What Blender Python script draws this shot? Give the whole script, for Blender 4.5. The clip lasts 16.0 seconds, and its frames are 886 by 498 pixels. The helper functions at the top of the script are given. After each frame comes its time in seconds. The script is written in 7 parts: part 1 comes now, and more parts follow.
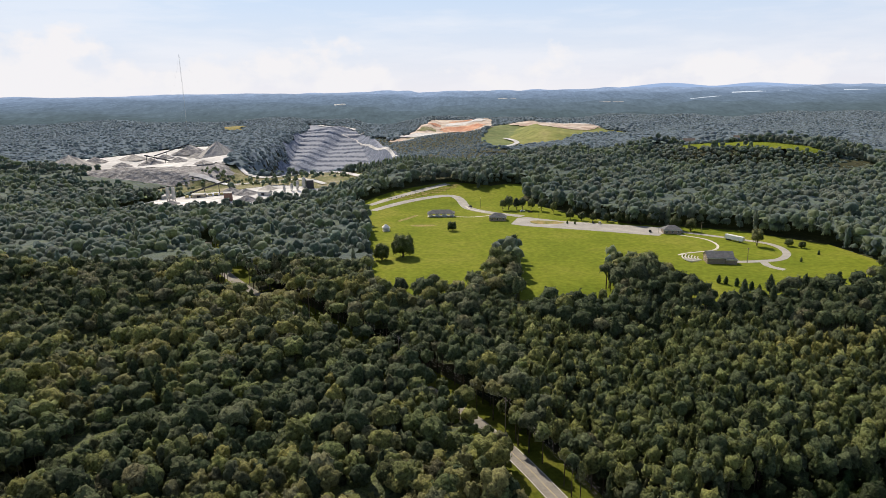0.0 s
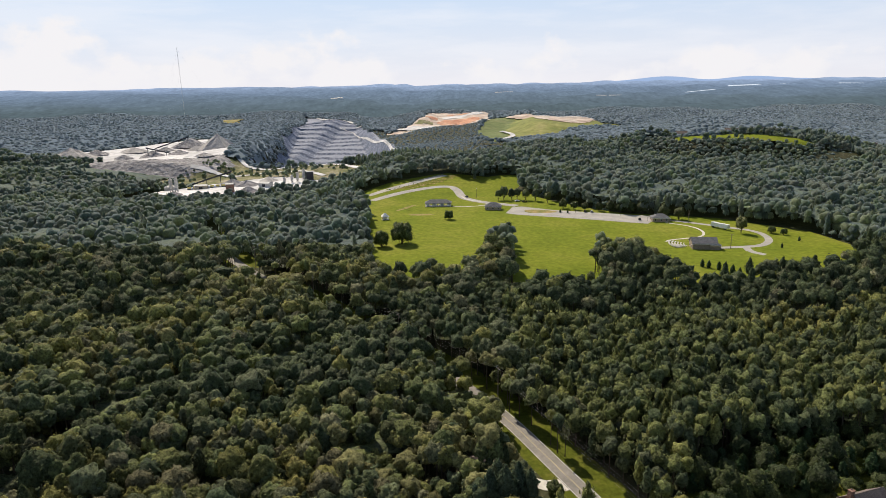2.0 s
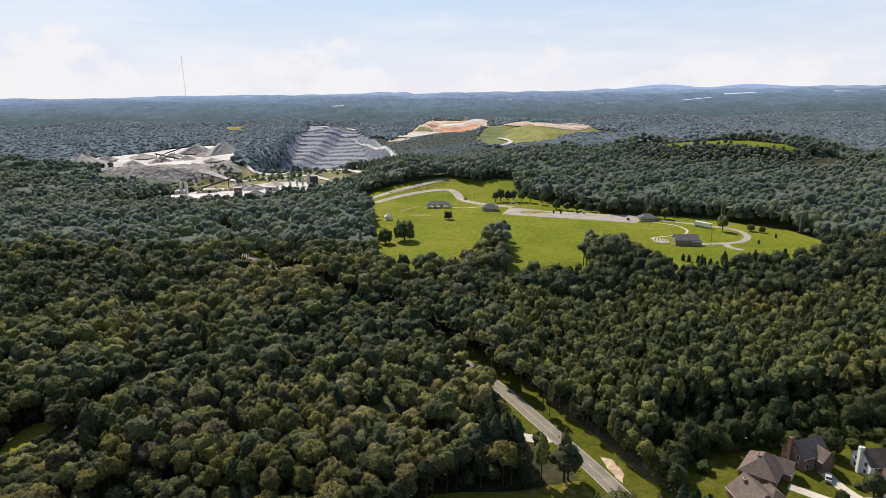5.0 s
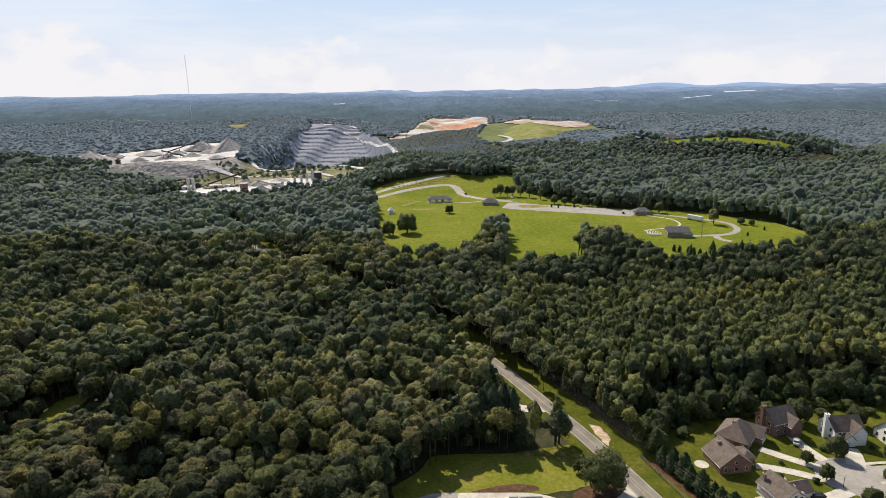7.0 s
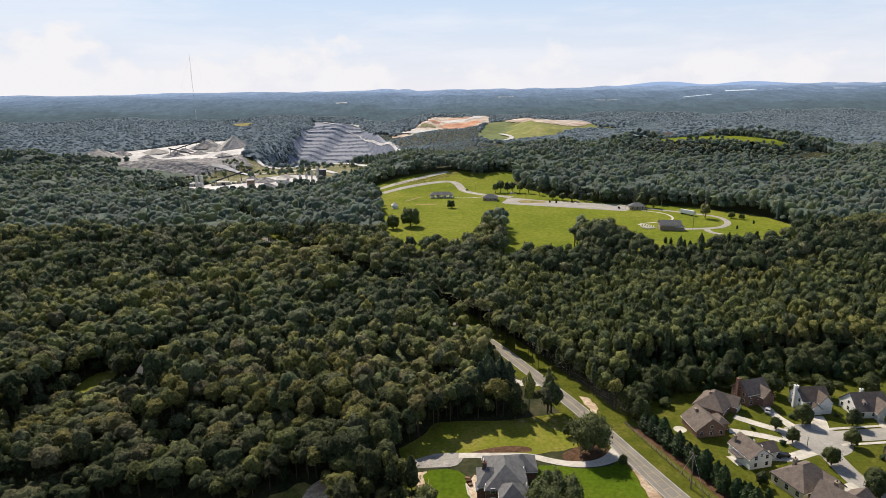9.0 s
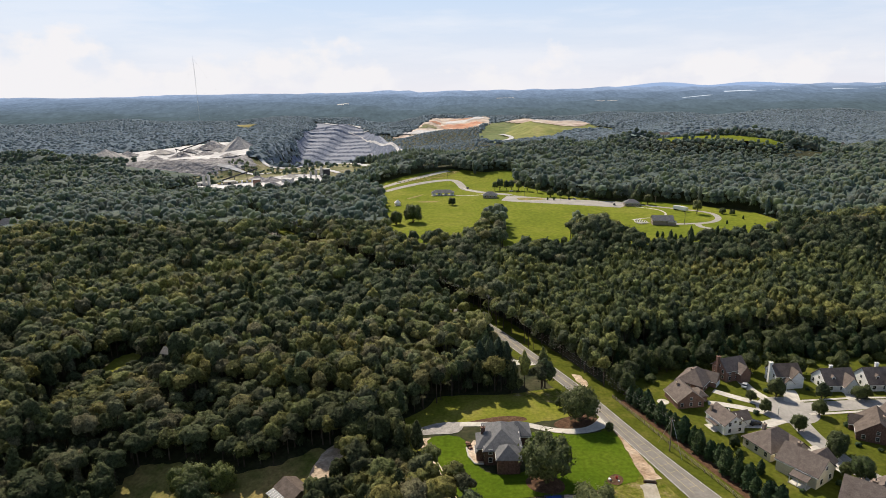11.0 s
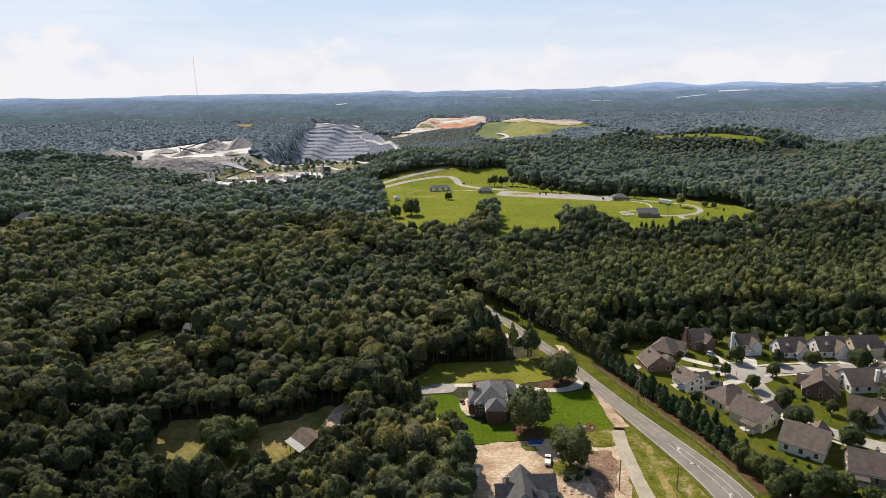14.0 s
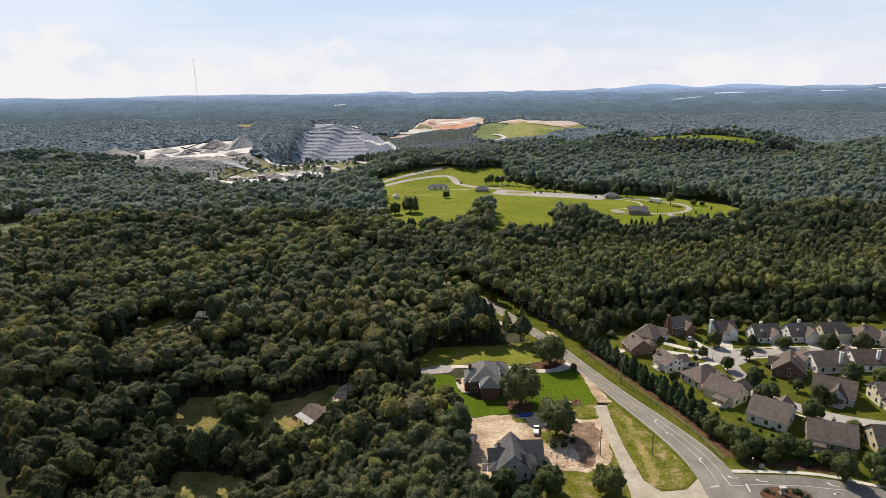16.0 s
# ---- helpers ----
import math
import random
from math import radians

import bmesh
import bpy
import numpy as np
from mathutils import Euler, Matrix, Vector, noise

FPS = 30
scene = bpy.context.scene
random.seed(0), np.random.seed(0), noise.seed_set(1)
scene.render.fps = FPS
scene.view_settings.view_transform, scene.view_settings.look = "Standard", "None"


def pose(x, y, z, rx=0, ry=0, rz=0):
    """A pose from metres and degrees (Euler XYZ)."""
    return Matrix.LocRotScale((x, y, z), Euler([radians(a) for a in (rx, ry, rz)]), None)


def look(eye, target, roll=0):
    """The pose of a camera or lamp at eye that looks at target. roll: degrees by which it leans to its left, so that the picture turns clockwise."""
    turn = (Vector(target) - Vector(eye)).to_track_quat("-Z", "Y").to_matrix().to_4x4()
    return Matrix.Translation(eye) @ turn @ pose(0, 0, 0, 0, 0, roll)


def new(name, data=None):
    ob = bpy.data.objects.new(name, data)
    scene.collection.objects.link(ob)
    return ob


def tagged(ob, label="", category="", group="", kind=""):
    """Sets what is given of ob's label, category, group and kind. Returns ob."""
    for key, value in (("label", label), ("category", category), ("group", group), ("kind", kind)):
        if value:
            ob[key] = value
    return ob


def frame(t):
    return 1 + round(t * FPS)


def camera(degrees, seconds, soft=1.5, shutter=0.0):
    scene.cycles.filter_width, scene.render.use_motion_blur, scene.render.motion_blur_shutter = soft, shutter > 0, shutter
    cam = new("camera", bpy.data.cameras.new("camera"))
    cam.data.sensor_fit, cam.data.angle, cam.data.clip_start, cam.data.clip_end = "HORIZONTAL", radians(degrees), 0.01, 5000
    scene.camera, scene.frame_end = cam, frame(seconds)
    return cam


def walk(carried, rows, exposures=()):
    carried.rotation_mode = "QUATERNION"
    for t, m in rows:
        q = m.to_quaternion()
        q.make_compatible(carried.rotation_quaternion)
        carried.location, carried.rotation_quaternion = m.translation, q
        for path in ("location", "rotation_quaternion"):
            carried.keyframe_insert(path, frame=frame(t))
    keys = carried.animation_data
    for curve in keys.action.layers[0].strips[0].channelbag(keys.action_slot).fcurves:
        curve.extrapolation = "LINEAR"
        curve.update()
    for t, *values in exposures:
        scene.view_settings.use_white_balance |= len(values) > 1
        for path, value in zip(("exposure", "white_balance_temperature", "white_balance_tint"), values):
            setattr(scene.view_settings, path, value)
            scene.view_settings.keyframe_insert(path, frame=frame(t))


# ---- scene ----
cam = camera(70.9, 16.0, 0.8)
PATH = [
    (0, (-0.408, -1.261, 109.513), (-0.45, 0.677, 109.019), -1.0),
    (0.5, (-0.147, -5.812, 109.371), (-0.187, -3.875, 108.874), -0.9),
    (1, (-0.372, -10.239, 109.209), (-0.412, -8.306, 108.698), -1.0),
    (1.5, (-0.256, -14.361, 109.271), (-0.295, -12.427, 108.764), -1.0),
    (2, (-0.17, -18.393, 109.233), (-0.203, -16.46, 108.72), -1.0),
    (2.5, (-0.132, -22.673, 109.205), (-0.162, -20.74, 108.692), -0.9),
    (3, (0.35, -27.206, 109.237), (0.322, -25.272, 108.73), -0.8),
    (3.5, (0.692, -31.6, 109.168), (0.662, -29.664, 108.667), -0.9),
    (4, (0.532, -36.555, 109.232), (0.5, -34.617, 108.74), -0.9),
    (6.3, (-0.263, -58.434, 108.9), (-0.293, -56.495, 108.411), -1.1),
    (6.5, (-0.167, -59.959, 108.902), (-0.199, -58.021, 108.408), -0.9),
    (7, (-0.132, -64.479, 108.964), (-0.166, -62.542, 108.469), -1.0),
    (7.5, (-0.255, -69.512, 108.997), (-0.289, -67.574, 108.502), -1.0),
    (8, (-0.233, -74.439, 108.881), (-0.272, -72.502, 108.386), -1.0),
    (8.5, (0.045, -78.919, 108.924), (0.004, -76.982, 108.43), -1.0),
    (9, (-0.102, -83.68, 109.01), (-0.141, -81.743, 108.512), -1.0),
    (11.3, (-0.131, -105.127, 108.782), (-0.175, -103.189, 108.288), -1.2),
    (11.5, (0.035, -106.744, 108.626), (-0.01, -104.808, 108.126), -1.3),
    (12, (0.308, -111.301, 108.787), (0.265, -109.365, 108.286), -1.3),
    (12.5, (0.469, -116.172, 109.147), (0.429, -114.235, 108.649), -1.2),
    (13, (0.576, -121.036, 109.006), (0.54, -119.099, 108.509), -1.1),
    (13.5, (0.777, -125.522, 108.838), (0.741, -123.586, 108.338), -1.2),
    (14, (0.904, -130.232, 108.43), (0.869, -128.294, 107.936), -1.2),
    (14.5, (0.699, -134.664, 108.71), (0.668, -132.728, 108.211), -1.2),
    (15, (0.795, -139.345, 109.395), (0.767, -137.408, 108.899), -1.1),
    (15.5, (0.891, -144.134, 109.272), (0.865, -142.196, 108.78), -1.0),
    (16, (0.901, -148.936, 109.011), (0.874, -146.997, 108.52), -1.0),
]
walk(cam, [(t, look(eye, target, roll)) for t, eye, target, roll in PATH])

# ---- world and sun ----
SKY_HAZE = 11.2
SUN_AZ, SUN_EL = -27.0, 43.5          # degrees from +y (minus: to the left), above the horizon
sun_data = bpy.data.lights.new("sun", "SUN")
sun_data.energy, sun_data.angle, sun_data.color = 5.0, radians(0.53), (1.0, 0.87, 0.69)
sun = new("sun", sun_data)
_s = Vector((math.sin(radians(SUN_AZ)) * math.cos(radians(SUN_EL)), math.cos(radians(SUN_AZ)) * math.cos(radians(SUN_EL)), math.sin(radians(SUN_EL))))
sun.matrix_world = look(_s * 500, (0, 0, 0))

world = bpy.data.worlds.new("world")
scene.world = world
world.use_nodes = True
wn, wl = world.node_tree.nodes, world.node_tree.links
wn.clear()
w_out, w_bg = wn.new("ShaderNodeOutputWorld"), wn.new("ShaderNodeBackground")
w_sky = wn.new("ShaderNodeTexSky")
w_sky.sky_type, w_sky.sun_disc = "NISHITA", False
w_sky.sun_elevation, w_sky.sun_rotation = radians(SUN_EL), radians(SUN_AZ)
w_sky.altitude, w_sky.air_density, w_sky.dust_density, w_sky.ozone_density = 200, 1.0, 1.0, 1.5
w_bg.inputs["Strength"].default_value = 0.077
scene.view_settings.exposure = 0.31
# haze that thickens towards the horizon, with thin cloud veils in it
w_co, w_map, w_nz = wn.new("ShaderNodeTexCoord"), wn.new("ShaderNodeMapping"), wn.new("ShaderNodeTexNoise")
w_map.inputs["Scale"].default_value = (1.0, 1.0, 6.5)
w_map.inputs["Location"].default_value = (0.35, 0.1, 0.0)
w_nz.inputs["Scale"].default_value, w_nz.inputs["Detail"].default_value, w_nz.inputs["Roughness"].default_value = 3.4, 9, 0.58
w_rp = wn.new("ShaderNodeValToRGB")
w_rp.color_ramp.elements[0].position, w_rp.color_ramp.elements[1].position = 0.46, 0.62
w_sep, w_hz = wn.new("ShaderNodeSeparateXYZ"), wn.new("ShaderNodeValToRGB")
w_hz.color_ramp.elements[0].position, w_hz.color_ramp.elements[1].position = 0.0, 0.42
w_hz.color_ramp.elements[0].color, w_hz.color_ramp.elements[1].color = (0.97, 0.97, 0.97, 1), (0.0, 0.0, 0.0, 1)
w_mid = w_hz.color_ramp.elements.new(0.16)
w_mid.color = (0.86, 0.86, 0.86, 1)
w_hc = wn.new("ShaderNodeValToRGB")
w_hc.color_ramp.elements[0].position, w_hc.color_ramp.elements[1].position = 0.0, 0.17
w_hc.color_ramp.elements[0].color, w_hc.color_ramp.elements[1].color = (0.80, 0.795, 0.85, 1), (0.52, 0.68, 0.90, 1)
w_mul = wn.new("ShaderNodeVectorMath")
w_mul.operation = "SCALE"
w_mul.inputs["Scale"].default_value = SKY_HAZE
w_mx, w_m2 = wn.new("ShaderNodeMix"), wn.new("ShaderNodeMix")
w_mx.data_type = w_m2.data_type = "RGBA"
w_m2.inputs["B"].default_value = (0.93 * SKY_HAZE, 0.91 * SKY_HAZE, 0.92 * SKY_HAZE, 1)
w_sc = wn.new("ShaderNodeMath")
w_sc.operation = "MULTIPLY"
w_sc.inputs[1].default_value = 0.30
wl.new(w_co.outputs["Generated"], w_map.inputs["Vector"])
wl.new(w_co.outputs["Generated"], w_sep.inputs[0])
wl.new(w_sep.outputs["Z"], w_hz.inputs["Fac"])
wl.new(w_sep.outputs["Z"], w_hc.inputs["Fac"])
wl.new(w_hc.outputs["Color"], w_mul.inputs[0])
wl.new(w_sky.outputs["Color"], w_mx.inputs["A"])
wl.new(w_mul.outputs["Vector"], w_mx.inputs["B"])
wl.new(w_hz.outputs["Color"], w_mx.inputs["Factor"])
wl.new(w_map.outputs["Vector"], w_nz.inputs["Vector"])
wl.new(w_nz.outputs["Fac"], w_rp.inputs["Fac"])
wl.new(w_rp.outputs["Color"], w_sc.inputs[0])
wl.new(w_sc.outputs[0], w_m2.inputs["Factor"])
wl.new(w_mx.outputs["Result"], w_m2.inputs["A"])
# a bank of cumulus low over the horizon
w_mp3, w_n3, w_r3 = wn.new("ShaderNodeMapping"), wn.new("ShaderNodeTexNoise"), wn.new("ShaderNodeValToRGB")
w_mp3.inputs["Scale"].default_value = (1.0, 1.0, 1.5)
w_n3.inputs["Scale"].default_value, w_n3.inputs["Detail"].default_value, w_n3.inputs["Roughness"].default_value = 8.5, 10, 0.55
w_band, w_side, w_m3, w_sum = wn.new("ShaderNodeValToRGB"), wn.new("ShaderNodeValToRGB"), wn.new("ShaderNodeMix"), wn.new("ShaderNodeMath")
for pos, v in ((0.0, 0.22), (0.03, 0.24), (0.068, 0.05), (0.10, -0.10), (0.2, -0.2)):
    el = w_band.color_ramp.elements.new(pos) if pos not in (0.0,) else w_band.color_ramp.elements[0]
    el.color = (v + 0.2, v + 0.2, v + 0.2, 1)
w_band.color_ramp.elements[-1].color = (0, 0, 0, 1)
w_side.color_ramp.elements[0].position, w_side.color_ramp.elements[1].position = 0.24, 0.52
w_side.color_ramp.elements[0].color, w_side.color_ramp.elements[1].color = (0.17, 0.17, 0.17, 1), (0, 0, 0, 1)
w_ax = wn.new("ShaderNodeMath")
w_ax.operation = "MULTIPLY_ADD"
w_ax.inputs[1].default_value, w_ax.inputs[2].default_value = 0.5, 0.5
wl.new(w_sep.outputs["X"], w_ax.inputs[0])
wl.new(w_ax.outputs[0], w_side.inputs["Fac"])
wl.new(w_sep.outputs["Z"], w_band.inputs["Fac"])
w_add = wn.new("ShaderNodeMath")
wl.new(w_band.outputs["Color"], w_add.inputs[0])
wl.new(w_side.outputs["Color"], w_add.inputs[1])
wl.new(w_co.outputs["Generated"], w_mp3.inputs["Vector"])
wl.new(w_mp3.outputs["Vector"], w_n3.inputs["Vector"])
wl.new(w_n3.outputs["Fac"], w_sum.inputs[0])
wl.new(w_add.outputs[0], w_sum.inputs[1])
w_r3.color_ramp.elements[0].position, w_r3.color_ramp.elements[1].position = 0.90, 1.16
wl.new(w_sum.outputs[0], w_r3.inputs["Fac"])
w_m3.data_type = "RGBA"
w_m3.inputs["B"].default_value = (0.85 * SKY_HAZE, 0.835 * SKY_HAZE, 0.855 * SKY_HAZE, 1)
wl.new(w_r3.outputs["Color"], w_m3.inputs["Factor"])
wl.new(w_m2.outputs["Result"], w_m3.inputs["A"])
wl.new(w_m3.outputs["Result"], w_bg.inputs["Color"])
wl.new(w_bg.outputs["Background"], w_out.inputs["Surface"])


# ---- materials ----
def surface(name, colors, scale=1.0, rough=0.9, bump=0.0, bump_scale=8.0, metal=0.0, detail=6, spec=0.12, fine=0.0, fine_scale=20.0, stretch=(1, 1, 1)):
    """A principled material with colours mixed by noise at two sizes, in metres."""
    m = bpy.data.materials.new(name)
    m.use_nodes = True
    n, k = m.node_tree.nodes, m.node_tree.links
    b = n["Principled BSDF"]
    b.inputs["Roughness"].default_value, b.inputs["Metallic"].default_value = rough, metal
    b.inputs["Specular IOR Level"].default_value = spec
    geo, mp = n.new("ShaderNodeNewGeometry"), n.new("ShaderNodeMapping")
    mp.inputs["Scale"].default_value = stretch
    k.new(geo.outputs["Position"], mp.inputs["Vector"])
    nz, rp = n.new("ShaderNodeTexNoise"), n.new("ShaderNodeValToRGB")
    nz.inputs["Scale"].default_value, nz.inputs["Detail"].default_value, nz.inputs["Roughness"].default_value = 1.0 / scale, detail, 0.62
    k.new(mp.outputs["Vector"], nz.inputs["Vector"])
    els = rp.color_ramp.elements
    while len(els) < len(colors):
        els.new(0.5)
    for i, c in enumerate(colors):
        els[i].position = 0.32 + 0.36 * i / max(1, len(colors) - 1)
        els[i].color = (*c, 1)
    k.new(nz.outputs["Fac"], rp.inputs["Fac"])
    out = rp.outputs["Color"]
    if fine:
        n2, mr, mx = n.new("ShaderNodeTexNoise"), n.new("ShaderNodeMapRange"), n.new("ShaderNodeMix")
        n2.inputs["Scale"].default_value, n2.inputs["Detail"].default_value = fine_scale, 3
        k.new(mp.outputs["Vector"], n2.inputs["Vector"])
        mr.inputs["From Min"].default_value, mr.inputs["From Max"].default_value = 0.3, 0.7
        mr.inputs["To Min"].default_value, mr.inputs["To Max"].default_value = 1 - fine, 1 + fine
        k.new(n2.outputs["Fac"], mr.inputs["Value"])
        mx.data_type, mx.blend_type = "RGBA", "MULTIPLY"
        mx.inputs["Factor"].default_value = 1.0
        k.new(out, mx.inputs["A"])
        k.new(mr.outputs["Result"], mx.inputs["B"])
        out = mx.outputs["Result"]
    k.new(out, b.inputs["Base Color"])
    if bump:
        bn, bz = n.new("ShaderNodeBump"), n.new("ShaderNodeTexNoise")
        bz.inputs["Scale"].default_value, bz.inputs["Detail"].default_value = 1.0 / bump_scale, 5
        k.new(mp.outputs["Vector"], bz.inputs["Vector"])
        bn.inputs["Strength"].default_value, bn.inputs["Distance"].default_value = 1.0, bump
        k.new(bz.outputs["Fac"], bn.inputs["Height"])
        k.new(bn.outputs["Normal"], b.inputs["Normal"])
    return m


def foliage(name, colors, through_light=0.35, haze_sheen=0.0, grain=2.4, holes=0.40, spread=0.35, own=1.0, relief=0.5, clump=0.6, uneven=0.58, gloss=0.28):
    """Leaves: the hue by tree (attribute tint and the object's random), the value by leaf clump."""
    m = bpy.data.materials.new(name)
    m.use_nodes = True
    n, k = m.node_tree.nodes, m.node_tree.links
    n.clear()
    out, add = n.new("ShaderNodeOutputMaterial"), n.new("ShaderNodeMixShader")
    p, tr = n.new("ShaderNodeBsdfPrincipled"), n.new("ShaderNodeBsdfTranslucent")
    p.inputs["Roughness"].default_value, p.inputs["Specular IOR Level"].default_value = 0.6, gloss
    # bluish sheen stands in for the haze over distant leaves
    if haze_sheen:
        p.inputs["Sheen Weight"].default_value, p.inputs["Sheen Roughness"].default_value = haze_sheen, 0.6
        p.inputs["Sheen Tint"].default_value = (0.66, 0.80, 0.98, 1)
    at, oi, geo = n.new("ShaderNodeAttribute"), n.new("ShaderNodeObjectInfo"), n.new("ShaderNodeNewGeometry")
    at.attribute_name = "tint"
    a1, fr, rp = n.new("ShaderNodeMath"), n.new("ShaderNodeMath"), n.new("ShaderNodeValToRGB")
    a1.operation, fr.operation = "ADD", "FRACT"
    k.new(at.outputs["Fac"], a1.inputs[0])
    sh = n.new("ShaderNodeMath")
    sh.operation = "MULTIPLY"
    sh.inputs[1].default_value = own
    k.new(oi.outputs["Random"], sh.inputs[0])
    k.new(sh.outputs[0], a1.inputs[1])
    k.new(a1.outputs[0], fr.inputs[0])
    els = rp.color_ramp.elements
    while len(els) < len(colors):
        els.new(0.5)
    for i, c in enumerate(colors):
        els[i].position = i / (len(colors) - 1)
        els[i].color = (*c, 1)
    k.new(fr.outputs[0], rp.inputs["Fac"])
    mr, mx = n.new("ShaderNodeMapRange"), n.new("ShaderNodeMix")
    mr.inputs["To Min"].default_value, mr.inputs["To Max"].default_value = 1 - spread, 1 + spread
    k.new(geo.outputs["Random Per Island"], mr.inputs["Value"])
    mx.data_type, mx.blend_type = "RGBA", "MULTIPLY"
    mx.inputs["Factor"].default_value = 1.0
    k.new(rp.outputs["Color"], mx.inputs["A"])
    k.new(mr.outputs["Result"], mx.inputs["B"])
    # clumps of leaves: uneven in value and in relief
    cz, cr, mc, bp = n.new("ShaderNodeTexNoise"), n.new("ShaderNodeMapRange"), n.new("ShaderNodeMix"), n.new("ShaderNodeBump")
    cz.inputs["Scale"].default_value, cz.inputs["Detail"].default_value, cz.inputs["Roughness"].default_value = 1.0 / clump, 4, 0.66
    k.new(geo.outputs["Position"], cz.inputs["Vector"])
    cr.inputs["From Min"].default_value, cr.inputs["From Max"].default_value = 0.3, 0.7
    cr.inputs["To Min"].default_value, cr.inputs["To Max"].default_value = 1 - uneven, 1 + uneven
    k.new(cz.outputs["Fac"], cr.inputs["Value"])
    mc.data_type, mc.blend_type = "RGBA", "MULTIPLY"
    mc.inputs["Factor"].default_value = 1.0
    k.new(mx.outputs["Result"], mc.inputs["A"])
    k.new(cr.outputs["Result"], mc.inputs["B"])
    bp.inputs["Strength"].default_value, bp.inputs["Distance"].default_value = 1.0, relief
    k.new(cz.outputs["Fac"], bp.inputs["Height"])
    k.new(bp.outputs["Normal"], p.inputs["Normal"])
    k.new(bp.outputs["Normal"], tr.inputs["Normal"])
    k.new(mc.outputs["Result"], p.inputs["Base Color"])
    hs = n.new("ShaderNodeHueSaturation")
    hs.inputs["Hue"].default_value, hs.inputs["Value"].default_value = 0.492, 1.3
    k.new(mc.outputs["Result"], hs.inputs["Color"])
    k.new(hs.outputs["Color"], tr.inputs["Color"])
    add.inputs["Fac"].default_value = through_light
    k.new(p.outputs[0], add.inputs[1])
    k.new(tr.outputs[0], add.inputs[2])
    if not holes:
        k.new(add.outputs[0], out.inputs["Surface"])
        return m
    # ragged edges and gaps between the leaves of a clump
    nz, gt, hole, mix = n.new("ShaderNodeTexNoise"), n.new("ShaderNodeMath"), n.new("ShaderNodeBsdfTransparent"), n.new("ShaderNodeMixShader")
    nz.inputs["Scale"].default_value, nz.inputs["Detail"].default_value = grain, 1.5
    k.new(geo.outputs["Position"], nz.inputs["Vector"])
    gt.operation = "GREATER_THAN"
    gt.inputs[1].default_value = holes
    k.new(nz.outputs["Fac"], gt.inputs[0])
    k.new(gt.outputs[0], mix.inputs["Fac"])
    k.new(hole.outputs[0], mix.inputs[1])
    k.new(add.outputs[0], mix.inputs[2])
    k.new(mix.outputs[0], out.inputs["Surface"])
    return m


M = {}
M["floor"] = surface("forest_floor", [(0.020, 0.028, 0.012), (0.036, 0.040, 0.018), (0.062, 0.058, 0.032)], 9, fine=0.3, fine_scale=0.7)
M["turf"] = surface("estate_lawn", [(0.060, 0.074, 0.011), (0.079, 0.092, 0.013), (0.118, 0.117, 0.025)], 8, spec=0.02, fine=0.22, fine_scale=0.8)
M["lawn"] = surface("fresh_lawn", [(0.056, 0.096, 0.007), (0.070, 0.112, 0.008), (0.088, 0.126, 0.012)], 14, spec=0.02, fine=0.22, fine_scale=0.8)
M["meadow"] = surface("mown_grass", [(0.12, 0.145, 0.018), (0.165, 0.175, 0.028), (0.21, 0.195, 0.05)], 12, spec=0.02, fine=0.22, fine_scale=0.9)
M["park"] = surface("park_grass", [(0.108, 0.142, 0.016), (0.142, 0.170, 0.020), (0.184, 0.194, 0.034)], 38, spec=0.02, fine=0.2, fine_scale=0.35)
M["verge"] = surface("verge_grass", [(0.072, 0.094, 0.012), (0.108, 0.118, 0.018), (0.160, 0.148, 0.042), (0.30, 0.23, 0.14)], 4.5, spec=0.02, fine=0.35, fine_scale=1.1)
M["drygrass"] = surface("dry_grass", [(0.10, 0.12, 0.025), (0.22, 0.19, 0.065), (0.30, 0.22, 0.09)], 9, fine=0.25, fine_scale=0.9)
M["asphalt"] = surface("worn_asphalt", [(0.165, 0.156, 0.144), (0.205, 0.193, 0.178), (0.245, 0.232, 0.215)], 7, fine=0.12, fine_scale=1.3, rough=0.85)
M["asphalt_new"] = surface("grey_asphalt", [(0.26, 0.25, 0.24), (0.31, 0.30, 0.285), (0.36, 0.345, 0.33)], 9, fine=0.1, fine_scale=1.0, rough=0.85)
M["asphalt_dark"] = surface("dark_grey_asphalt", [(0.13, 0.125, 0.118), (0.165, 0.158, 0.15), (0.20, 0.192, 0.18)], 9, fine=0.12, fine_scale=1.0, rough=0.85)
M["lane"] = surface("pale_worn_lane", [(0.30, 0.27, 0.22), (0.36, 0.33, 0.275), (0.42, 0.385, 0.33)], 5, fine=0.12, fine_scale=1.2)
M["concrete"] = surface("light_concrete", [(0.40, 0.38, 0.35), (0.50, 0.48, 0.44), (0.58, 0.56, 0.52)], 4, fine=0.1, fine_scale=1.2, rough=0.9)
M["gravel"] = surface("grey_gravel", [(0.22, 0.21, 0.20), (0.30, 0.29, 0.28), (0.38, 0.36, 0.34)], 3, fine=0.2, fine_scale=2)
M["dirt"] = surface("bare_dirt", [(0.26, 0.180, 0.118), (0.38, 0.285, 0.205), (0.49, 0.400, 0.310), (0.62, 0.545, 0.455)], 9, fine=0.3, fine_scale=1.2, bump=0.4, bump_scale=1.2, stretch=(0.75, 1, 1))
M["mulch"] = surface("brown_mulch", [(0.05, 0.028, 0.018), (0.09, 0.05, 0.03), (0.13, 0.08, 0.05)], 2, fine=0.3, fine_scale=3)
M["marking"] = surface("road_marking", [(0.42, 0.42, 0.40), (0.60, 0.60, 0.57)], 1.5, rough=0.7)
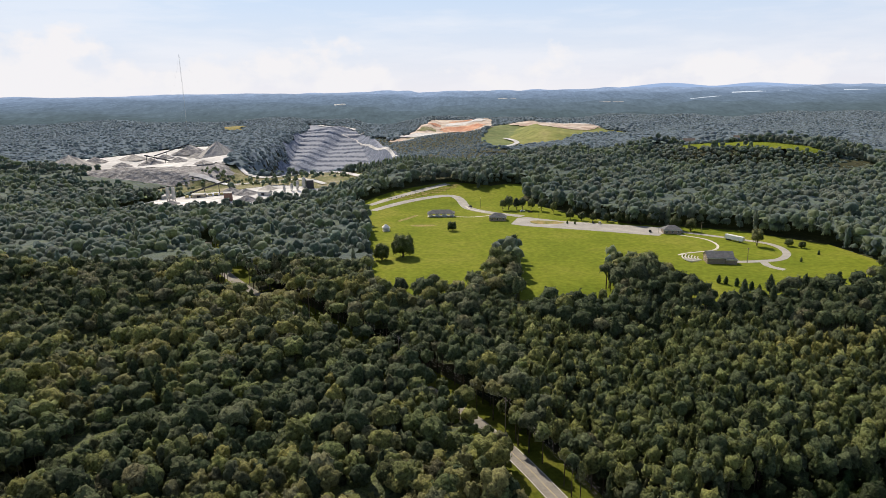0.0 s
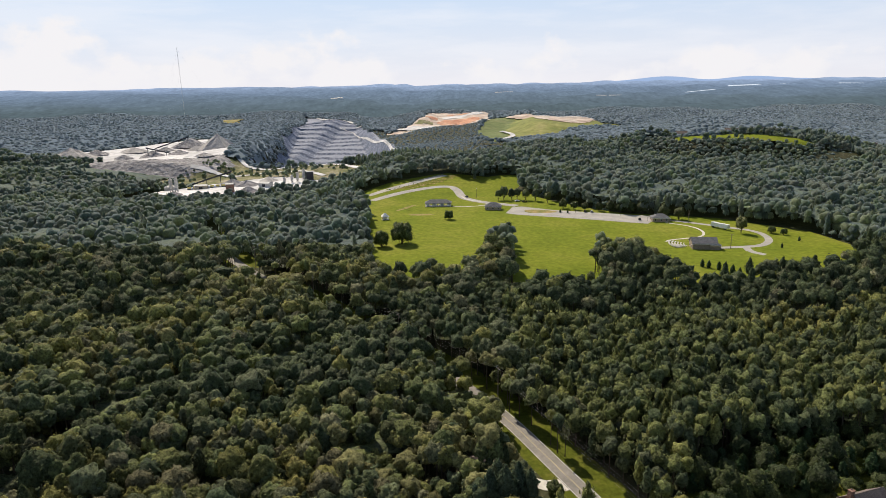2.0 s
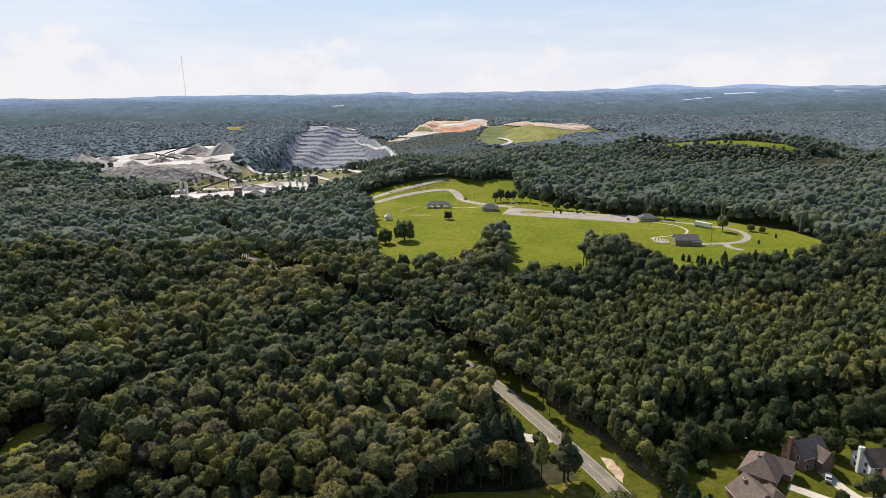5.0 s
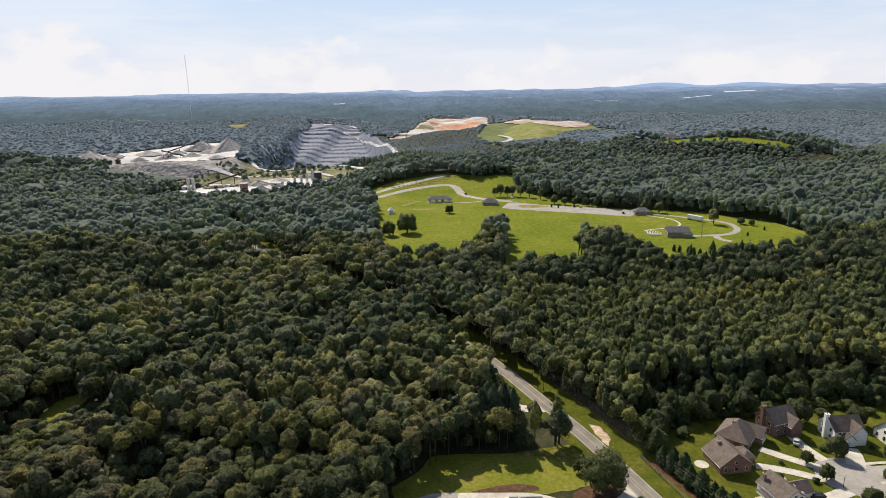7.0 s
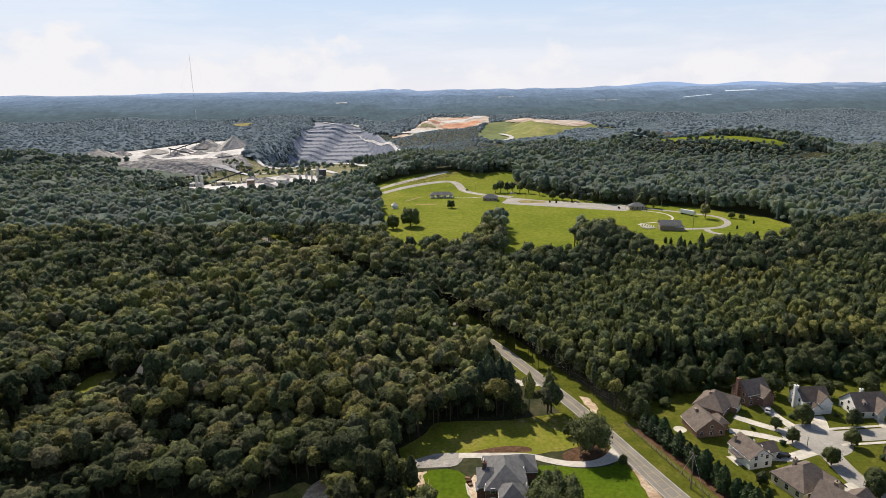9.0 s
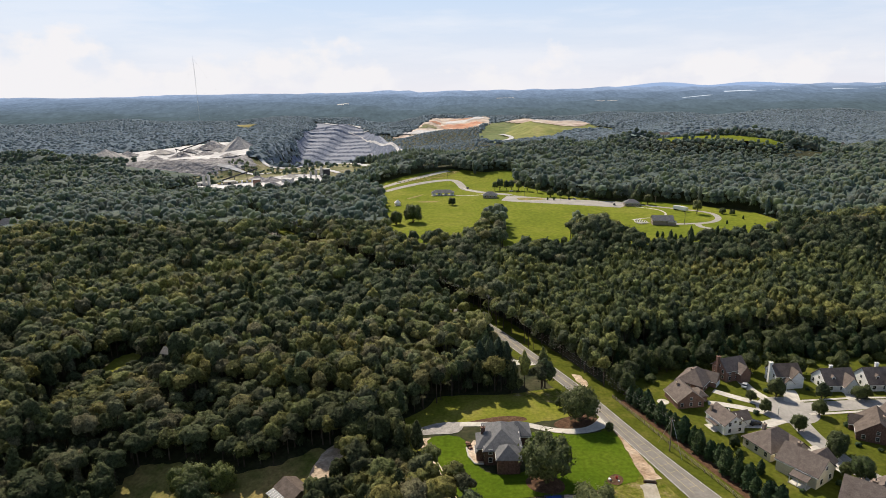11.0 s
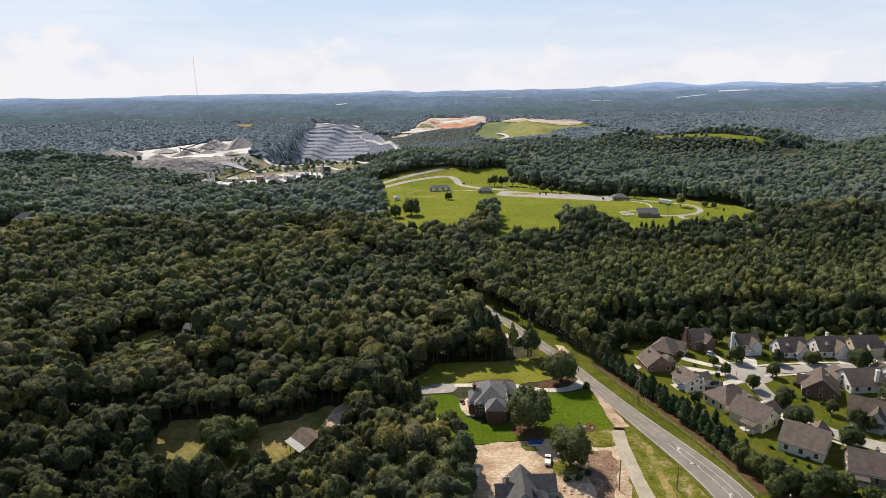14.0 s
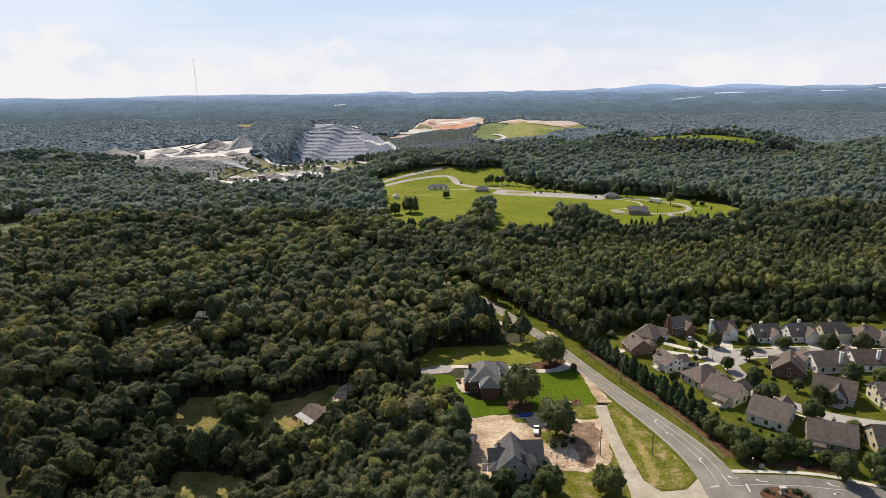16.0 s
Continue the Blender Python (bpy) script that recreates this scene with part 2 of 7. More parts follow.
M["marking_yellow"] = surface("yellow_marking", [(0.36, 0.31, 0.19), (0.44, 0.38, 0.25)], 1.5, rough=0.7)
M["bark"] = surface("bark", [(0.05, 0.038, 0.028), (0.10, 0.08, 0.06)], 0.5, stretch=(1, 1, 0.3))
M["stone"] = surface("quarry_stone", [(0.15, 0.15, 0.165), (0.23, 0.225, 0.235), (0.34, 0.33, 0.325)], 16, fine=0.4, fine_scale=0.2, bump=4, bump_scale=8)
M["bench"] = surface("quarry_benches_lit_tops", [(0.100, 0.122, 0.176), (0.146, 0.172, 0.236), (0.222, 0.250, 0.318)], 11, fine=0.35, fine_scale=0.22, bump=1.2, bump_scale=5)
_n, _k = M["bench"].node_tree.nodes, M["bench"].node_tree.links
# level ledges made paler by slope: sunlit tops put into the colour
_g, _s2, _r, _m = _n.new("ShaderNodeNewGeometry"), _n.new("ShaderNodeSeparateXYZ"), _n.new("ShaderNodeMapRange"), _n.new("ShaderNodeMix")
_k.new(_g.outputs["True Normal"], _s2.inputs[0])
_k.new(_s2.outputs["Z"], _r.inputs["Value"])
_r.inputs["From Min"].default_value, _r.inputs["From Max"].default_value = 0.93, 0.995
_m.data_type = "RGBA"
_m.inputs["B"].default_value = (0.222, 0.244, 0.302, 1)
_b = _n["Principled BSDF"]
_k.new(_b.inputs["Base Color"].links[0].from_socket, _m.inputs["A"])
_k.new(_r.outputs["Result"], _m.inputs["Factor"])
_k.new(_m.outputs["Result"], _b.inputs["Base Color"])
M["sand"] = surface("pale_quarry_ground", [(0.38, 0.38, 0.39), (0.50, 0.50, 0.51), (0.63, 0.625, 0.63)], 45, fine=0.2, fine_scale=0.12)
M["redearth"] = surface("red_earth", [(0.34, 0.25, 0.20), (0.44, 0.37, 0.32), (0.54, 0.50, 0.45)], 40, fine=0.3, fine_scale=0.06)
M["scrubland"] = surface("rough_quarry_grass", [(0.085, 0.105, 0.035), (0.16, 0.155, 0.075), (0.28, 0.25, 0.19)], 18, fine=0.3, fine_scale=0.3)
M["hillgrass"] = surface("mound_grass", [(0.12, 0.15, 0.04), (0.19, 0.20, 0.06), (0.28, 0.26, 0.11)], 60, fine=0.2, fine_scale=0.1)
LEAVES = [(0.040, 0.060, 0.026), (0.057, 0.080, 0.032), (0.074, 0.099, 0.040), (0.100, 0.119, 0.058), (0.098, 0.127, 0.042), (0.130, 0.154, 0.048), (0.156, 0.172, 0.048), (0.182, 0.186, 0.052), (0.130, 0.138, 0.070)]
M["slopegrass"] = surface("slope_grass", [(0.090, 0.122, 0.040), (0.115, 0.145, 0.050), (0.150, 0.165, 0.070)], 40, fine=0.2, fine_scale=0.1)
M["leaf"] = foliage("broad_leaves", [(0.61 * r, 0.65 * g, 0.70 * b) for r, g, b in LEAVES], 0.34, grain=2.6, holes=0.33, relief=0.8, clump=0.85)
# blue lifted in both palettes, part of it for haze over the woods
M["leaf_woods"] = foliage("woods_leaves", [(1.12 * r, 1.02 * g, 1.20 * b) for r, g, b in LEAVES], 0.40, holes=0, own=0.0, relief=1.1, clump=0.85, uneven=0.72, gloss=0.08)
M["leaf_next"] = foliage("woodland_leaves", [(1.31 * r, 1.25 * g, 1.42 * b) for r, g, b in LEAVES], 0.42, holes=0, spread=0.3, own=0.0, haze_sheen=0.06, relief=1.1, clump=1.0, uneven=0.70, gloss=0.08)
M["garden"] = foliage("garden_leaves", [(0.040, 0.062, 0.020), (0.056, 0.080, 0.024), (0.074, 0.098, 0.028), (0.096, 0.118, 0.032), (0.064, 0.086, 0.032)], 0.4, grain=2.6, holes=0.33, relief=0.6, clump=0.7)
# haze of distance is mixed into these two palettes as pale blue
M["leaf_mid_hazed"] = foliage("middle_leaves_hazed", [(0.094, 0.134, 0.108), (0.118, 0.160, 0.124), (0.142, 0.180, 0.136), (0.142, 0.190, 0.110), (0.168, 0.208, 0.114), (0.182, 0.214, 0.118), (0.168, 0.192, 0.156)], 0.60, holes=0, spread=0.22, haze_sheen=0.42, relief=0.3, clump=1.5, uneven=0.38, gloss=0.05)
M["leaf_far_hazed"] = foliage("far_leaves_hazed", [(0.138, 0.180, 0.200), (0.152, 0.196, 0.210), (0.160, 0.204, 0.210), (0.166, 0.210, 0.206), (0.172, 0.204, 0.224)], 0.60, holes=0, spread=0.10, haze_sheen=1.0, relief=0.15, clump=2.6, uneven=0.16, gloss=0.0)
M["wild"] = foliage("wild_shrub_leaves", [(0.060, 0.090, 0.022), (0.090, 0.118, 0.026), (0.118, 0.138, 0.030), (0.072, 0.100, 0.036)], 0.42, holes=0.33, relief=0.3, clump=0.35)
M["oak"] = foliage("oak_leaves", [(0.076, 0.098, 0.034), (0.092, 0.114, 0.038), (0.106, 0.124, 0.044)], 0.40, grain=2.2, holes=0.34, relief=0.6, clump=0.7)
M["pine"] = foliage("pine_needles", [(0.050, 0.078, 0.050), (0.062, 0.092, 0.054), (0.076, 0.104, 0.058)], 0.4, holes=0.33, relief=0.35, clump=0.5)
M["shrub"] = foliage("shrub_leaves", [(0.022, 0.048, 0.018), (0.032, 0.066, 0.022), (0.050, 0.080, 0.026)], 0.3, holes=0.33, relief=0.3, clump=0.45)


# ---- the lie of the land ----
def smooth(a, b, v):
    t = np.clip((v - a) / (b - a), 0, 1)
    return t * t * (3 - 2 * t)


def inside(poly, x, y):
    """Whether the points lie in the polygon (arrays)."""
    x, y = np.asarray(x, float), np.asarray(y, float)
    r = np.zeros(x.shape, bool)
    for (x0, y0), (x1, y1) in zip(poly, poly[1:] + poly[:1]):
        if y0 != y1:
            r ^= ((y0 > y) != (y1 > y)) & (x < (x1 - x0) * (y - y0) / (y1 - y0) + x0)
    return r


def near_line(line, x, y):
    """The distance of the points (arrays) from a polyline."""
    best = np.full(np.shape(x), 1e9)
    for (x0, y0), (x1, y1) in zip(line, line[1:]):
        dx, dy = x1 - x0, y1 - y0
        t = np.clip(((x - x0) * dx + (y - y0) * dy) / (dx * dx + dy * dy), 0, 1)
        best = np.minimum(best, np.hypot(x - x0 - t * dx, y - y0 - t * dy))
    return best


def pit_depth(x, y):
    """1 at the quarry pit's floor, 0 outside; benches between."""
    left = -344 - 0.155 * (y - 1137)
    right = -100 - 0.23 * (y - 1089) * (y > 1089)
    side = smooth(0, 30, x - left) * smooth(0, 28, right - x)
    up = np.clip((1790 - y) / 640, 0, 1) * 13
    up = up + 0.16 * np.sin(x * 0.021 + 0.4) + 0.07 * np.sin(x * 0.047 + 1.0 + 3.0 * np.floor(up)) + 0.05 * np.sin(x * 0.13 + 2.0 * np.floor(up))
    up = np.clip(up, 0, 13)
    step = (np.floor(up) + smooth(0.74, 1.0, up - np.floor(up))) * 8 / 13
    return side * step / 8 * smooth(862, 940, y)


def ground(x, y):
    """Height of the land."""
    x, y = np.asarray(x, float), np.asarray(y, float)
    z = -14.0 * np.exp(-(((x + 85) / 60) ** 2) ** 2) * smooth(112, 12, y)
    z = z + 9.0 * smooth(215, 320, y)
    z = z - 9 * smooth(420, 540, y) * smooth(-60, -150, x)
    z = z + 13 * smooth(785, 818, y + 0.12 * (x + 450)) * smooth(-290, -330, x)
    z = z + 7 * smooth(520, 700, y - 0.5 * x) * smooth(-140, -40, x) * smooth(1250, 900, y)
    pit = pit_depth(x, y)
    rock = 0.7 * np.sin(x * 0.23 + 2 * np.sin(y * 0.11)) * np.cos(y * 0.31 + x * 0.07) + 0.5 * np.sin(x * 0.51 + y * 0.37)
    z = z - 55 * pit + 0.5 * rock * smooth(0.0, 0.08, pit)
    # the spoil mound, the grass slope beside it and the stripped land
    z = z + (19 + 5 * smooth(1200, 1520, y)) * smooth(124, 62, np.hypot((x - 240) / 1.1, (y - 1340) / 1.95))
    z = z + 12 * smooth(1180, 1700, y) * smooth(20, 70, x) * smooth(260, 200, x) * smooth(2000, 1750, y)
    bare = smooth(-190, -140, x) * smooth(130, 90, x) * smooth(1400, 1460, y) * smooth(2050, 1960, y)
    z = z + bare * (8 * smooth(1430, 1960, y) + 9 * smooth(1.0, 0.55, np.hypot((x + 82) / 46, (y - 1800) / 210)) + 1.5 * np.sin(x * 0.11) * np.cos(y * 0.05 + 0.03 * x))
    z = z + 17 * smooth(1.0, 0.5, np.hypot((x - 385) / 200, (y - 850) / 105))
    z = z + 10 * smooth(1.0, 0.3, np.hypot((x + 620) / 70, (y - 1750) / 170))
    z = z + 80 * smooth(2000, 4850, y)
    wave = np.sin(x * 0.011 + 1.3) * np.cos(y * 0.009 + 0.4) + 0.6 * np.sin(x * 0.023 - y * 0.017)
    z = z + 6 * wave * smooth(560, 900, y + np.abs(x) * 0.5) * (1 - smooth(0, 1, pit))
    return z


def mesh_object(name, verts, faces, material, parent=None, shade=False):
    me = bpy.data.meshes.new(name)
    me.from_pydata([tuple(v) for v in verts], [], faces)
    me.materials.append(material)
    if shade:
        me.polygons.foreach_set("use_smooth", [True] * len(me.polygons))
    me.update()
    ob = new(name, me)
    if parent:
        ob.parent = parent
    return ob


def part(name, bm, material, parent, label=""):
    """Links a bmesh as one mesh object under a thing or a part."""
    me = bpy.data.meshes.new(name)
    bm.to_mesh(me)
    bm.free()
    me.materials.append(material)
    ob = new(name, me)
    ob.parent = parent
    if label:
        ob["label"] = label
    return ob


def sheet(name, poly, off, material, label, category="ground", cell=0):
    """A flat layer of ground in the shape of a polygon, that follows the land."""
    bm = bmesh.new()
    bm.faces.new([bm.verts.new((x, y, 0)) for x, y in poly])
    bmesh.ops.triangulate(bm, faces=bm.faces[:])
    if cell:
        xs, ys = [p[0] for p in poly], [p[1] for p in poly]
        for axis, lo, hi in ((0, min(xs), max(xs)), (1, min(ys), max(ys))):
            v = (math.floor(lo / cell) + 1) * cell
            while v < hi:
                co, no = [0, 0, 0], [0, 0, 0]
                co[axis], no[axis] = v, 1
                bmesh.ops.bisect_plane(bm, geom=bm.verts[:] + bm.edges[:] + bm.faces[:], plane_co=co, plane_no=no)
                v += cell
    for v in bm.verts:
        v.co.z = float(ground(v.co.x, v.co.y)) + off
    bmesh.ops.recalc_face_normals(bm, faces=bm.faces[:])
    if bm.faces and sum(f.normal.z for f in bm.faces) < 0:
        bmesh.ops.reverse_faces(bm, faces=bm.faces[:])
    me = bpy.data.meshes.new(name)
    bm.to_mesh(me)
    bm.free()
    me.materials.append(material)
    return tagged(new(name, me), label, category, kind="structure")


def rounded(poly, n=2):
    """Chaikin's corner cutting of a closed polygon."""
    for _ in range(n):
        q = []
        for a, b in zip(poly, poly[1:] + poly[:1]):
            q += [(a[0] * .75 + b[0] * .25, a[1] * .75 + b[1] * .25), (a[0] * .25 + b[0] * .75, a[1] * .25 + b[1] * .75)]
        poly = q
    return poly


def ragged(poly, step=2.0, amount=0.6, seed=1):
    """The polygon with small uneven bays along its edge."""
    rnd, q = random.Random(seed), []
    for a, b in zip(poly, poly[1:] + poly[:1]):
        d = math.hypot(b[0] - a[0], b[1] - a[1])
        for i in range(max(1, int(d / step))):
            t = i / max(1, int(d / step))
            q.append((a[0] + (b[0] - a[0]) * t + rnd.uniform(-amount, amount), a[1] + (b[1] - a[1]) * t + rnd.uniform(-amount, amount)))
    return q


def bend(line, n=2):
    """Chaikin's corner cutting of an open line."""
    for _ in range(n):
        q = [line[0]]
        for a, b in zip(line, line[1:]):
            q += [tuple(p * .75 + r * .25 for p, r in zip(a, b)), tuple(p * .25 + r * .75 for p, r in zip(a, b))]
        line = q + [line[-1]]
    return line


def sides(line, width, shift=0.0):
    """Left and right edges of a band along a line; width: a number, or the third value of each point."""
    le, ri = [], []
    for i, p in enumerate(line):
        a, b = line[max(0, i - 1)], line[min(len(line) - 1, i + 1)]
        dx, dy = b[0] - a[0], b[1] - a[1]
        d = math.hypot(dx, dy) or 1
        w = (p[2] if width is None else width) / 2
        le.append((p[0] - dy / d * (w - shift), p[1] + dx / d * (w - shift)))
        ri.append((p[0] + dy / d * (w + shift), p[1] - dx / d * (w + shift)))
    return le, ri


def band(name, line, width, off, material, label, category="road", shift=0.0, parent=None):
    """A road or path along a line, that follows the land, with a thin edge."""
    le, ri = sides(line, width, shift)
    verts, faces = [], []
    for a, b in zip(le, ri):
        for p in (a, b):
            verts.append((p[0], p[1], float(ground(*p)) + off))
    for i in range(len(le) - 1):
        faces.append((2 * i, 2 * i + 1, 2 * i + 3, 2 * i + 2))
    ob = mesh_object(name, verts, faces, material, parent)
    return ob if parent else tagged(ob, label, category, kind="structure")


# ---- plan: open areas that hold no woodland ----
ROAD = [(-175, 420, 6), (-157, 376, 6), (-113, 311, 5.8), (-62, 262, 5.8), (-19, 222, 5.8), (2, 196, 5.8), (18.0, 168, 5.8), (29.4, 142, 5.8), (40.4, 118, 5.8), (46.6, 102, 5.9),
        (53.4, 82, 6.2), (59.4, 65, 6.8), (64.6, 51, 8.0), (72.6, 30, 10.0), (75.9, 17, 11.2), (76.5, 4, 11.4), (74, -25, 11.4), (66, -80, 11.4), (50, -160, 11)]
ROAD_XY = [p[:2] for p in ROAD]
LOTS = [(-19, 75), (-17, 92), (-4, 103), (20, 107), (36, 111), (48, 98), (60, 60), (72, 20), (72, -25), (48, -25), (30, -16), (10, -16), (4, 0), (4, 14), (4, 40), (-4, 48), (-12, 64)]
ESTATE = [(53, 108), (58, 122), (66, 136), (80, 147), (95, 151), (112, 153), (130, 154), (160, 154), (200, 146), (260, 126), (260, -60), (90, -60), (72, -25), (72, 20)]
GLADE = [(-101, 45), (-106, 60), (-101, 71), (-90, 72), (-80, 70), (-70, 67), (-58, 70), (-46, 77), (-34, 72), (-36, 57), (-44, 53), (-50, 45), (-64, 43), (-80, 42), (-92, 43)]
GLADE2 = [(-91, 14), (-92, 33), (-80, 33), (-67, 29), (-62, 22), (-66, 12), (-80, 12)]
GLADE3 = [(-144, 123), (-147, 134), (-146, 143), (-142, 148), (-136, 144), (-135, 131), (-137, 122)]
PARK = [(-43, 294), (-30, 291), (-17, 293), (5, 287), (18, 300), (36, 276), (63, 272), (76, 266), (98, 286), (110, 278), (124, 274), (150, 286), (172, 293), (200, 292), (232, 325), (246, 352), (240, 392), (216, 418),
        (197, 438), (168, 450), (134, 460), (106, 488), (80, 530), (62, 580), (74, 622), (79, 640), (55, 643), (36, 632), (22, 616), (6, 630), (-4, 648), (-20, 640), (-62, 604), (-94, 566), (-84, 520), (-68, 470), (-52, 354)]
COPSE_A = [(4, 284), (30, 280), (31, 310), (35, 340), (37, 362), (31, 364), (23, 340), (12, 316)]
COPSE_B = [(72, 262), (122, 262), (113, 292), (100, 320), (87, 342), (79, 330)]
BANK = [(-512, 826), (-470, 796), (-420, 782), (-360, 776), (-314, 796), (-302, 850), (-330, 880), (-356, 839), (-417, 815), (-477, 837), (-520, 850)]
YARD = [(-625, 1010), (-546, 878), (-477, 837), (-417, 815), (-356, 839), (-325, 886), (-350, 1000), (-368, 1035), (-440, 1152), (-535, 1167), (-580, 1092)]
PLANT = [(-345, 560), (-340, 690), (-300, 735), (-225, 760), (-150, 720), (-120, 690), (-150, 630), (-200, 570)]
PIT = [(-276, 862), (-296, 925), (-326, 1137), (-381, 1453), (-430, 1860), (-400, 1890), (-304, 1832), (-198, 1515), (-100, 1089), (-88, 985), (-130, 895), (-165, 868), (-230, 858)]
APRON = [(-375, 740), (-345, 800), (-300, 888), (-288, 862), (-230, 856), (-165, 864), (-110, 800), (-118, 700), (-150, 722), (-225, 762), (-300, 737)]
PLANTATION = [(-150, 780), (-120, 890), (-90, 985), (20, 1040), (90, 1010), (110, 900), (60, 760), (-20, 670)]
SCRUB = [(-90, 985), (-104, 1089), (-196, 1510), (-150, 1445), (-15, 1390), (60, 1460), (52, 1290), (74, 1072), (112, 1040), (20, 1040)]
SLOPE = [(72, 1070), (110, 1088), (112, 1276), (150, 1480), (185, 1690), (118, 1724), (97, 1560), (77, 1460), (54, 1282)]
REDFIELD = [(-150, 1440), (-104, 1572), (-60, 1980), (115, 1990), (95, 1560), (75, 1460), (-15, 1385)]
MOUND = [(106, 1085), (108, 1276), (146, 1480), (178, 1690), (240, 1600), (400, 1470), (340, 1290), (274, 1220), (150, 1130)]
FARFIELD = [(296, 822), (330, 811), (390, 799), (452, 789), (472, 804), (458, 830), (400, 848), (330, 864), (300, 852)]
FIELDSIDE = [(258, 840), (266, 745), (380, 715), (510, 700), (512, 800), (470, 800), (452, 786), (390, 796), (330, 808), (294, 819), (296, 850), (270, 860)]
FARPATCH = [(-598, 1622), (-572, 1650), (-596, 1830), (-650, 1874), (-664, 1812)]
YOUNG = [(-575, 1420), (-480, 1420), (-560, 1650), (-625, 1640)]
LEFTYARD = [(-374, 320), (-330, 318), (-333, 382), (-364, 388)]
NOOKS = [[(-128, 137), (-112, 137), (-108, 158), (-126, 158)], [(0, 134), (14, 134), (14, 147), (0, 147)], [(20, 112), (30, 111), (37, 119), (37, 124), (36, 138), (24, 154), (16, 158), (14, 144), (17, 126)], [(-124, 298), (-102, 284), (-88, 273), (-83, 282), (-96, 300), (-116, 318)]]
PIT = ragged(PIT, 45, 9, 2)
OPEN = [LOTS, ESTATE, GLADE, GLADE2, GLADE3, PARK, YARD, BANK, PLANT, PIT, APRON, SLOPE, REDFIELD, MOUND, FARFIELD, FARPATCH, LEFTYARD] + NOOKS

# ---- ground ----
xs = np.unique(np.concatenate([np.arange(-4400, -700, 140), np.arange(-700, 420, 9), np.arange(-119.5, -20, 9), np.arange(420, 4500, 140)]).astype(float))
ys = np.unique(np.concatenate([np.arange(-900, -200, 70), np.arange(-200, 700, 9), np.arange(2.5, 115, 9), np.arange(700, 1800, 12), np.arange(1800, 4800, 75), [4780]]).astype(float))
gx, gy = np.meshgrid(xs, ys)
gz = ground(gx, gy) - 5.0 * (inside(BANK, gx, gy) | inside(PIT, gx, gy) | inside(YARD, gx, gy) | inside(MOUND, gx, gy) | inside(REDFIELD, gx, gy) | inside(SLOPE, gx, gy) | inside(FARFIELD, gx, gy)) - 1.0 * (inside(PLANT, gx, gy) | inside(APRON, gx, gy))
nx, ny = len(xs), len(ys)
idx = np.arange(nx * ny).reshape(ny, nx)
gfaces = np.stack([idx[:-1, :-1], idx[:-1, 1:], idx[1:, 1:], idx[1:, :-1]], -1).reshape(-1, 4)


def quads_object(name, verts, faces, material, tint=None, shade=False):
    """A mesh of triangles or quads from arrays."""
    me = bpy.data.meshes.new(name)
    faces = np.asarray(faces, np.int32)
    nv, (nf, c) = len(verts), faces.shape
    me.vertices.add(nv)
    me.vertices.foreach_set("co", np.asarray(verts, np.float32).ravel())
    me.loops.add(nf * c)
    me.loops.foreach_set("vertex_index", faces.ravel())
    me.polygons.add(nf)
    me.polygons.foreach_set("loop_start", np.arange(0, nf * c, c, dtype=np.int32))
    me.polygons.foreach_set("use_smooth", np.full(nf, shade))
    if tint is not None:
        me.attributes.new("tint", "FLOAT", "POINT").data.foreach_set("value", np.asarray(tint, np.float32))
    me.materials.append(material)
    me.update(calc_edges=True)
    return new(name, me)


tagged(quads_object("ground", np.stack([gx, gy, gz], -1).reshape(-1, 3), gfaces, M["floor"], shade=True), "rolling land with a dark leaf-littered woodland floor", "ground", kind="structure")


def field(name, poly, step, off, material, label, loose=0.3):
    """A piece of open land that follows the land closely, in small cells."""
    px, py = [p[0] for p in poly], [p[1] for p in poly]
    ax, ay = np.meshgrid(np.arange(min(px), max(px) + step, step), np.arange(min(py), max(py) + step, step))
    rnd = np.random.RandomState(3)
    ax, ay = ax + rnd.uniform(-loose, loose, ax.shape) * step, ay + rnd.uniform(-loose, loose, ay.shape) * step
    az = ground(ax, ay) + off
    h, w = ax.shape
    ii = np.arange(h * w).reshape(h, w)
    f = np.stack([ii[:-1, :-1], ii[:-1, 1:], ii[1:, 1:], ii[1:, :-1]], -1).reshape(-1, 4)
    cx, cy = ax.ravel()[f].mean(1), ay.ravel()[f].mean(1)
    f = f[inside(poly, cx, cy)]
    return tagged(quads_object(name, np.stack([ax, ay, az], -1).reshape(-1, 3), f, material), label, "ground", kind="structure")


field("quarry_yard", YARD, 8, 0.5, M["sand"], "pale trampled ground of the quarry stockyard")
field("plant_yard", PLANT, 6, 0.3, M["sand"], "pale dusty ground round the processing plant")
field("quarry_bank", BANK, 6, 0.5, M["stone"], "grey stone embankment below the quarry yard")
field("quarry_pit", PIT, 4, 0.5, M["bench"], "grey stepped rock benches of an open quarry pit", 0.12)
field("quarry_apron", APRON, 6, 0.25, M["scrubland"], "rough grassy ground between the pit and the plant")
field("grass_slope", SLOPE, 9, 0.4, M["slopegrass"], "long green grass slope beside the spoil mound")
field("earth_field", REDFIELD, 10, 0.5, M["redearth"], "bare reddish stripped earth beside the quarry")
field("grass_mound", MOUND, 8, 0.5, M["hillgrass"], "large spoil mound with yellow-green grass slopes")
field("far_field", FARFIELD, 8, 0.8, M["park"], "bright green hay field among distant woods")
sheet("lots_grass", ragged(LOTS, 3, 0.5), 0.04, M["verge"], "patchy rough grass of the house lots")
sheet("estate_grass", ragged(ESTATE, 4, 0.5), 0.04, M["turf"], "green mown lawns of the housing estate")
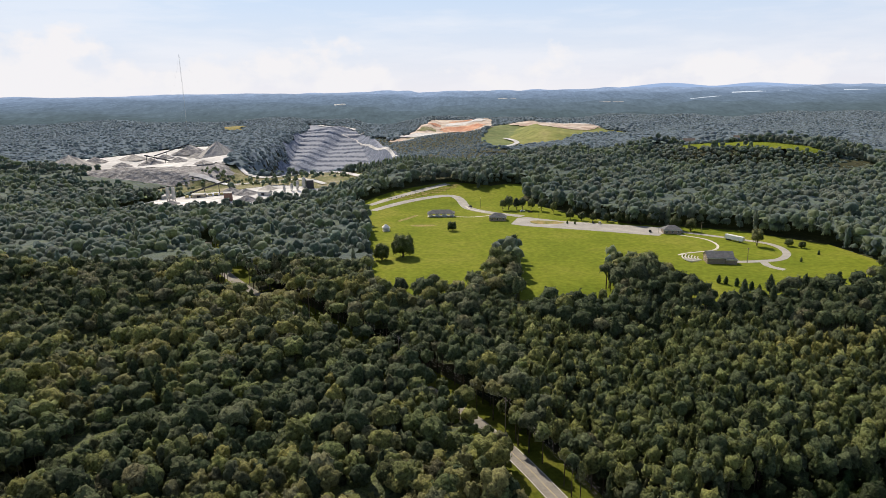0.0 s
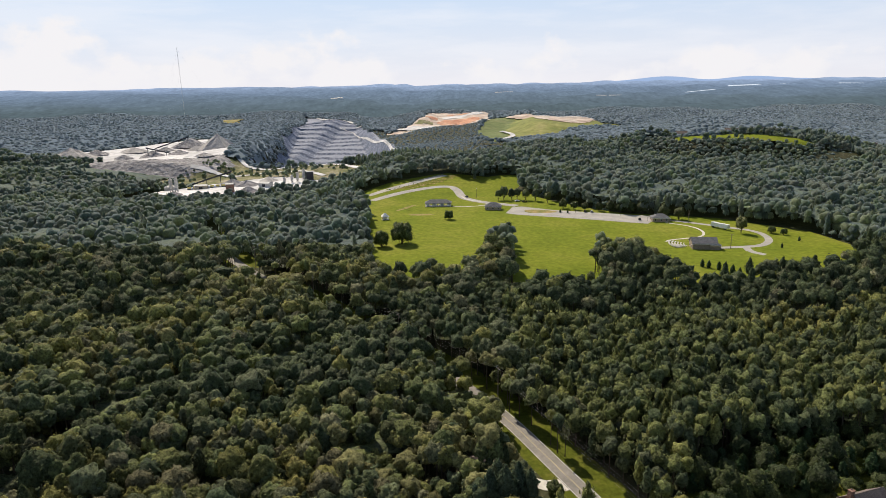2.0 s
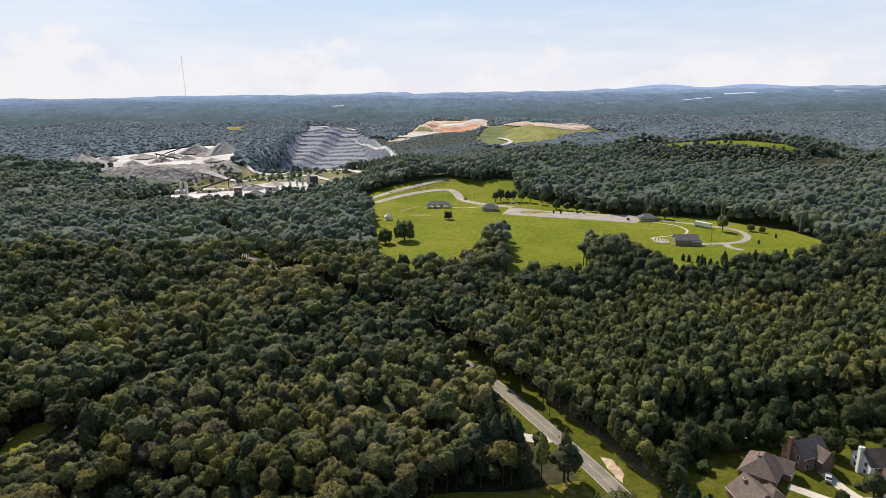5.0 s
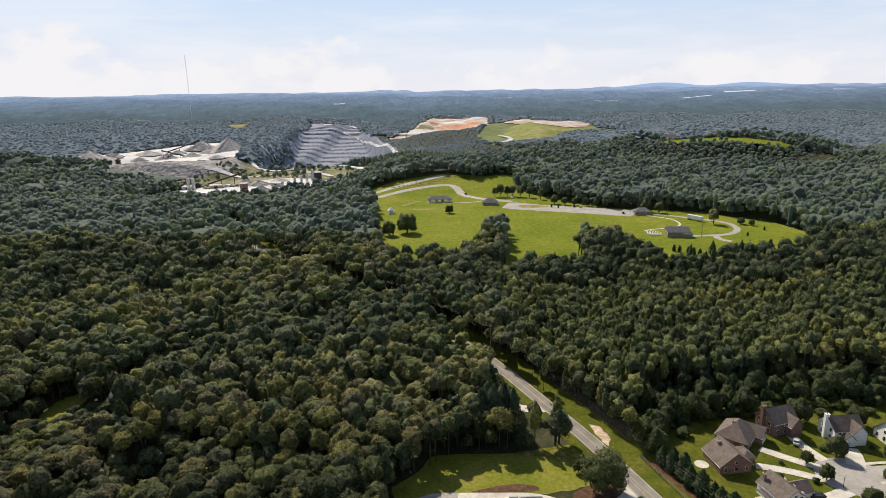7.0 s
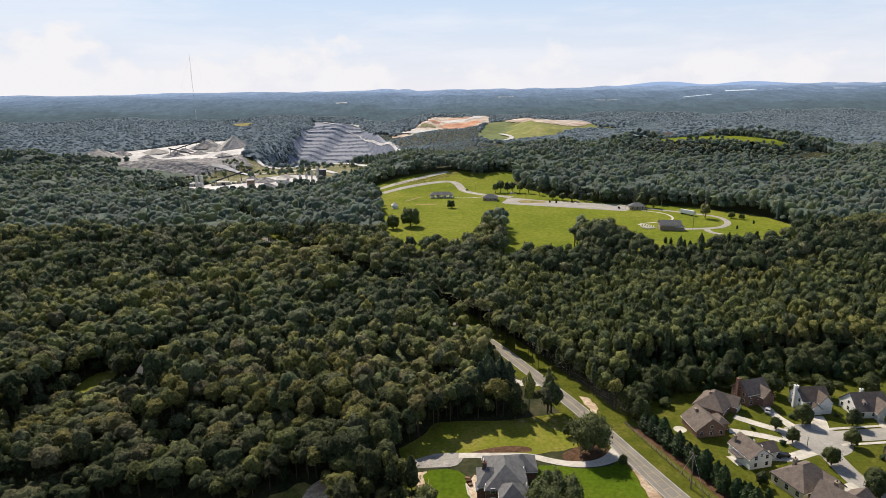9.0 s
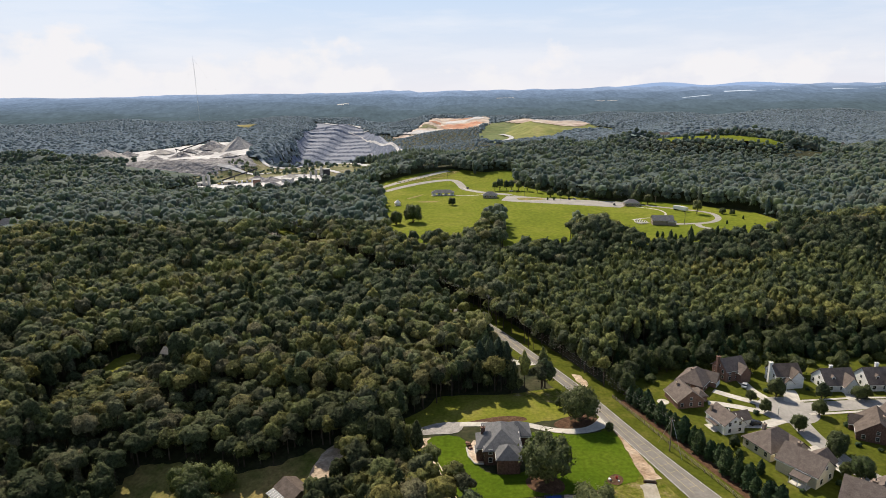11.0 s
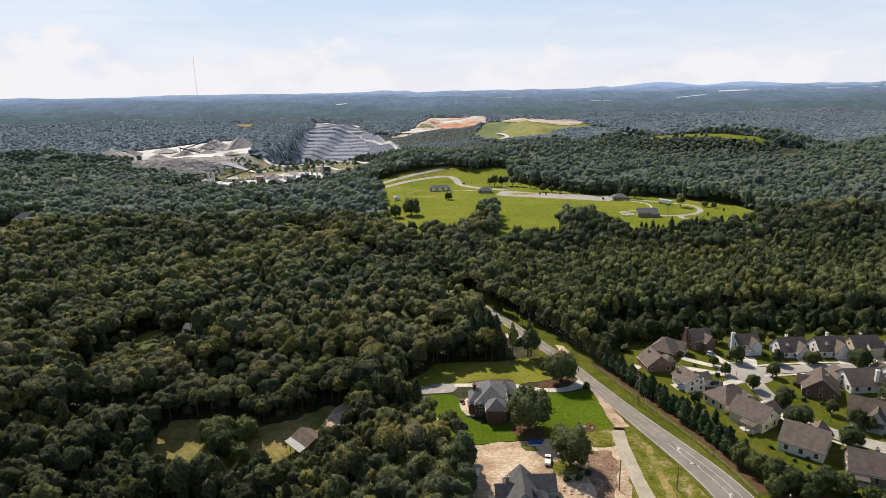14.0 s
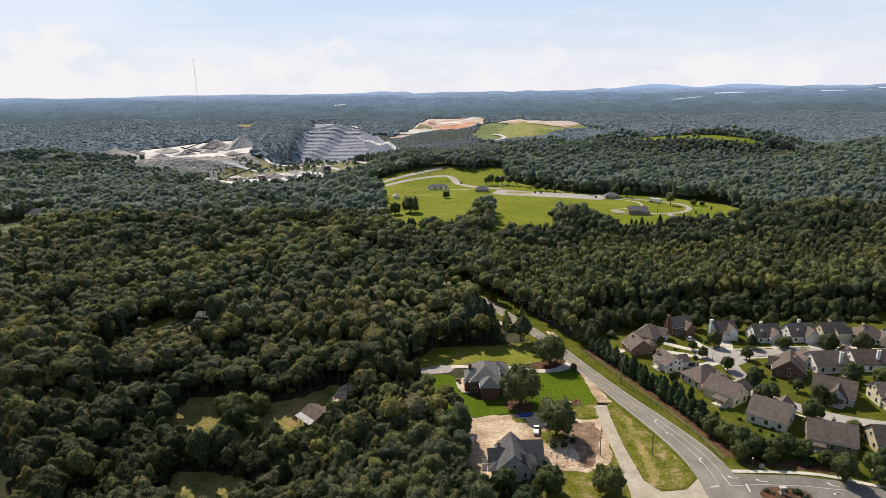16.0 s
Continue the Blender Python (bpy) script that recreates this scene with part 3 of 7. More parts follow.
sheet("park_lawn", PARK, 0.12, M["park"], "wide bright green mown park lawn", cell=9)
sheet("glade_grass", ragged(GLADE, 2, 0.8), 0.12, M["drygrass"], "dry yellowish grass of a woodland glade", cell=2)
sheet("glade_patch", ragged(GLADE2, 2, 0.8), 0.12, M["drygrass"], "small dry grass glade among trees", cell=3)
sheet("glade_spot", ragged(GLADE3, 2, 0.6), 0.3, M["meadow"], "small sunny green glade in the woodland", cell=3)

# ---- roads ----
road_line = bend(ROAD, 2)
verge_l = band("verge", [(x, y, w + 13) for x, y, w in road_line], None, 0.06, M["turf"], "mown green grass verge along the country road", "verge", shift=-2.5)
road = band("road", road_line, None, 0.14, M["asphalt"], "worn grey two-lane asphalt country road")

# ---- trees ----
def rand_dirs(rnd, n, low=-0.3):
    z = rnd.uniform(low, 1, n)
    a = rnd.uniform(0, 2 * np.pi, n)
    r = np.sqrt(1 - z * z)
    return np.stack([r * np.cos(a), r * np.sin(a), z], -1)


def leaf_clumps(rnd, centre, normal, size):
    """Small three-cornered sprays of leaves round the centres, facing roughly along the normals."""
    n = len(centre)
    t = np.cross(normal, rnd.normal(size=(n, 3)))
    t /= np.linalg.norm(t, axis=1, keepdims=True) + 1e-9
    b = np.cross(normal, t)
    s = (size * rnd.uniform(0.6, 1.4, n))[:, None]
    k = rnd.uniform(0.75, 1.25, (3, n, 1))
    v = np.stack([centre + t * s * k[0], centre + (-0.5 * t + 0.87 * b) * s * k[1], centre + (-0.5 * t - 0.87 * b) * s * k[2] - normal * s * 0.3], 1)
    return v.reshape(-1, 3)


def halves(quads):
    """Each quad as two triangles."""
    return np.concatenate([quads[:, (0, 1, 2)], quads[:, (0, 2, 3)]])


def ico(level):
    """Corners and faces of a ball of triangles."""
    bm = bmesh.new()
    bmesh.ops.create_icosphere(bm, subdivisions=level, radius=1.0)
    v = np.array([tuple(q.co) for q in bm.verts])
    f = np.array([[q.index for q in face.verts] for face in bm.faces])
    bm.free()
    return v / np.linalg.norm(v, axis=1, keepdims=True), f


BALLS = {k: ico(k) for k in (2, 3, 4)}


def crown_broad(seed, leaves, size, lobes=16, height=1.0, low=-0.5, mid=0.82, core=0.52, level=3):
    """Crown of a broadleaf tree about 1 in radius, its foot at z 0: a mass of rounded lobes with sprays of leaves standing proud of it."""
    rnd = np.random.RandomState(seed)
    i = np.arange(lobes) + 0.5
    z = np.clip(1 - i / lobes * 1.45 + rnd.uniform(-0.1, 0.1, lobes), -0.6, 1)
    a = i * 2.39996 + rnd.uniform(-0.45, 0.45, lobes)
    h = np.sqrt(1 - z * z)
    lc = np.stack([h * np.cos(a), h * np.sin(a), z], -1) * np.array([0.66, 0.66, 0.60]) * rnd.uniform(0.72, 1.12, (lobes, 1))
    lr = rnd.uniform(0.20, 0.36, lobes) * (16.0 / lobes) ** 0.35
    d, f = BALLS[level]
    turn = rnd.uniform(0, 6.28)
    d = np.stack([d[:, 0] * math.cos(turn) - d[:, 1] * math.sin(turn), d[:, 0] * math.sin(turn) + d[:, 1] * math.cos(turn), d[:, 2]], -1)
    b = d @ lc.T
    disc = b * b - ((lc * lc).sum(1) - lr * lr)[None]
    reach = np.where(disc > 0, b + np.sqrt(np.maximum(disc, 0)), 0).max(1)
    reach = np.maximum(reach, core * rnd.uniform(0.9, 1.1, len(d))) * rnd.uniform(0.94, 1.06, len(d))
    v = d * reach[:, None] + np.array([0, 0, mid])
    f = f[d[f][:, :, 2].mean(1) > low]
    used = np.unique(f)
    back = np.full(len(v), -1)
    back[used] = np.arange(len(used))
    v, d, f = v[used], d[used], back[f]
    pick = rnd.choice(np.flatnonzero(d[:, 2] > low + 0.15), leaves)
    c = v[pick] + rnd.normal(size=(leaves, 3)) * 0.07 + d[pick] * rnd.uniform(-0.01, 0.06, (leaves, 1))
    nrm = d[pick] + np.array([0, 0, 0.35]) + rnd.normal(size=(leaves, 3)) * 0.38
    nrm /= np.linalg.norm(nrm, axis=1, keepdims=True)
    lv = leaf_clumps(rnd, c, nrm, size)
    out = np.concatenate([lv, v]) * np.array([1, 1, height])
    return out, np.concatenate([np.arange(len(lv)).reshape(-1, 3), f + len(lv)])


def crown_pine(seed, leaves, size, height=2.4, rings=8, seg=9):
    """Crown of a pine: uneven whorls that narrow upwards, with sprays of needles."""
    rnd = np.random.RandomState(seed)
    ph = rnd.uniform(0, 6)

    def reach(u, a):
        return (1.0 - u ** 2.4) ** 0.8 * np.minimum(1, 0.62 + 1.2 * u) * (0.84 + 0.16 * np.sin(u * 26 + ph)) * (0.9 + 0.16 * np.sin(a * 3 + u * 11 + ph))

    u = np.repeat(np.linspace(0.0, 1.0, rings), seg)
    a = np.tile(np.arange(seg) * 2 * np.pi / seg, rings) + np.repeat(np.arange(rings) % 2, seg) * np.pi / seg
    rad = reach(u, a) * rnd.uniform(0.82, 1.1, len(u)) * 0.94
    v = np.stack([rad * np.cos(a), rad * np.sin(a), (u + rnd.uniform(-0.02, 0.02, len(u))) * height], -1)
    q = np.array([(i * seg + j, i * seg + (j + 1) % seg, (i + 1) * seg + (j + 1) % seg, (i + 1) * seg + j) for i in range(rings - 1) for j in range(seg)])
    u = rnd.uniform(0.02, 0.99, leaves) ** 0.85
    a = rnd.uniform(0, 2 * np.pi, leaves)
    rad = reach(u, a) * rnd.uniform(0.9, 1.12, leaves) + 0.02
    c = np.stack([rad * np.cos(a), rad * np.sin(a), u * height], -1)
    nrm = np.stack([np.cos(a), np.sin(a), np.full(leaves, 0.8)], -1) + rnd.normal(size=(leaves, 3)) * 0.4
    nrm /= np.linalg.norm(nrm, axis=1, keepdims=True)
    lv = leaf_clumps(rnd, c, nrm, size)
    return np.concatenate([lv, v]), np.concatenate([np.arange(len(lv)).reshape(-1, 3), halves(q) + len(lv)])


def crown_far(seed):
    """A far crown: a rough rounded dome."""
    rnd = np.random.RandomState(seed)
    v = [(0, 0, 1.5)]
    for r, z in ((0.66, 1.24), (1.0, 0.30)):
        for j in range(6):
            a = 2 * math.pi * (j + 0.5 * (r == 1.0)) / 6
            k = rnd.uniform(0.82, 1.18)
            v.append((r * k * math.cos(a), r * k * math.sin(a), z * rnd.uniform(0.86, 1.14)))
    f = [(0, 1 + j, 1 + (j + 1) % 6) for j in range(6)]
    for j in range(6):
        f += [(1 + j, 7 + j, 1 + (j + 1) % 6), (7 + j, 7 + (j + 1) % 6, 1 + (j + 1) % 6)]
    return np.array(v), np.array(f)


def woods(name, templates, places, material, rnd, label):
    """Many crowns as one mesh. places: rows x, y, foot z, radius, height factor, template, tint."""
    vs, fs, ts, n = [], [], [], 0
    for k, (tv, tf) in enumerate(templates):
        p = places[places[:, 5] == k]
        if not len(p):
            continue
        a = rnd.uniform(0, 2 * np.pi, len(p))
        ca, sa = np.cos(a)[:, None], np.sin(a)[:, None]
        x = (tv[None, :, 0] * ca - tv[None, :, 1] * sa) * p[:, 3:4] + p[:, 0:1]
        y = (tv[None, :, 0] * sa + tv[None, :, 1] * ca) * p[:, 3:4] + p[:, 1:2]
        z = tv[None, :, 2] * (p[:, 3] * p[:, 4])[:, None] + p[:, 2:3]
        vs.append(np.stack([x, y, z], -1).reshape(-1, 3))
        fs.append((tf[None] + (np.arange(len(p)) * len(tv))[:, None, None] + n).reshape(-1, 3))
        ts.append(np.repeat(p[:, 6], len(tv)))
        n += len(p) * len(tv)
    ob = quads_object(name, np.concatenate(vs), np.concatenate(fs), material, np.concatenate(ts), True)
    return tagged(ob, label, "woodland", kind="stuff")


def scatter(rnd, x0, x1, y0, y1, gap, cone=0.78, extra=30):
    """Uneven places for trees in the part of the land that opens out ahead."""
    ax, ay = np.meshgrid(np.arange(x0, x1, gap), np.arange(y0, y1, gap))
    ax = ax + (np.arange(ax.shape[0])[:, None] % 2) * gap * 0.5
    ax, ay = ax + rnd.uniform(-.42, .42, ax.shape) * gap, ay + rnd.uniform(-.42, .42, ay.shape) * gap
    ax, ay = ax.ravel(), ay.ravel()
    keep = np.abs(ax) < cone * (ay + 150) + extra
    return ax[keep], ay[keep]


def wooded(x, y):
    free = np.ones(len(x), bool)
    for poly in OPEN:
        free &= ~inside(poly, x, y)
    for poly in (COPSE_A, COPSE_B):
        free |= inside(poly, x, y)
    free &= ~(near_line(ROAD_XY, x, y) < np.interp(y, [120, 150, 175, 190, 225, 300], [9.0, 3.4, 3.2, 2.8, 2.8, 3.4]))
    free &= ~(near_line([(a + 7, b + 2.4) for a, b in ROAD_XY], x, y) < np.interp(y, [92, 108, 150, 185, 230], [8.0, 3.2, 2.2, 1.0, 1.0]))
    return free


rnd = np.random.RandomState(11)
NEAR_T = [crown_broad(s, 130, 0.085, 14 + s, low=-0.32) for s in range(8)] + [crown_pine(s + 20, 150, 0.12, 1.7) for s in range(3)]
NEXT_T = [crown_broad(s + 10, 48, 0.10, 14 + s, low=-0.25) for s in range(8)] + [crown_pine(s + 25, 90, 0.14, 1.7) for s in range(3)]
LATER_T = [crown_broad(s + 110, 46, 0.14, 12, low=-0.3, level=2) for s in range(8)] + [crown_pine(s + 125, 50, 0.18, 1.7, 6, 7) for s in range(3)]
EAST_T = [crown_broad(s + 210, 40, 0.15, 11, low=-0.4, level=2) for s in range(6)] + [crown_pine(s + 225, 50, 0.17, 1.7, 7, 7) for s in range(4)]
UNDER_T = [crown_broad(s + 30, 30, 0.15, 13, low=-0.3, level=2) for s in range(6)]
MID_T = [crown_broad(s + 40, 9, 0.19, 11, low=-0.2, level=2) for s in range(6)] + [crown_pine(s + 50, 12, 0.22, 1.7, 5, 6) for s in range(3)]
LOW_T = [crown_far(s + 60) for s in range(8)]


def plant_rows(x, y, n_broad, n_pine, rmin, rmax):
    """Sizes and kinds for trees at x, y: a rolling canopy with drifts of one kind."""
    n = len(x)
    roll = np.sin(x * 0.11 + 1.5 * np.sin(y * 0.05)) * np.cos(y * 0.09 + 0.7) + 0.6 * np.sin(x * 0.047 - y * 0.06 + 2.0)
    pine = (rnd.uniform(0, 1, n) < np.where((x > 30) & (y > 122) & (y < 420), 0.14, 0.05)) & (n_pine > 0)
    kind = np.where(pine, n_broad + rnd.randint(0, max(1, n_pine), n), rnd.randint(0, n_broad, n))
    big = rnd.uniform(0, 1, n) ** 2.2
    r = np.where(pine, rnd.uniform(2.6, 3.4, n), rmin + (rmax - rmin) * big)
    top = np.where(pine, rnd.uniform(14, 18, n), 12.6 + 3.5 * big + 2.5 * roll - 3.5 * (roll < -0.95) + rnd.uniform(-1.3, 1.3, n))
    # lower growth round the glades and along the meadow
    top = top * np.where((x > -114) & (x < -33) & (y < 96) & (y > -10), 0.68, 1.0) * np.where((x > -30) & (x < 40) & (y > 86) & (y < 127), np.where(x > 14, 0.72, 0.80), 1.0)
    top = top * np.where((x > -150) & (x < -110) & (y > 84) & (y < 134), np.where((x > -146) & (x < -112) & (y > 100), 0.33, 0.45), 1.0) * np.where((x > -520) & (x < -300) & (y > 725) & (y < 800), 0.5, 1.0) * np.where((x > -390) & (x < -316) & (y > 262) & (y < 345), 0.5, 1.0)
    hf = np.where(pine, 1.75, np.clip(0.52 * top / (1.6 * r) * rnd.uniform(0.85, 1.25, n), 0.86, 1.5))
    hf = np.where((x > -114) & (x < -33) & (y < 62) & (y > -10) & ~pine, np.clip(0.92 * top / (1.6 * r), 0.95, 2.3), hf)
    foot = ground(x, y) + top - r * hf * np.where(pine, 1.75, 1.6)
    drift = 0.42 + 0.20 * np.sin(x * 0.031 + 2 * np.sin(y * 0.017)) + 0.16 * np.sin(y * 0.043 - x * 0.02 + 1.0)
    tint = np.where(pine, rnd.uniform(0, 0.3, n), np.clip(drift + rnd.normal(0, 0.29, n), 0.08, 0.93))
    # darker trees east of the road, with lens edge darkening put into their tint
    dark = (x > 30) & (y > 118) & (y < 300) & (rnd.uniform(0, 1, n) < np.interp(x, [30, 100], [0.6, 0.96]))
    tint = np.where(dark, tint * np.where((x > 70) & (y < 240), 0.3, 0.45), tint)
    tint = np.where(rnd.uniform(0, 1, n) < 0.05, 0.99, tint)
    return np.stack([x, y, foot, r, hf, kind, tint], -1)


def trunks(name, rows, material):
    """Plain tapered stems under the crowns, joined."""
    n = len(rows)
    a = np.arange(5) * 2 * np.pi / 5
    r = rows[:, 3] * 0.055 + 0.05
    z0, z1 = ground(rows[:, 0], rows[:, 1]) - 0.3, rows[:, 2] + rows[:, 3] * rows[:, 4] * 0.7
    lo = np.stack([rows[:, 0:1] + r[:, None] * np.cos(a), rows[:, 1:2] + r[:, None] * np.sin(a), np.repeat(z0[:, None], 5, 1)], -1)
    hi = np.stack([rows[:, 0:1] + 0.5 * r[:, None] * np.cos(a), rows[:, 1:2] + 0.5 * r[:, None] * np.sin(a), np.repeat(z1[:, None], 5, 1)], -1)
    v = np.concatenate([lo, hi], 1).reshape(-1, 3)
    f = np.array([(j, (j + 1) % 5, 5 + (j + 1) % 5, 5 + j) for j in range(5)])
    f = (f[None] + (np.arange(n) * 10)[:, None, None]).reshape(-1, 4)
    return tagged(quads_object(name, v, f, material), "slender brown tree stems under the woodland canopy", "woodland", kind="stuff")


x, y = scatter(rnd, -400, 400, -45, 150, 4.25, 0.735, 12)
x2, y2 = scatter(rnd, -400, 400, 150, 330, 4.9, 0.735, 12)
x, y = np.concatenate([x, x2]), np.concatenate([y, y2])
k = wooded(x, y)
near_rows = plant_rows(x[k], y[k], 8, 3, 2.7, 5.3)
near_rows = near_rows[~((near_rows[:, 0] > 24) & (near_rows[:, 1] > 112) & (near_rows[:, 1] < 250 + 12 * np.sin(near_rows[:, 0] * 0.07)))]
x, y = scatter(rnd, 24, 330, 112, 266, 3.75, 0.735, 12)
k = wooded(x, y) & (y < 250 + 12 * np.sin(x * 0.07))
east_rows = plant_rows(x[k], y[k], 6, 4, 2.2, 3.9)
fir = east_rows[:, 5] >= 6
more = rnd.uniform(0, 1, len(fir)) < 0.30
east_rows[more & ~fir, 5] = 6 + rnd.randint(0, 4, (more & ~fir).sum())
fir = east_rows[:, 5] >= 6
east_top = 13.2 + 1.8 * np.sin(east_rows[:, 0] * 0.09 + 1.5 * np.sin(east_rows[:, 1] * 0.05)) + rnd.uniform(-1.5, 2.2, len(fir))
east_rows[fir, 3], east_rows[fir, 4] = rnd.uniform(2.0, 2.8, fir.sum()), rnd.uniform(1.7, 2.2, fir.sum())
east_rows[~fir, 4] = rnd.uniform(1.2, 1.75, (~fir).sum())
east_rows[:, 2] = ground(east_rows[:, 0], east_rows[:, 1]) + east_top - east_rows[:, 3] * east_rows[:, 4] * np.where(fir, 1.7, 1.6)
patch = np.sin(east_rows[:, 0] * 0.05 + 1.2 * np.sin(east_rows[:, 1] * 0.04)) + 0.6 * np.cos(east_rows[:, 1] * 0.07 - east_rows[:, 0] * 0.03)
east_rows[:, 6] = np.clip(np.where(rnd.uniform(0, 1, len(fir)) < 0.36, rnd.uniform(0.16, 0.32, len(fir)), rnd.uniform(0.50, 0.70, len(fir))) + 0.05 * patch + 0.16 * (patch > 0.9) * (east_rows[:, 0] > 90), 0.05, 0.84)
x, y = scatter(rnd, -400, 400, -45, 200, 7.0, 0.735, 12)
k = wooded(x, y)
under_rows = plant_rows(x[k], y[k], 6, 0, 2.4, 3.8)
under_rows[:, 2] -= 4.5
x, y = scatter(rnd, -900, 900, 330, 860, 6.3, 0.735, 12)
k = wooded(x, y)
mid_rows = plant_rows(x[k], y[k], 6, 3, 2.9, 5.4)
young = inside(PLANTATION, mid_rows[:, 0], mid_rows[:, 1])
mid_rows[young, 5] = 6 + rnd.randint(0, 3, young.sum())
mid_rows[young, 3], mid_rows[young, 4] = rnd.uniform(2.8, 3.4, young.sum()), 1.7
hill = inside(FIELDSIDE, mid_rows[:, 0], mid_rows[:, 1])
mid_rows[hill, 5] = rnd.randint(0, 6, hill.sum())
mid_rows[hill, 4] = 1.0
mid_rows[hill, 2] = ground(mid_rows[hill, 0], mid_rows[hill, 1]) + 5.0 - 1.6 * mid_rows[hill, 3] * mid_rows[hill, 4]
mid_rows[young, 2] = ground(mid_rows[young, 0], mid_rows[young, 1]) + rnd.uniform(-0.5, 0.8, young.sum())
x, y = scatter(rnd, -1900, 1900, 860, 2080, 9.4, 0.735, 20)
k = wooded(x, y)
far_rows = plant_rows(x[k], y[k], 8, 0, 4.2, 6.4)
far_rows[:, 4] = 0.62
far_rows[:, 2] = ground(far_rows[:, 0], far_rows[:, 1]) + 12.5 + rnd.uniform(-1.5, 1.5, len(far_rows)) - 0.93 * far_rows[:, 3]
low = inside(SCRUB, far_rows[:, 0], far_rows[:, 1]) | inside(YOUNG, far_rows[:, 0], far_rows[:, 1]) | inside(PLANTATION, far_rows[:, 0], far_rows[:, 1])
far_rows[low, 3] *= 0.6
far_rows[low, 2] = ground(far_rows[low, 0], far_rows[low, 1]) - 1.0


def edge_drop(x, y):
    """How far the far woods sink towards open land: 0 inside, 1 at the very edge."""
    x, y = np.asarray(x, float), np.asarray(y, float)
    drop = np.zeros(x.shape)
    far = np.flatnonzero(y > 690)
    for reach, share in ((44, 0.3), (28, 0.65), (13, 1.0)):
        for dx, dy in ((0, -1), (1, 0), (-1, 0), (0, 1)):
            hit = ~wooded(x[far] + dx * reach, y[far] + dy * reach)
            drop[far[hit]] = share
    return drop


def understorey(name, x0, x1, y0, y1, cell, lift, material, label):
    """The lower foliage that closes the wood between the crowns, as one uneven sheet."""
    ax, ay = np.meshgrid(np.arange(x0, x1, cell), np.arange(y0, y1 + cell, cell))
    ax, ay = ax + rnd.uniform(-.35, .35, ax.shape) * cell, ay + rnd.uniform(-.35, .35, ay.shape) * cell
    az = ground(ax, ay) + lift + rnd.uniform(-1.6, 1.6, ax.shape)
    h, w = ax.shape
    ii = np.arange(h * w).reshape(h, w)
    f = np.stack([ii[:-1, :-1], ii[:-1, 1:], ii[1:, 1:], ii[1:, :-1]], -1).reshape(-1, 4)
    px, py = ax.ravel(), ay.ravel()
    az -= 7.5 * edge_drop(px, py).reshape(az.shape)
    fine = wooded(px, py) & (near_line(ROAD_XY, px, py) > 9) & ~inside(FIELDSIDE, px, py) & ~inside(SCRUB, px, py) & ~inside(YOUNG, px, py) & ~inside(PLANTATION, px, py)
    f = f[fine[f].all(1) & (np.abs(px[f].mean(1)) < 0.735 * (py[f].mean(1) + 150) + 20)]
    return tagged(quads_object(name, np.stack([ax, ay, az], -1).reshape(-1, 3), f, material, rnd.uniform(0.1, 0.8, h * w), True), label, "woodland", kind="stuff")


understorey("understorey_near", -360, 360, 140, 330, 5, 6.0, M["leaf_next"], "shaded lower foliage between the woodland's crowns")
understorey("understorey_middle", -760, 760, 330, 860, 6, 9.8, M["leaf_mid_hazed"], "shaded lower foliage between the crowns round the park")
understorey("understorey_far", -1680, 1680, 860, 2080, 8, 10.2, M["leaf_far_hazed"], "shaded lower foliage of the distant woodland")


def edge_growth(rows, reach, sink):
    """Lower trees that close the wood towards open land."""
    x, y = rows[:, 0], rows[:, 1]
    edge = np.zeros(len(rows), bool)
    for dx, dy in ((0, -1), (1, 0), (-1, 0), (0, 1), (0, -0.5)):
        edge |= ~wooded(x + dx * reach, y + dy * reach)
    low_rows = rows[edge].copy()
    low_rows[:, 0] += rnd.uniform(-1.5, 1.5, len(low_rows))
    low_rows[:, 1] += rnd.uniform(-1.5, 1.5, len(low_rows))
    low_rows[:, 2] -= sink * rnd.uniform(0.7, 1.1, len(low_rows))
    return np.concatenate([rows, low_rows[wooded(low_rows[:, 0], low_rows[:, 1])]])


mid_rows[:, 2] -= 6.5 * edge_drop(mid_rows[:, 0], mid_rows[:, 1]) * ~hill * ~young
far_rows[:, 2] -= 7.0 * edge_drop(far_rows[:, 0], far_rows[:, 1]) * ~low
mid_rows = edge_growth(mid_rows, 10.0, 5.0)
far_rows = edge_growth(far_rows, 14.0, 4.5)

# the trees along the near edge are things of their own, the rest is woodland
order = np.argsort(np.hypot(near_rows[:, 0] - 5, near_rows[:, 1] + 20))
single_rows, near_rows = near_rows[order[:300]], near_rows[order[300:]]
line = near_rows[:, 1] + rnd.normal(0, 22, len(near_rows)) - 0.1 * np.abs(near_rows[:, 0])
woods("woodland_near", NEAR_T, near_rows[line < 125], M["leaf_woods"], rnd, "dense summer woodland of mixed green broadleaf trees and pines")
woods("woodland_beyond", NEXT_T, near_rows[(line >= 125) & (line < 215)], M["leaf_next"], rnd, "dense rolling canopy of summer woodland beside the country road")
woods("woodland_behind", LATER_T, near_rows[line >= 215], M["leaf_next"], rnd, "dense rolling canopy of summer woodland before the park")
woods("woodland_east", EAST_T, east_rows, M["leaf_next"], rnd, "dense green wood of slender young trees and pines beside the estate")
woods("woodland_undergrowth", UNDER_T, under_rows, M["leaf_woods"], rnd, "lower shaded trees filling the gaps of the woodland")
trunks("woodland_stems", np.concatenate([near_rows, east_rows[east_rows[:, 1] < 190]]), M["bark"])
woods("woodland_middle", MID_T, mid_rows, M["leaf_mid_hazed"], rnd, "dense green woodland round the park and quarry")
x, y = scatter(rnd, -190, 70, -215, -46, 7.5, 9.0, 900)
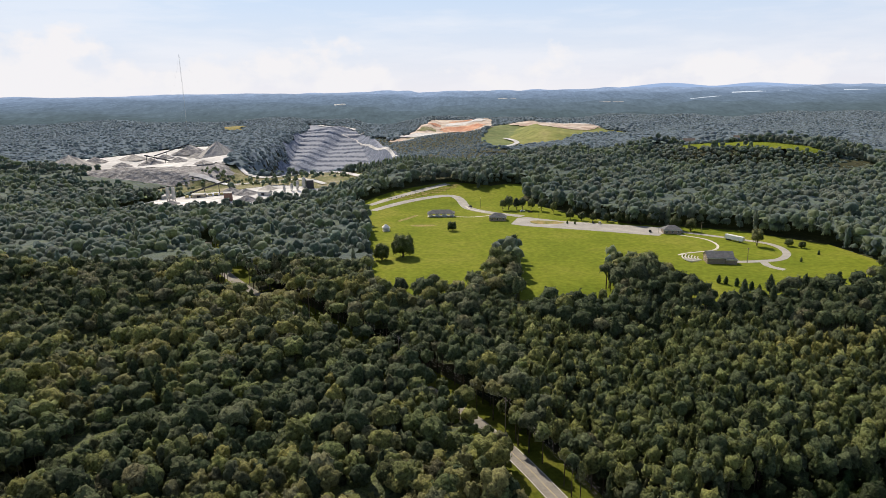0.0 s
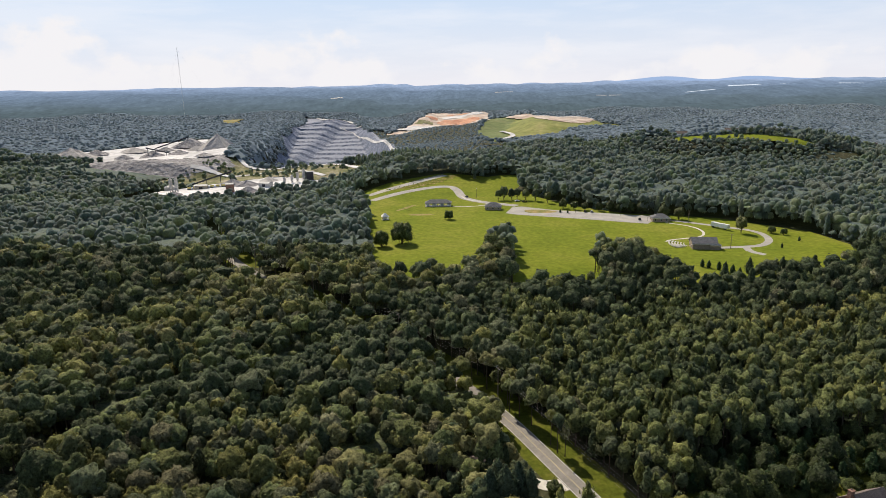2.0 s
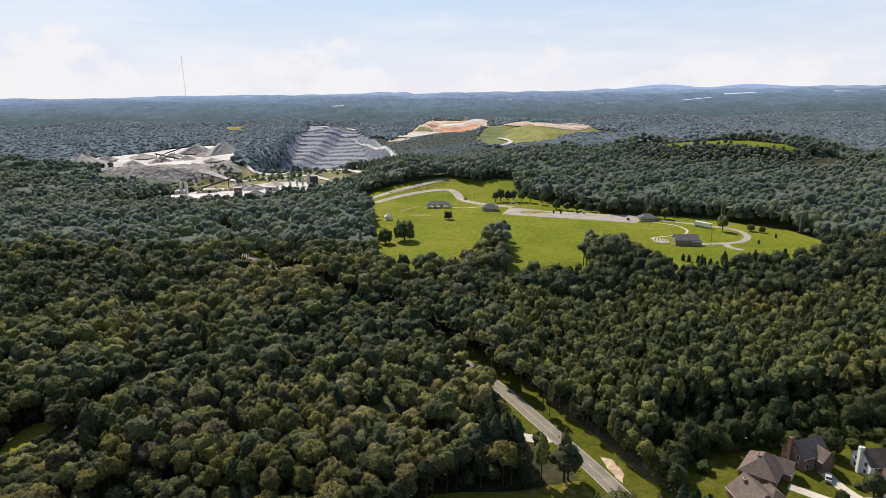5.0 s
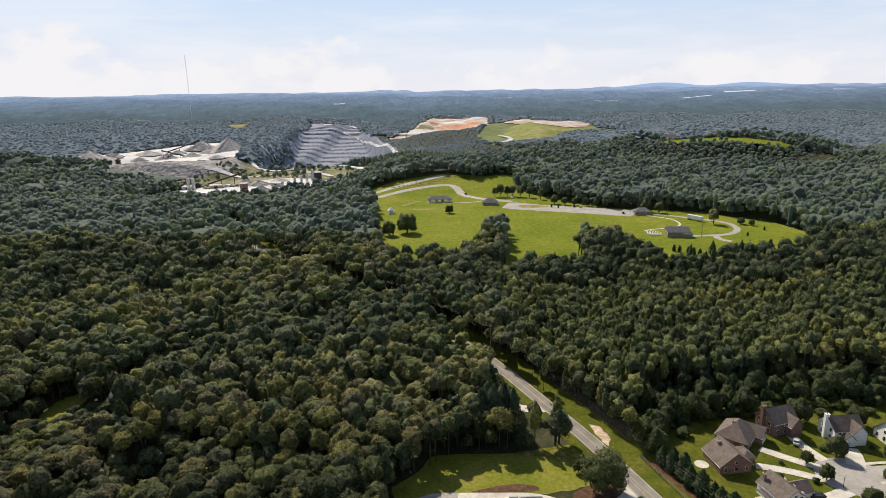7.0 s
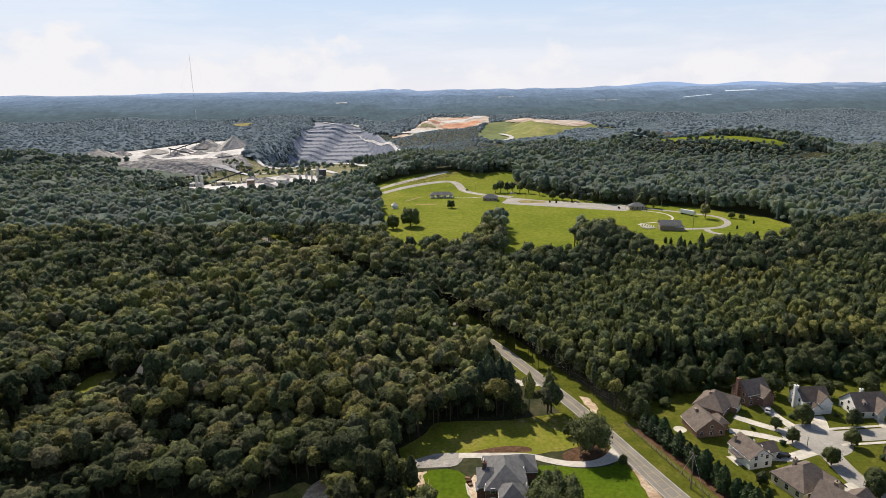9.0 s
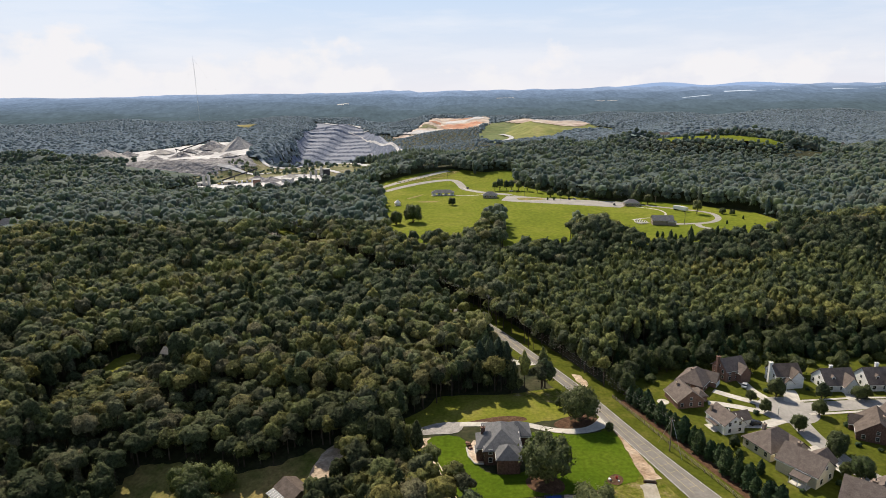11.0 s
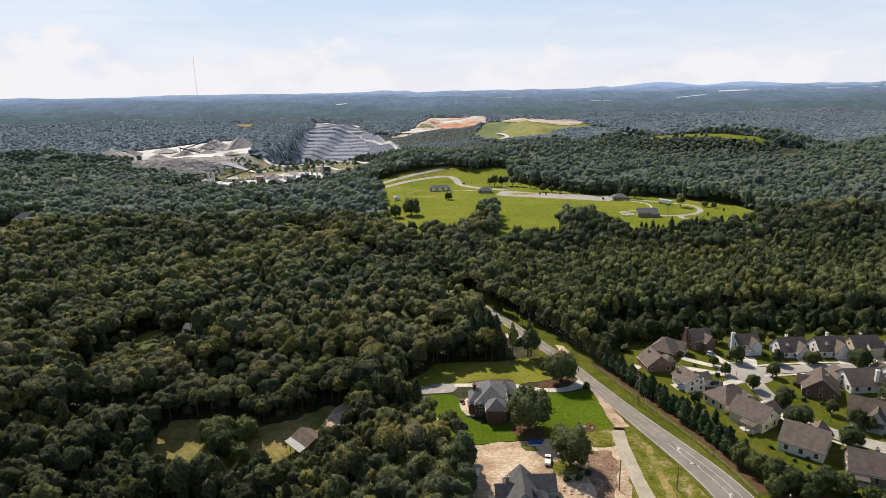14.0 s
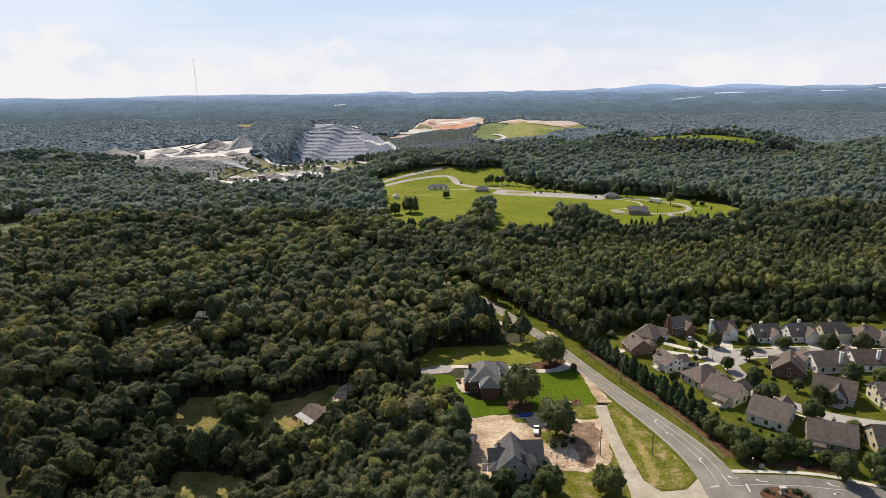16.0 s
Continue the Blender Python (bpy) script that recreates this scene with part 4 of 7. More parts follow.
k = wooded(x, y) & (near_line(ROAD_XY, x, y) > 16)
woods("woodland_rear", LOW_T, plant_rows(x[k], y[k], 8, 0, 3.6, 6.0), M["leaf_next"], rnd, "green woodland continuing south of the house lots")
woods("woodland_far", LOW_T, far_rows, M["leaf_far_hazed"], rnd, "distant unbroken green woodland")


def tree_meshes(name, tv, tf, r, hf, stem, material, seed):
    """Crown and trunk meshes of a single tree, its foot at z 0."""
    v = tv * np.array([r, r, r * hf]) + np.array([0, 0, stem])
    ob = quads_object("crown", v, tf, material, np.zeros(len(v)), True)
    crown = ob.data
    bpy.data.objects.remove(ob)
    rn = random.Random(seed)
    bm = bmesh.new()
    top = stem + r * hf * 0.8
    bmesh.ops.create_cone(bm, cap_ends=True, segments=7, radius1=0.065 * r + 0.06, radius2=0.03 * r, depth=top + 0.3, matrix=Matrix.Translation((0, 0, top / 2 - 0.15)))
    for i in range(5):
        a, tilt = rn.uniform(0, 6.28), rn.uniform(35, 60)
        m = Matrix.Translation((0, 0, stem + rn.uniform(-0.1, 0.35) * r)) @ Matrix.Rotation(a, 4, "Z") @ Matrix.Rotation(radians(tilt), 4, "Y") @ Matrix.Translation((0, 0, 0.4 * r))
        bmesh.ops.create_cone(bm, cap_ends=True, segments=5, radius1=0.03 * r, radius2=0.012 * r, depth=0.8 * r, matrix=m)
    trunk = bpy.data.meshes.new("trunk")
    bm.to_mesh(trunk)
    bm.free()
    trunk.materials.append(M["bark"])
    return crown, trunk


def tree(name, meshes, place, size, turn, label, group="", category="tree"):
    e = new(name)
    e.matrix_world = Matrix.Translation(place) @ Matrix.Rotation(turn, 4, "Z") @ Matrix.Diagonal((size, size, size, 1))
    for n, me in zip(("crown", "trunk"), meshes):
        new(n, me).parent = e
    return tagged(e, label, category, group)


FINE = [crown_broad(s + 80, 620, 0.062, 20 + 2 * s, 1.0, -0.7, 0.8) for s in range(5)] + [crown_pine(s + 90, 460, 0.10, 2.4, 11, 12) for s in range(2)]
SINGLE = [tree_meshes("tree", *FINE[i], 4.6, 1.5, 2.0, M["leaf"], i) for i in range(5)] + [tree_meshes("pine", *FINE[5 + i], 3.1, 1.6, 3.0, M["pine"], 9 + i) for i in range(2)]
for row in single_rows:
    kind = int(row[5]) if row[5] < 8 or row[6] < 0.1 else int(row[5]) % 5
    s = SINGLE[kind % 5] if kind < 8 else SINGLE[5 + kind % 2]
    size = row[3] / 4.2 if kind < 8 else row[3] / 3.1
    size = 0.5 * size + 0.36
    if -112 < row[0] < -35 and row[1] < 96:
        size *= 0.70
    if -28 < row[0] < 22 and 88 < row[1] < 126:
        size *= 0.72
    elif 20 < row[0] < 45 and 90 < row[1] < 130:
        size *= 0.66
    tree("woodland_tree" if kind < 8 else "woodland_pine", s, (row[0], row[1], float(ground(row[0], row[1]))), size, random.uniform(0, 6.28),
         "broadleaf tree with a rounded dense green crown at the woodland's edge" if kind < 8 else "tall dark green pine standing among broadleaf trees", "trees of the near woodland")


# ---- ground details near the houses ----
M["soil"] = surface("turned_soil", [(0.12, 0.075, 0.05), (0.20, 0.135, 0.095), (0.30, 0.22, 0.16)], 4, fine=0.4, fine_scale=1.8, bump=0.4, bump_scale=1.0)
sheet("mown_meadow", ragged([(-18.5, 90), (-12, 96), (-7.6, 105), (1.8, 106), (15.8, 106), (26, 104), (36, 98), (40, 91), (33, 87.9), (22.8, 85.8), (4.1, 86.7), (-7, 86.4), (-17, 81.8)], 2, 0.3), 0.07, M["meadow"], "sunlit yellow-green mown meadow behind the new house", "lawn")
LAWN = rounded([(-11, 78), (-1, 79), (3, 74), (5, 62), (9, 57), (18, 57), (21, 62), (22, 80), (30, 80), (36, 78), (43, 79), (50.5, 81.5), (51.4, 66), (52.5, 54), (42.4, 51.0), (30.6, 47.5), (20.8, 47.0), (0.5, 43.5), (-4.5, 55), (-8.7, 68.9)], 1)
sheet("new_lawn", LAWN, 0.09, M["lawn"], "fresh dark green turf lawn round the new brick house", "lawn")
sheet("dirt_west", ragged([(-13, 77), (-9.5, 78), (-7.5, 67), (-3, 54), (0.5, 43.5), (-2, 43), (-6, 56), (-11, 68)], 2, 0.5), 0.08, M["dirt"], "strip of bare pale dirt beside the lawn")
sheet("dirt_lot", ragged([(6.0, 44), (14, 46), (21, 46.6), (30, 47), (41, 50.5), (43, 48), (40, 46), (44, 42.5), (50, 43), (50.3, 38), (49.6, 25), (48.6, 17.5), (40, 12), (31, 13.5), (27, 20), (20, 8), (8, 9), (5.5, 16), (5, 36)], 2.5, 0.7), 0.06, M["dirt"], "churned bare sandy dirt of a building lot")
sheet("dirt_roadside", ragged([(50.6, 80.5), (52.4, 76), (54.6, 68.5), (56.6, 60), (57.6, 54.5), (53, 53.5), (52, 62), (51.4, 72)], 2, 0.3), 0.12, M["dirt"], "bare sandy strip along the road's edge")
sheet("dirt_roadside", ragged([(44.5, 122.5), (47.4, 121.4), (48.6, 117), (49.2, 113), (47.4, 109.6), (46.4, 112), (45.2, 117)], 1.5, 0.35), 0.18, M["dirt"], "bare sandy patch beside the country road")
sheet("turned_soil", ragged([(35, 40.5), (40, 41), (48, 41), (48.6, 33), (46, 23), (41, 14), (38, 15), (39, 24), (36.5, 28), (34, 34)], 2, 0.8), 0.10, M["soil"], "dark turned soil of the building lot")
sheet("lot_grass", ragged([(43, 47), (50.6, 50.2), (50.4, 43.8), (44, 42.8)], 1.5, 0.3), 0.13, M["verge"], "patch of green weeds on the dirt lot", "lawn")
sheet("lot_grass", ragged([(21, 44), (25.5, 44.5), (26, 41), (22, 40.5)], 1.2, 0.4), 0.13, M["verge"], "patch of green weeds on the dirt lot", "lawn")
sheet("lot_grass", ragged([(29, 35), (35, 36), (37, 30), (32, 27), (28.5, 29)], 1.2, 0.5), 0.13, M["verge"], "patch of green weeds under the oak", "lawn")
sheet("mulch_ring", rounded([(31, 85), (35, 88.5), (41, 91.5), (46.5, 91.5), (47.2, 87), (44, 83.6), (38, 81.2), (33, 81.8)], 2), 0.12, M["mulch"], "round brown mulch bed under the driveway tree", "bed")
sheet("mulch_bed", rounded([(2, 86.6), (8, 88.6), (14, 90.6), (22.5, 90.2), (23.5, 87), (14, 86.8)], 2), 0.12, M["mulch"], "brown mulch bed beside the driveway", "bed")
sheet("mulch_tree", rounded([(18, 55), (24, 57), (30, 54), (29, 47.5), (20, 48.5)], 2), 0.12, M["mulch"], "dark mulch under the large lawn tree", "bed")
sheet("planting_bed", rounded([(41.3, 52.6), (43, 56), (45.8, 57.2), (47.2, 54.4), (45, 51.2)], 2), 0.12, M["mulch"], "small brown planting bed in the lawn", "bed")
band("driveway_curve", bend([(0.2, 85.4, 2.8), (11, 85.3, 2.8), (21.9, 85.2, 2.8), (27.5, 82.3, 2.8), (34.5, 80.2, 2.9), (41.5, 80.6, 3.2), (46.6, 83.6, 4.2), (50.0, 87.4, 6.0), (52.6, 89.2, 8.0)], 2), None, 0.135, M["concrete"], "pale curved concrete driveway", "driveway")
sheet("gravel_drive", rounded([(-22, 79), (-12, 84.5), (-6, 87), (1.5, 87), (1.5, 83), (-1, 79.5), (-8, 79.6), (-16, 79.2)], 1), 0.11, M["gravel"], "grey gravel turning area of the driveway", "driveway")
sheet("far_drive", rounded([(20, 140), (23, 136), (28, 135.5), (33.0, 138.5), (35.2, 134), (31, 130.5), (23, 131), (19, 136)], 2), 0.12, M["concrete"], "pale gravel drive beside the road", "driveway")

# ---- lane, junction and markings ----
sheet("side_lane", [(50.6, 51.5), (55.4, 53.5), (54.5, 44), (54.2, 26), (55, 8), (58.4, 2.7), (65.6, 3.6), (70.6, 8.6), (72.5, 8.6), (72.5, -14), (48, -14), (49.8, 5), (50.2, 22), (49.9, 38)], 0.11, M["lane"], "pale narrow asphalt lane beside the road", "road")
sheet("grass_island", ragged(rounded([(56.4, 55.5), (60.2, 45), (65.7, 30.3), (68.8, 18), (70.2, 9.6), (66, 4.0), (58.3, 3.1), (55.2, 7.6), (54.5, 25.3), (54.8, 43.3)], 1), 2, 0.15), 0.17, M["verge"], "grass island with sandy patches between road and lane", "verge")
sheet("sandy_strip", ragged([(59.2, 46), (60.8, 42.5), (60.2, 33), (60.0, 24), (60.6, 15), (59.4, 7), (57.4, 6.6), (57.6, 17), (58.4, 27), (58.6, 36)], 1.2, 0.55, 4), 0.185, M["drygrass"], "worn sandy strip on the grass island", "verge")
sheet("entrance_road", [(79, 10.6), (84, 10.6), (100, 9.4), (112, 6.4), (135, -4), (170, -22), (160, -36), (124, -16), (104, -9), (84, -10), (79, -14)], 0.12, M["asphalt_dark"], "dark grey asphalt entrance street of the estate", "road")
band("sidewalk", bend([(81.8, 12.0), (92, 11.6), (101, 10.9), (108, 9.4), (116, 5.6), (135, -2), (160, -13)], 1), 1.5, 0.2, M["concrete"], "pale concrete sidewalk along the entrance street", "sidewalk")


def stripe(line, width, material, label, off=0.175):
    return band("road_marking", line, width, off, material, label, "marking")


le, ri = sides(road_line, None)
n0 = next(i for i, p in enumerate(road_line) if p[1] < 190)
for edge, sgn in ((le, 1), (ri, -1)):
    pts = [(e[0] + (c[0] - e[0]) * 0.09, e[1] + (c[1] - e[1]) * 0.09) for e, c in zip(edge, road_line)][n0:]
    stripe([p for p in pts if p[1] > 14], 0.16, M["marking"], "white edge line painted on the road")
mid = [p for p in road_line if 95 < p[1] < 190]
for s in (-0.16, 0.16):
    stripe([(p[0] + s, p[1]) for p in mid], 0.12, M["marking_yellow"], "double yellow centre line of the road")
# hatched yellow median that widens into the turning lane
hatch = [p for p in road_line if 44 < p[1] <= 97]
for i, s in ((0, -1), (1, 1)):
    stripe([(p[0] + s * (0.25 + 1.15 * min(1, (97 - p[1]) / 28)), p[1] + s * 0.4 * min(1, (97 - p[1]) / 28)) for p in hatch], 0.14, M["marking_yellow"], "pale line of the painted median")
for i in range(12):
    yy = 90 - i * 3.6
    cx = np.interp(-yy, [-p[1] for p in road_line], [p[0] for p in road_line])
    w = 0.25 + 1.15 * min(1, (97 - yy) / 28)
    stripe([(cx - w, yy - 0.4 * w), (cx + w, yy + 0.55 * w)], 0.15, M["marking_yellow"], "pale bar of the hatched median")
turn_l = bend([(66.6, 44), (70.4, 34), (74.4, 22), (75.6, 12), (75.4, 5)], 1)
turn_r = bend([(68.6, 44.6), (73.2, 33), (77.2, 21), (78.4, 11.5)], 1)
stripe(turn_l, 0.16, M["marking"], "white lane line of the turning lane")
stripe(turn_r, 0.16, M["marking"], "white lane line of the turning lane")
stripe([(72.7, 4.6), (75.2, 5.1)], 0.5, M["marking"], "white stop line at the junction")
stripe([(78.2, 10.7), (78.6, 5.0)], 0.3, M["marking"], "white line beside the junction")
stripe([(78.3, 5.0), (87, 5.6), (99, 4.6), (110, 2.4)], 0.18, M["marking"], "white lane line of the entrance street")
stripe([(83.2, 6.0), (82.6, 2.2)], 0.5, M["marking"], "white stop line of the entrance street")


def arrow(x, y, turn, curl=1):
    """A painted turn arrow."""
    bm = bmesh.new()
    out = [(-0.12, -1.4), (0.12, -1.4), (0.14, 0.2), (0.75 * curl, 0.75), (0.95 * curl, 0.45), (1.4 * curl, 1.25), (0.5 * curl, 1.55), (0.65 * curl, 1.15), (-0.12, 0.45)]
    f = bm.faces.new([bm.verts.new((px, py, 0)) for px, py in out])
    bmesh.ops.triangulate(bm, faces=[f])
    me = bpy.data.meshes.new("arrow_marking")
    bm.to_mesh(me)
    bm.free()
    me.materials.append(M["marking"])
    ob = new("arrow_marking", me)
    ob.matrix_world = Matrix.Translation((x, y, 0.18)) @ Matrix.Rotation(radians(turn), 4, "Z")
    return tagged(ob, "white curved turn arrow painted on asphalt", "marking", kind="structure")


for a in ((68.6, 40.0, 20, 1), (71.3, 32.5, 20, -1), (74.6, 17.5, 8, 1), (81, 8.6, 95, 1), (88.4, 6.9, 95, 1), (88.3, 3.6, 95, -1), (107, 4.6, 75, 1), (106.3, 1.6, 75, -1)):
    arrow(*a)

# ---- materials of buildings and vehicles ----
M["shingle"] = surface("brown_shingles", [(0.112, 0.092, 0.084), (0.142, 0.118, 0.107), (0.172, 0.145, 0.130)], 1.6, fine=0.16, fine_scale=3.0, rough=0.9)
M["shingle_dark"] = surface("dark_brown_shingles", [(0.085, 0.068, 0.060), (0.11, 0.09, 0.08), (0.14, 0.115, 0.10)], 1.6, fine=0.16, fine_scale=3.0, rough=0.9)
M["shingle_grey"] = surface("slate_grey_shingles", [(0.105, 0.108, 0.118), (0.14, 0.143, 0.152), (0.17, 0.172, 0.18)], 1.6, fine=0.16, fine_scale=3.0, rough=0.9)
M["brick"] = surface("red_brown_brick", [(0.16, 0.094, 0.074), (0.21, 0.126, 0.098), (0.26, 0.168, 0.132)], 0.5, fine=0.18, fine_scale=6)
M["brick_dark"] = surface("dark_brown_brick", [(0.085, 0.05, 0.04), (0.13, 0.075, 0.06), (0.17, 0.11, 0.085)], 0.5, fine=0.2, fine_scale=6)
M["white"] = surface("white_siding", [(0.66, 0.66, 0.65), (0.76, 0.76, 0.75), (0.80, 0.80, 0.79)], 2.0, rough=0.6, stretch=(1, 1, 6))
M["cream"] = surface("cream_siding", [(0.55, 0.49, 0.36), (0.62, 0.56, 0.42), (0.66, 0.60, 0.46)], 2.0, rough=0.6, stretch=(1, 1, 6))
M["beige"] = surface("beige_siding", [(0.44, 0.37, 0.27), (0.50, 0.43, 0.32), (0.55, 0.48, 0.36)], 2.0, rough=0.6, stretch=(1, 1, 6))
M["grey_siding"] = surface("grey_siding", [(0.34, 0.36, 0.36), (0.40, 0.42, 0.42), (0.45, 0.47, 0.46)], 2.0, rough=0.6, stretch=(1, 1, 6))
M["tan_brick"] = surface("tan_grey_brick", [(0.24, 0.19, 0.15), (0.30, 0.24, 0.19), (0.35, 0.29, 0.23)], 0.5, fine=0.18, fine_scale=6)
M["trim"] = surface("white_trim", [(0.70, 0.70, 0.68), (0.78, 0.78, 0.76)], 1.0, rough=0.5)
M["glass"] = surface("window_glass", [(0.02, 0.024, 0.03), (0.035, 0.04, 0.05)], 2.0, rough=0.08, spec=0.8)
M["metal"] = surface("grey_metal", [(0.35, 0.36, 0.37), (0.45, 0.46, 0.47)], 1.0, rough=0.4, metal=0.7)
M["tin"] = surface("pale_tin_roof", [(0.26, 0.27, 0.28), (0.34, 0.35, 0.36), (0.42, 0.42, 0.43)], 1.5, rough=0.6, stretch=(3, 1, 1))
M["wood"] = surface("weathered_wood", [(0.14, 0.11, 0.085), (0.21, 0.17, 0.13), (0.27, 0.225, 0.18)], 0.6, stretch=(1, 1, 0.2))
M["rawwood"] = surface("new_lumber", [(0.48, 0.36, 0.20), (0.58, 0.45, 0.27)], 0.8)
M["rubber"] = surface("black_rubber", [(0.015, 0.015, 0.016), (0.03, 0.03, 0.03)], 0.4)
M["darkmetal"] = surface("dark_metal", [(0.04, 0.04, 0.045), (0.07, 0.07, 0.075)], 0.8, rough=0.45)
for nm, c in (("white", (0.78, 0.78, 0.78)), ("silver", (0.45, 0.46, 0.48)), ("black", (0.02, 0.02, 0.022)), ("blue", (0.03, 0.07, 0.30)), ("red", (0.35, 0.04, 0.03)), ("yellow", (0.55, 0.45, 0.14))):
    M["paint_" + nm] = surface("paint_" + nm, [tuple(v * 0.92 for v in c), c], 1.2, rough=0.25, spec=0.5)


# ---- building blocks ----
def prism(bm, outline, x0, x1, m):
    """A solid: the outline (y, z) drawn out along x from x0 to x1, moved by m."""
    a = [bm.verts.new(m @ Vector((x0, y, z))) for y, z in outline]
    b = [bm.verts.new(m @ Vector((x1, y, z))) for y, z in outline]
    n = len(outline)
    bm.faces.new(a[::-1])
    bm.faces.new(b)
    for i in range(n):
        bm.faces.new((a[i], a[(i + 1) % n], b[(i + 1) % n], b[i]))


def box(bm, x, y, z, sx, sy, sz, m=Matrix.Identity(4)):
    """A box from its base centre and sizes."""
    bmesh.ops.create_cube(bm, size=1, matrix=m @ Matrix.Translation((x, y, z + sz / 2)) @ Matrix.Diagonal((sx, sy, sz, 1)))


def tube(bm, p, q, r, seg=6, r2=None):
    p, q = Vector(p), Vector(q)
    d = q - p
    m = Matrix.Translation((p + q) / 2) @ d.to_track_quat("Z", "Y").to_matrix().to_4x4()
    bmesh.ops.create_cone(bm, cap_ends=True, segments=seg, radius1=r, radius2=r if r2 is None else r2, depth=d.length, matrix=m)


def gable_roof(bm, L, W, hw, hr, m, over=0.45, thick=0.2):
    s = (hr - hw) / (W / 2)
    e, lift = W / 2 + over, 0.06
    prism(bm, [(-e, hw - over * s + lift), (0, hr + lift), (e, hw - over * s + lift), (e, hw - over * s + lift + thick), (0, hr + lift + thick * 1.2), (-e, hw - over * s + lift + thick)], -L / 2 - over, L / 2 + over, m)


def hip_roof(bm, L, W, hw, hr, m, over=0.45):
    a, b, r = L / 2 + over, W / 2 + over, max(0.3, (L - W) / 2)
    z0, z1, z2 = hw - 0.12, hw + 0.08, hr + 0.1
    lo = [bm.verts.new(m @ Vector(p)) for p in ((-a, -b, z0), (a, -b, z0), (a, b, z0), (-a, b, z0))]
    up = [bm.verts.new(m @ Vector(p)) for p in ((-a, -b, z1), (a, -b, z1), (a, b, z1), (-a, b, z1))]
    k, j = bm.verts.new(m @ Vector((-r, 0, z2))), bm.verts.new(m @ Vector((r, 0, z2)))
    bm.faces.new(lo[::-1])
    for i in range(4):
        bm.faces.new((lo[i], lo[(i + 1) % 4], up[(i + 1) % 4], up[i]))
    bm.faces.new((up[0], up[1], j, k))
    bm.faces.new((up[1], up[2], j))
    bm.faces.new((up[2], up[3], k, j))
    bm.faces.new((up[3], up[0], k))


def window(parent, x, y, z, face, w=1.1, h=1.5):
    """A window: white frame and dark pane. face: degrees the wall looks, 0 along +x."""
    m = Matrix.Translation((x, y, z)) @ Matrix.Rotation(radians(face), 4, "Z")
    bm = bmesh.new()
    box(bm, 0.02, 0, 0, 0.10, w + 0.14, h + 0.16, m)
    fr = part("window", bm, M["trim"], parent, "white framed window")
    for zz in (0.1, 0.14 + h / 2 - 0.02):
        bm = bmesh.new()
        box(bm, 0.05, 0, zz, 0.08, w, h / 2 - 0.04, m)
        part("pane", bm, M["glass"], fr, "dark window pane")


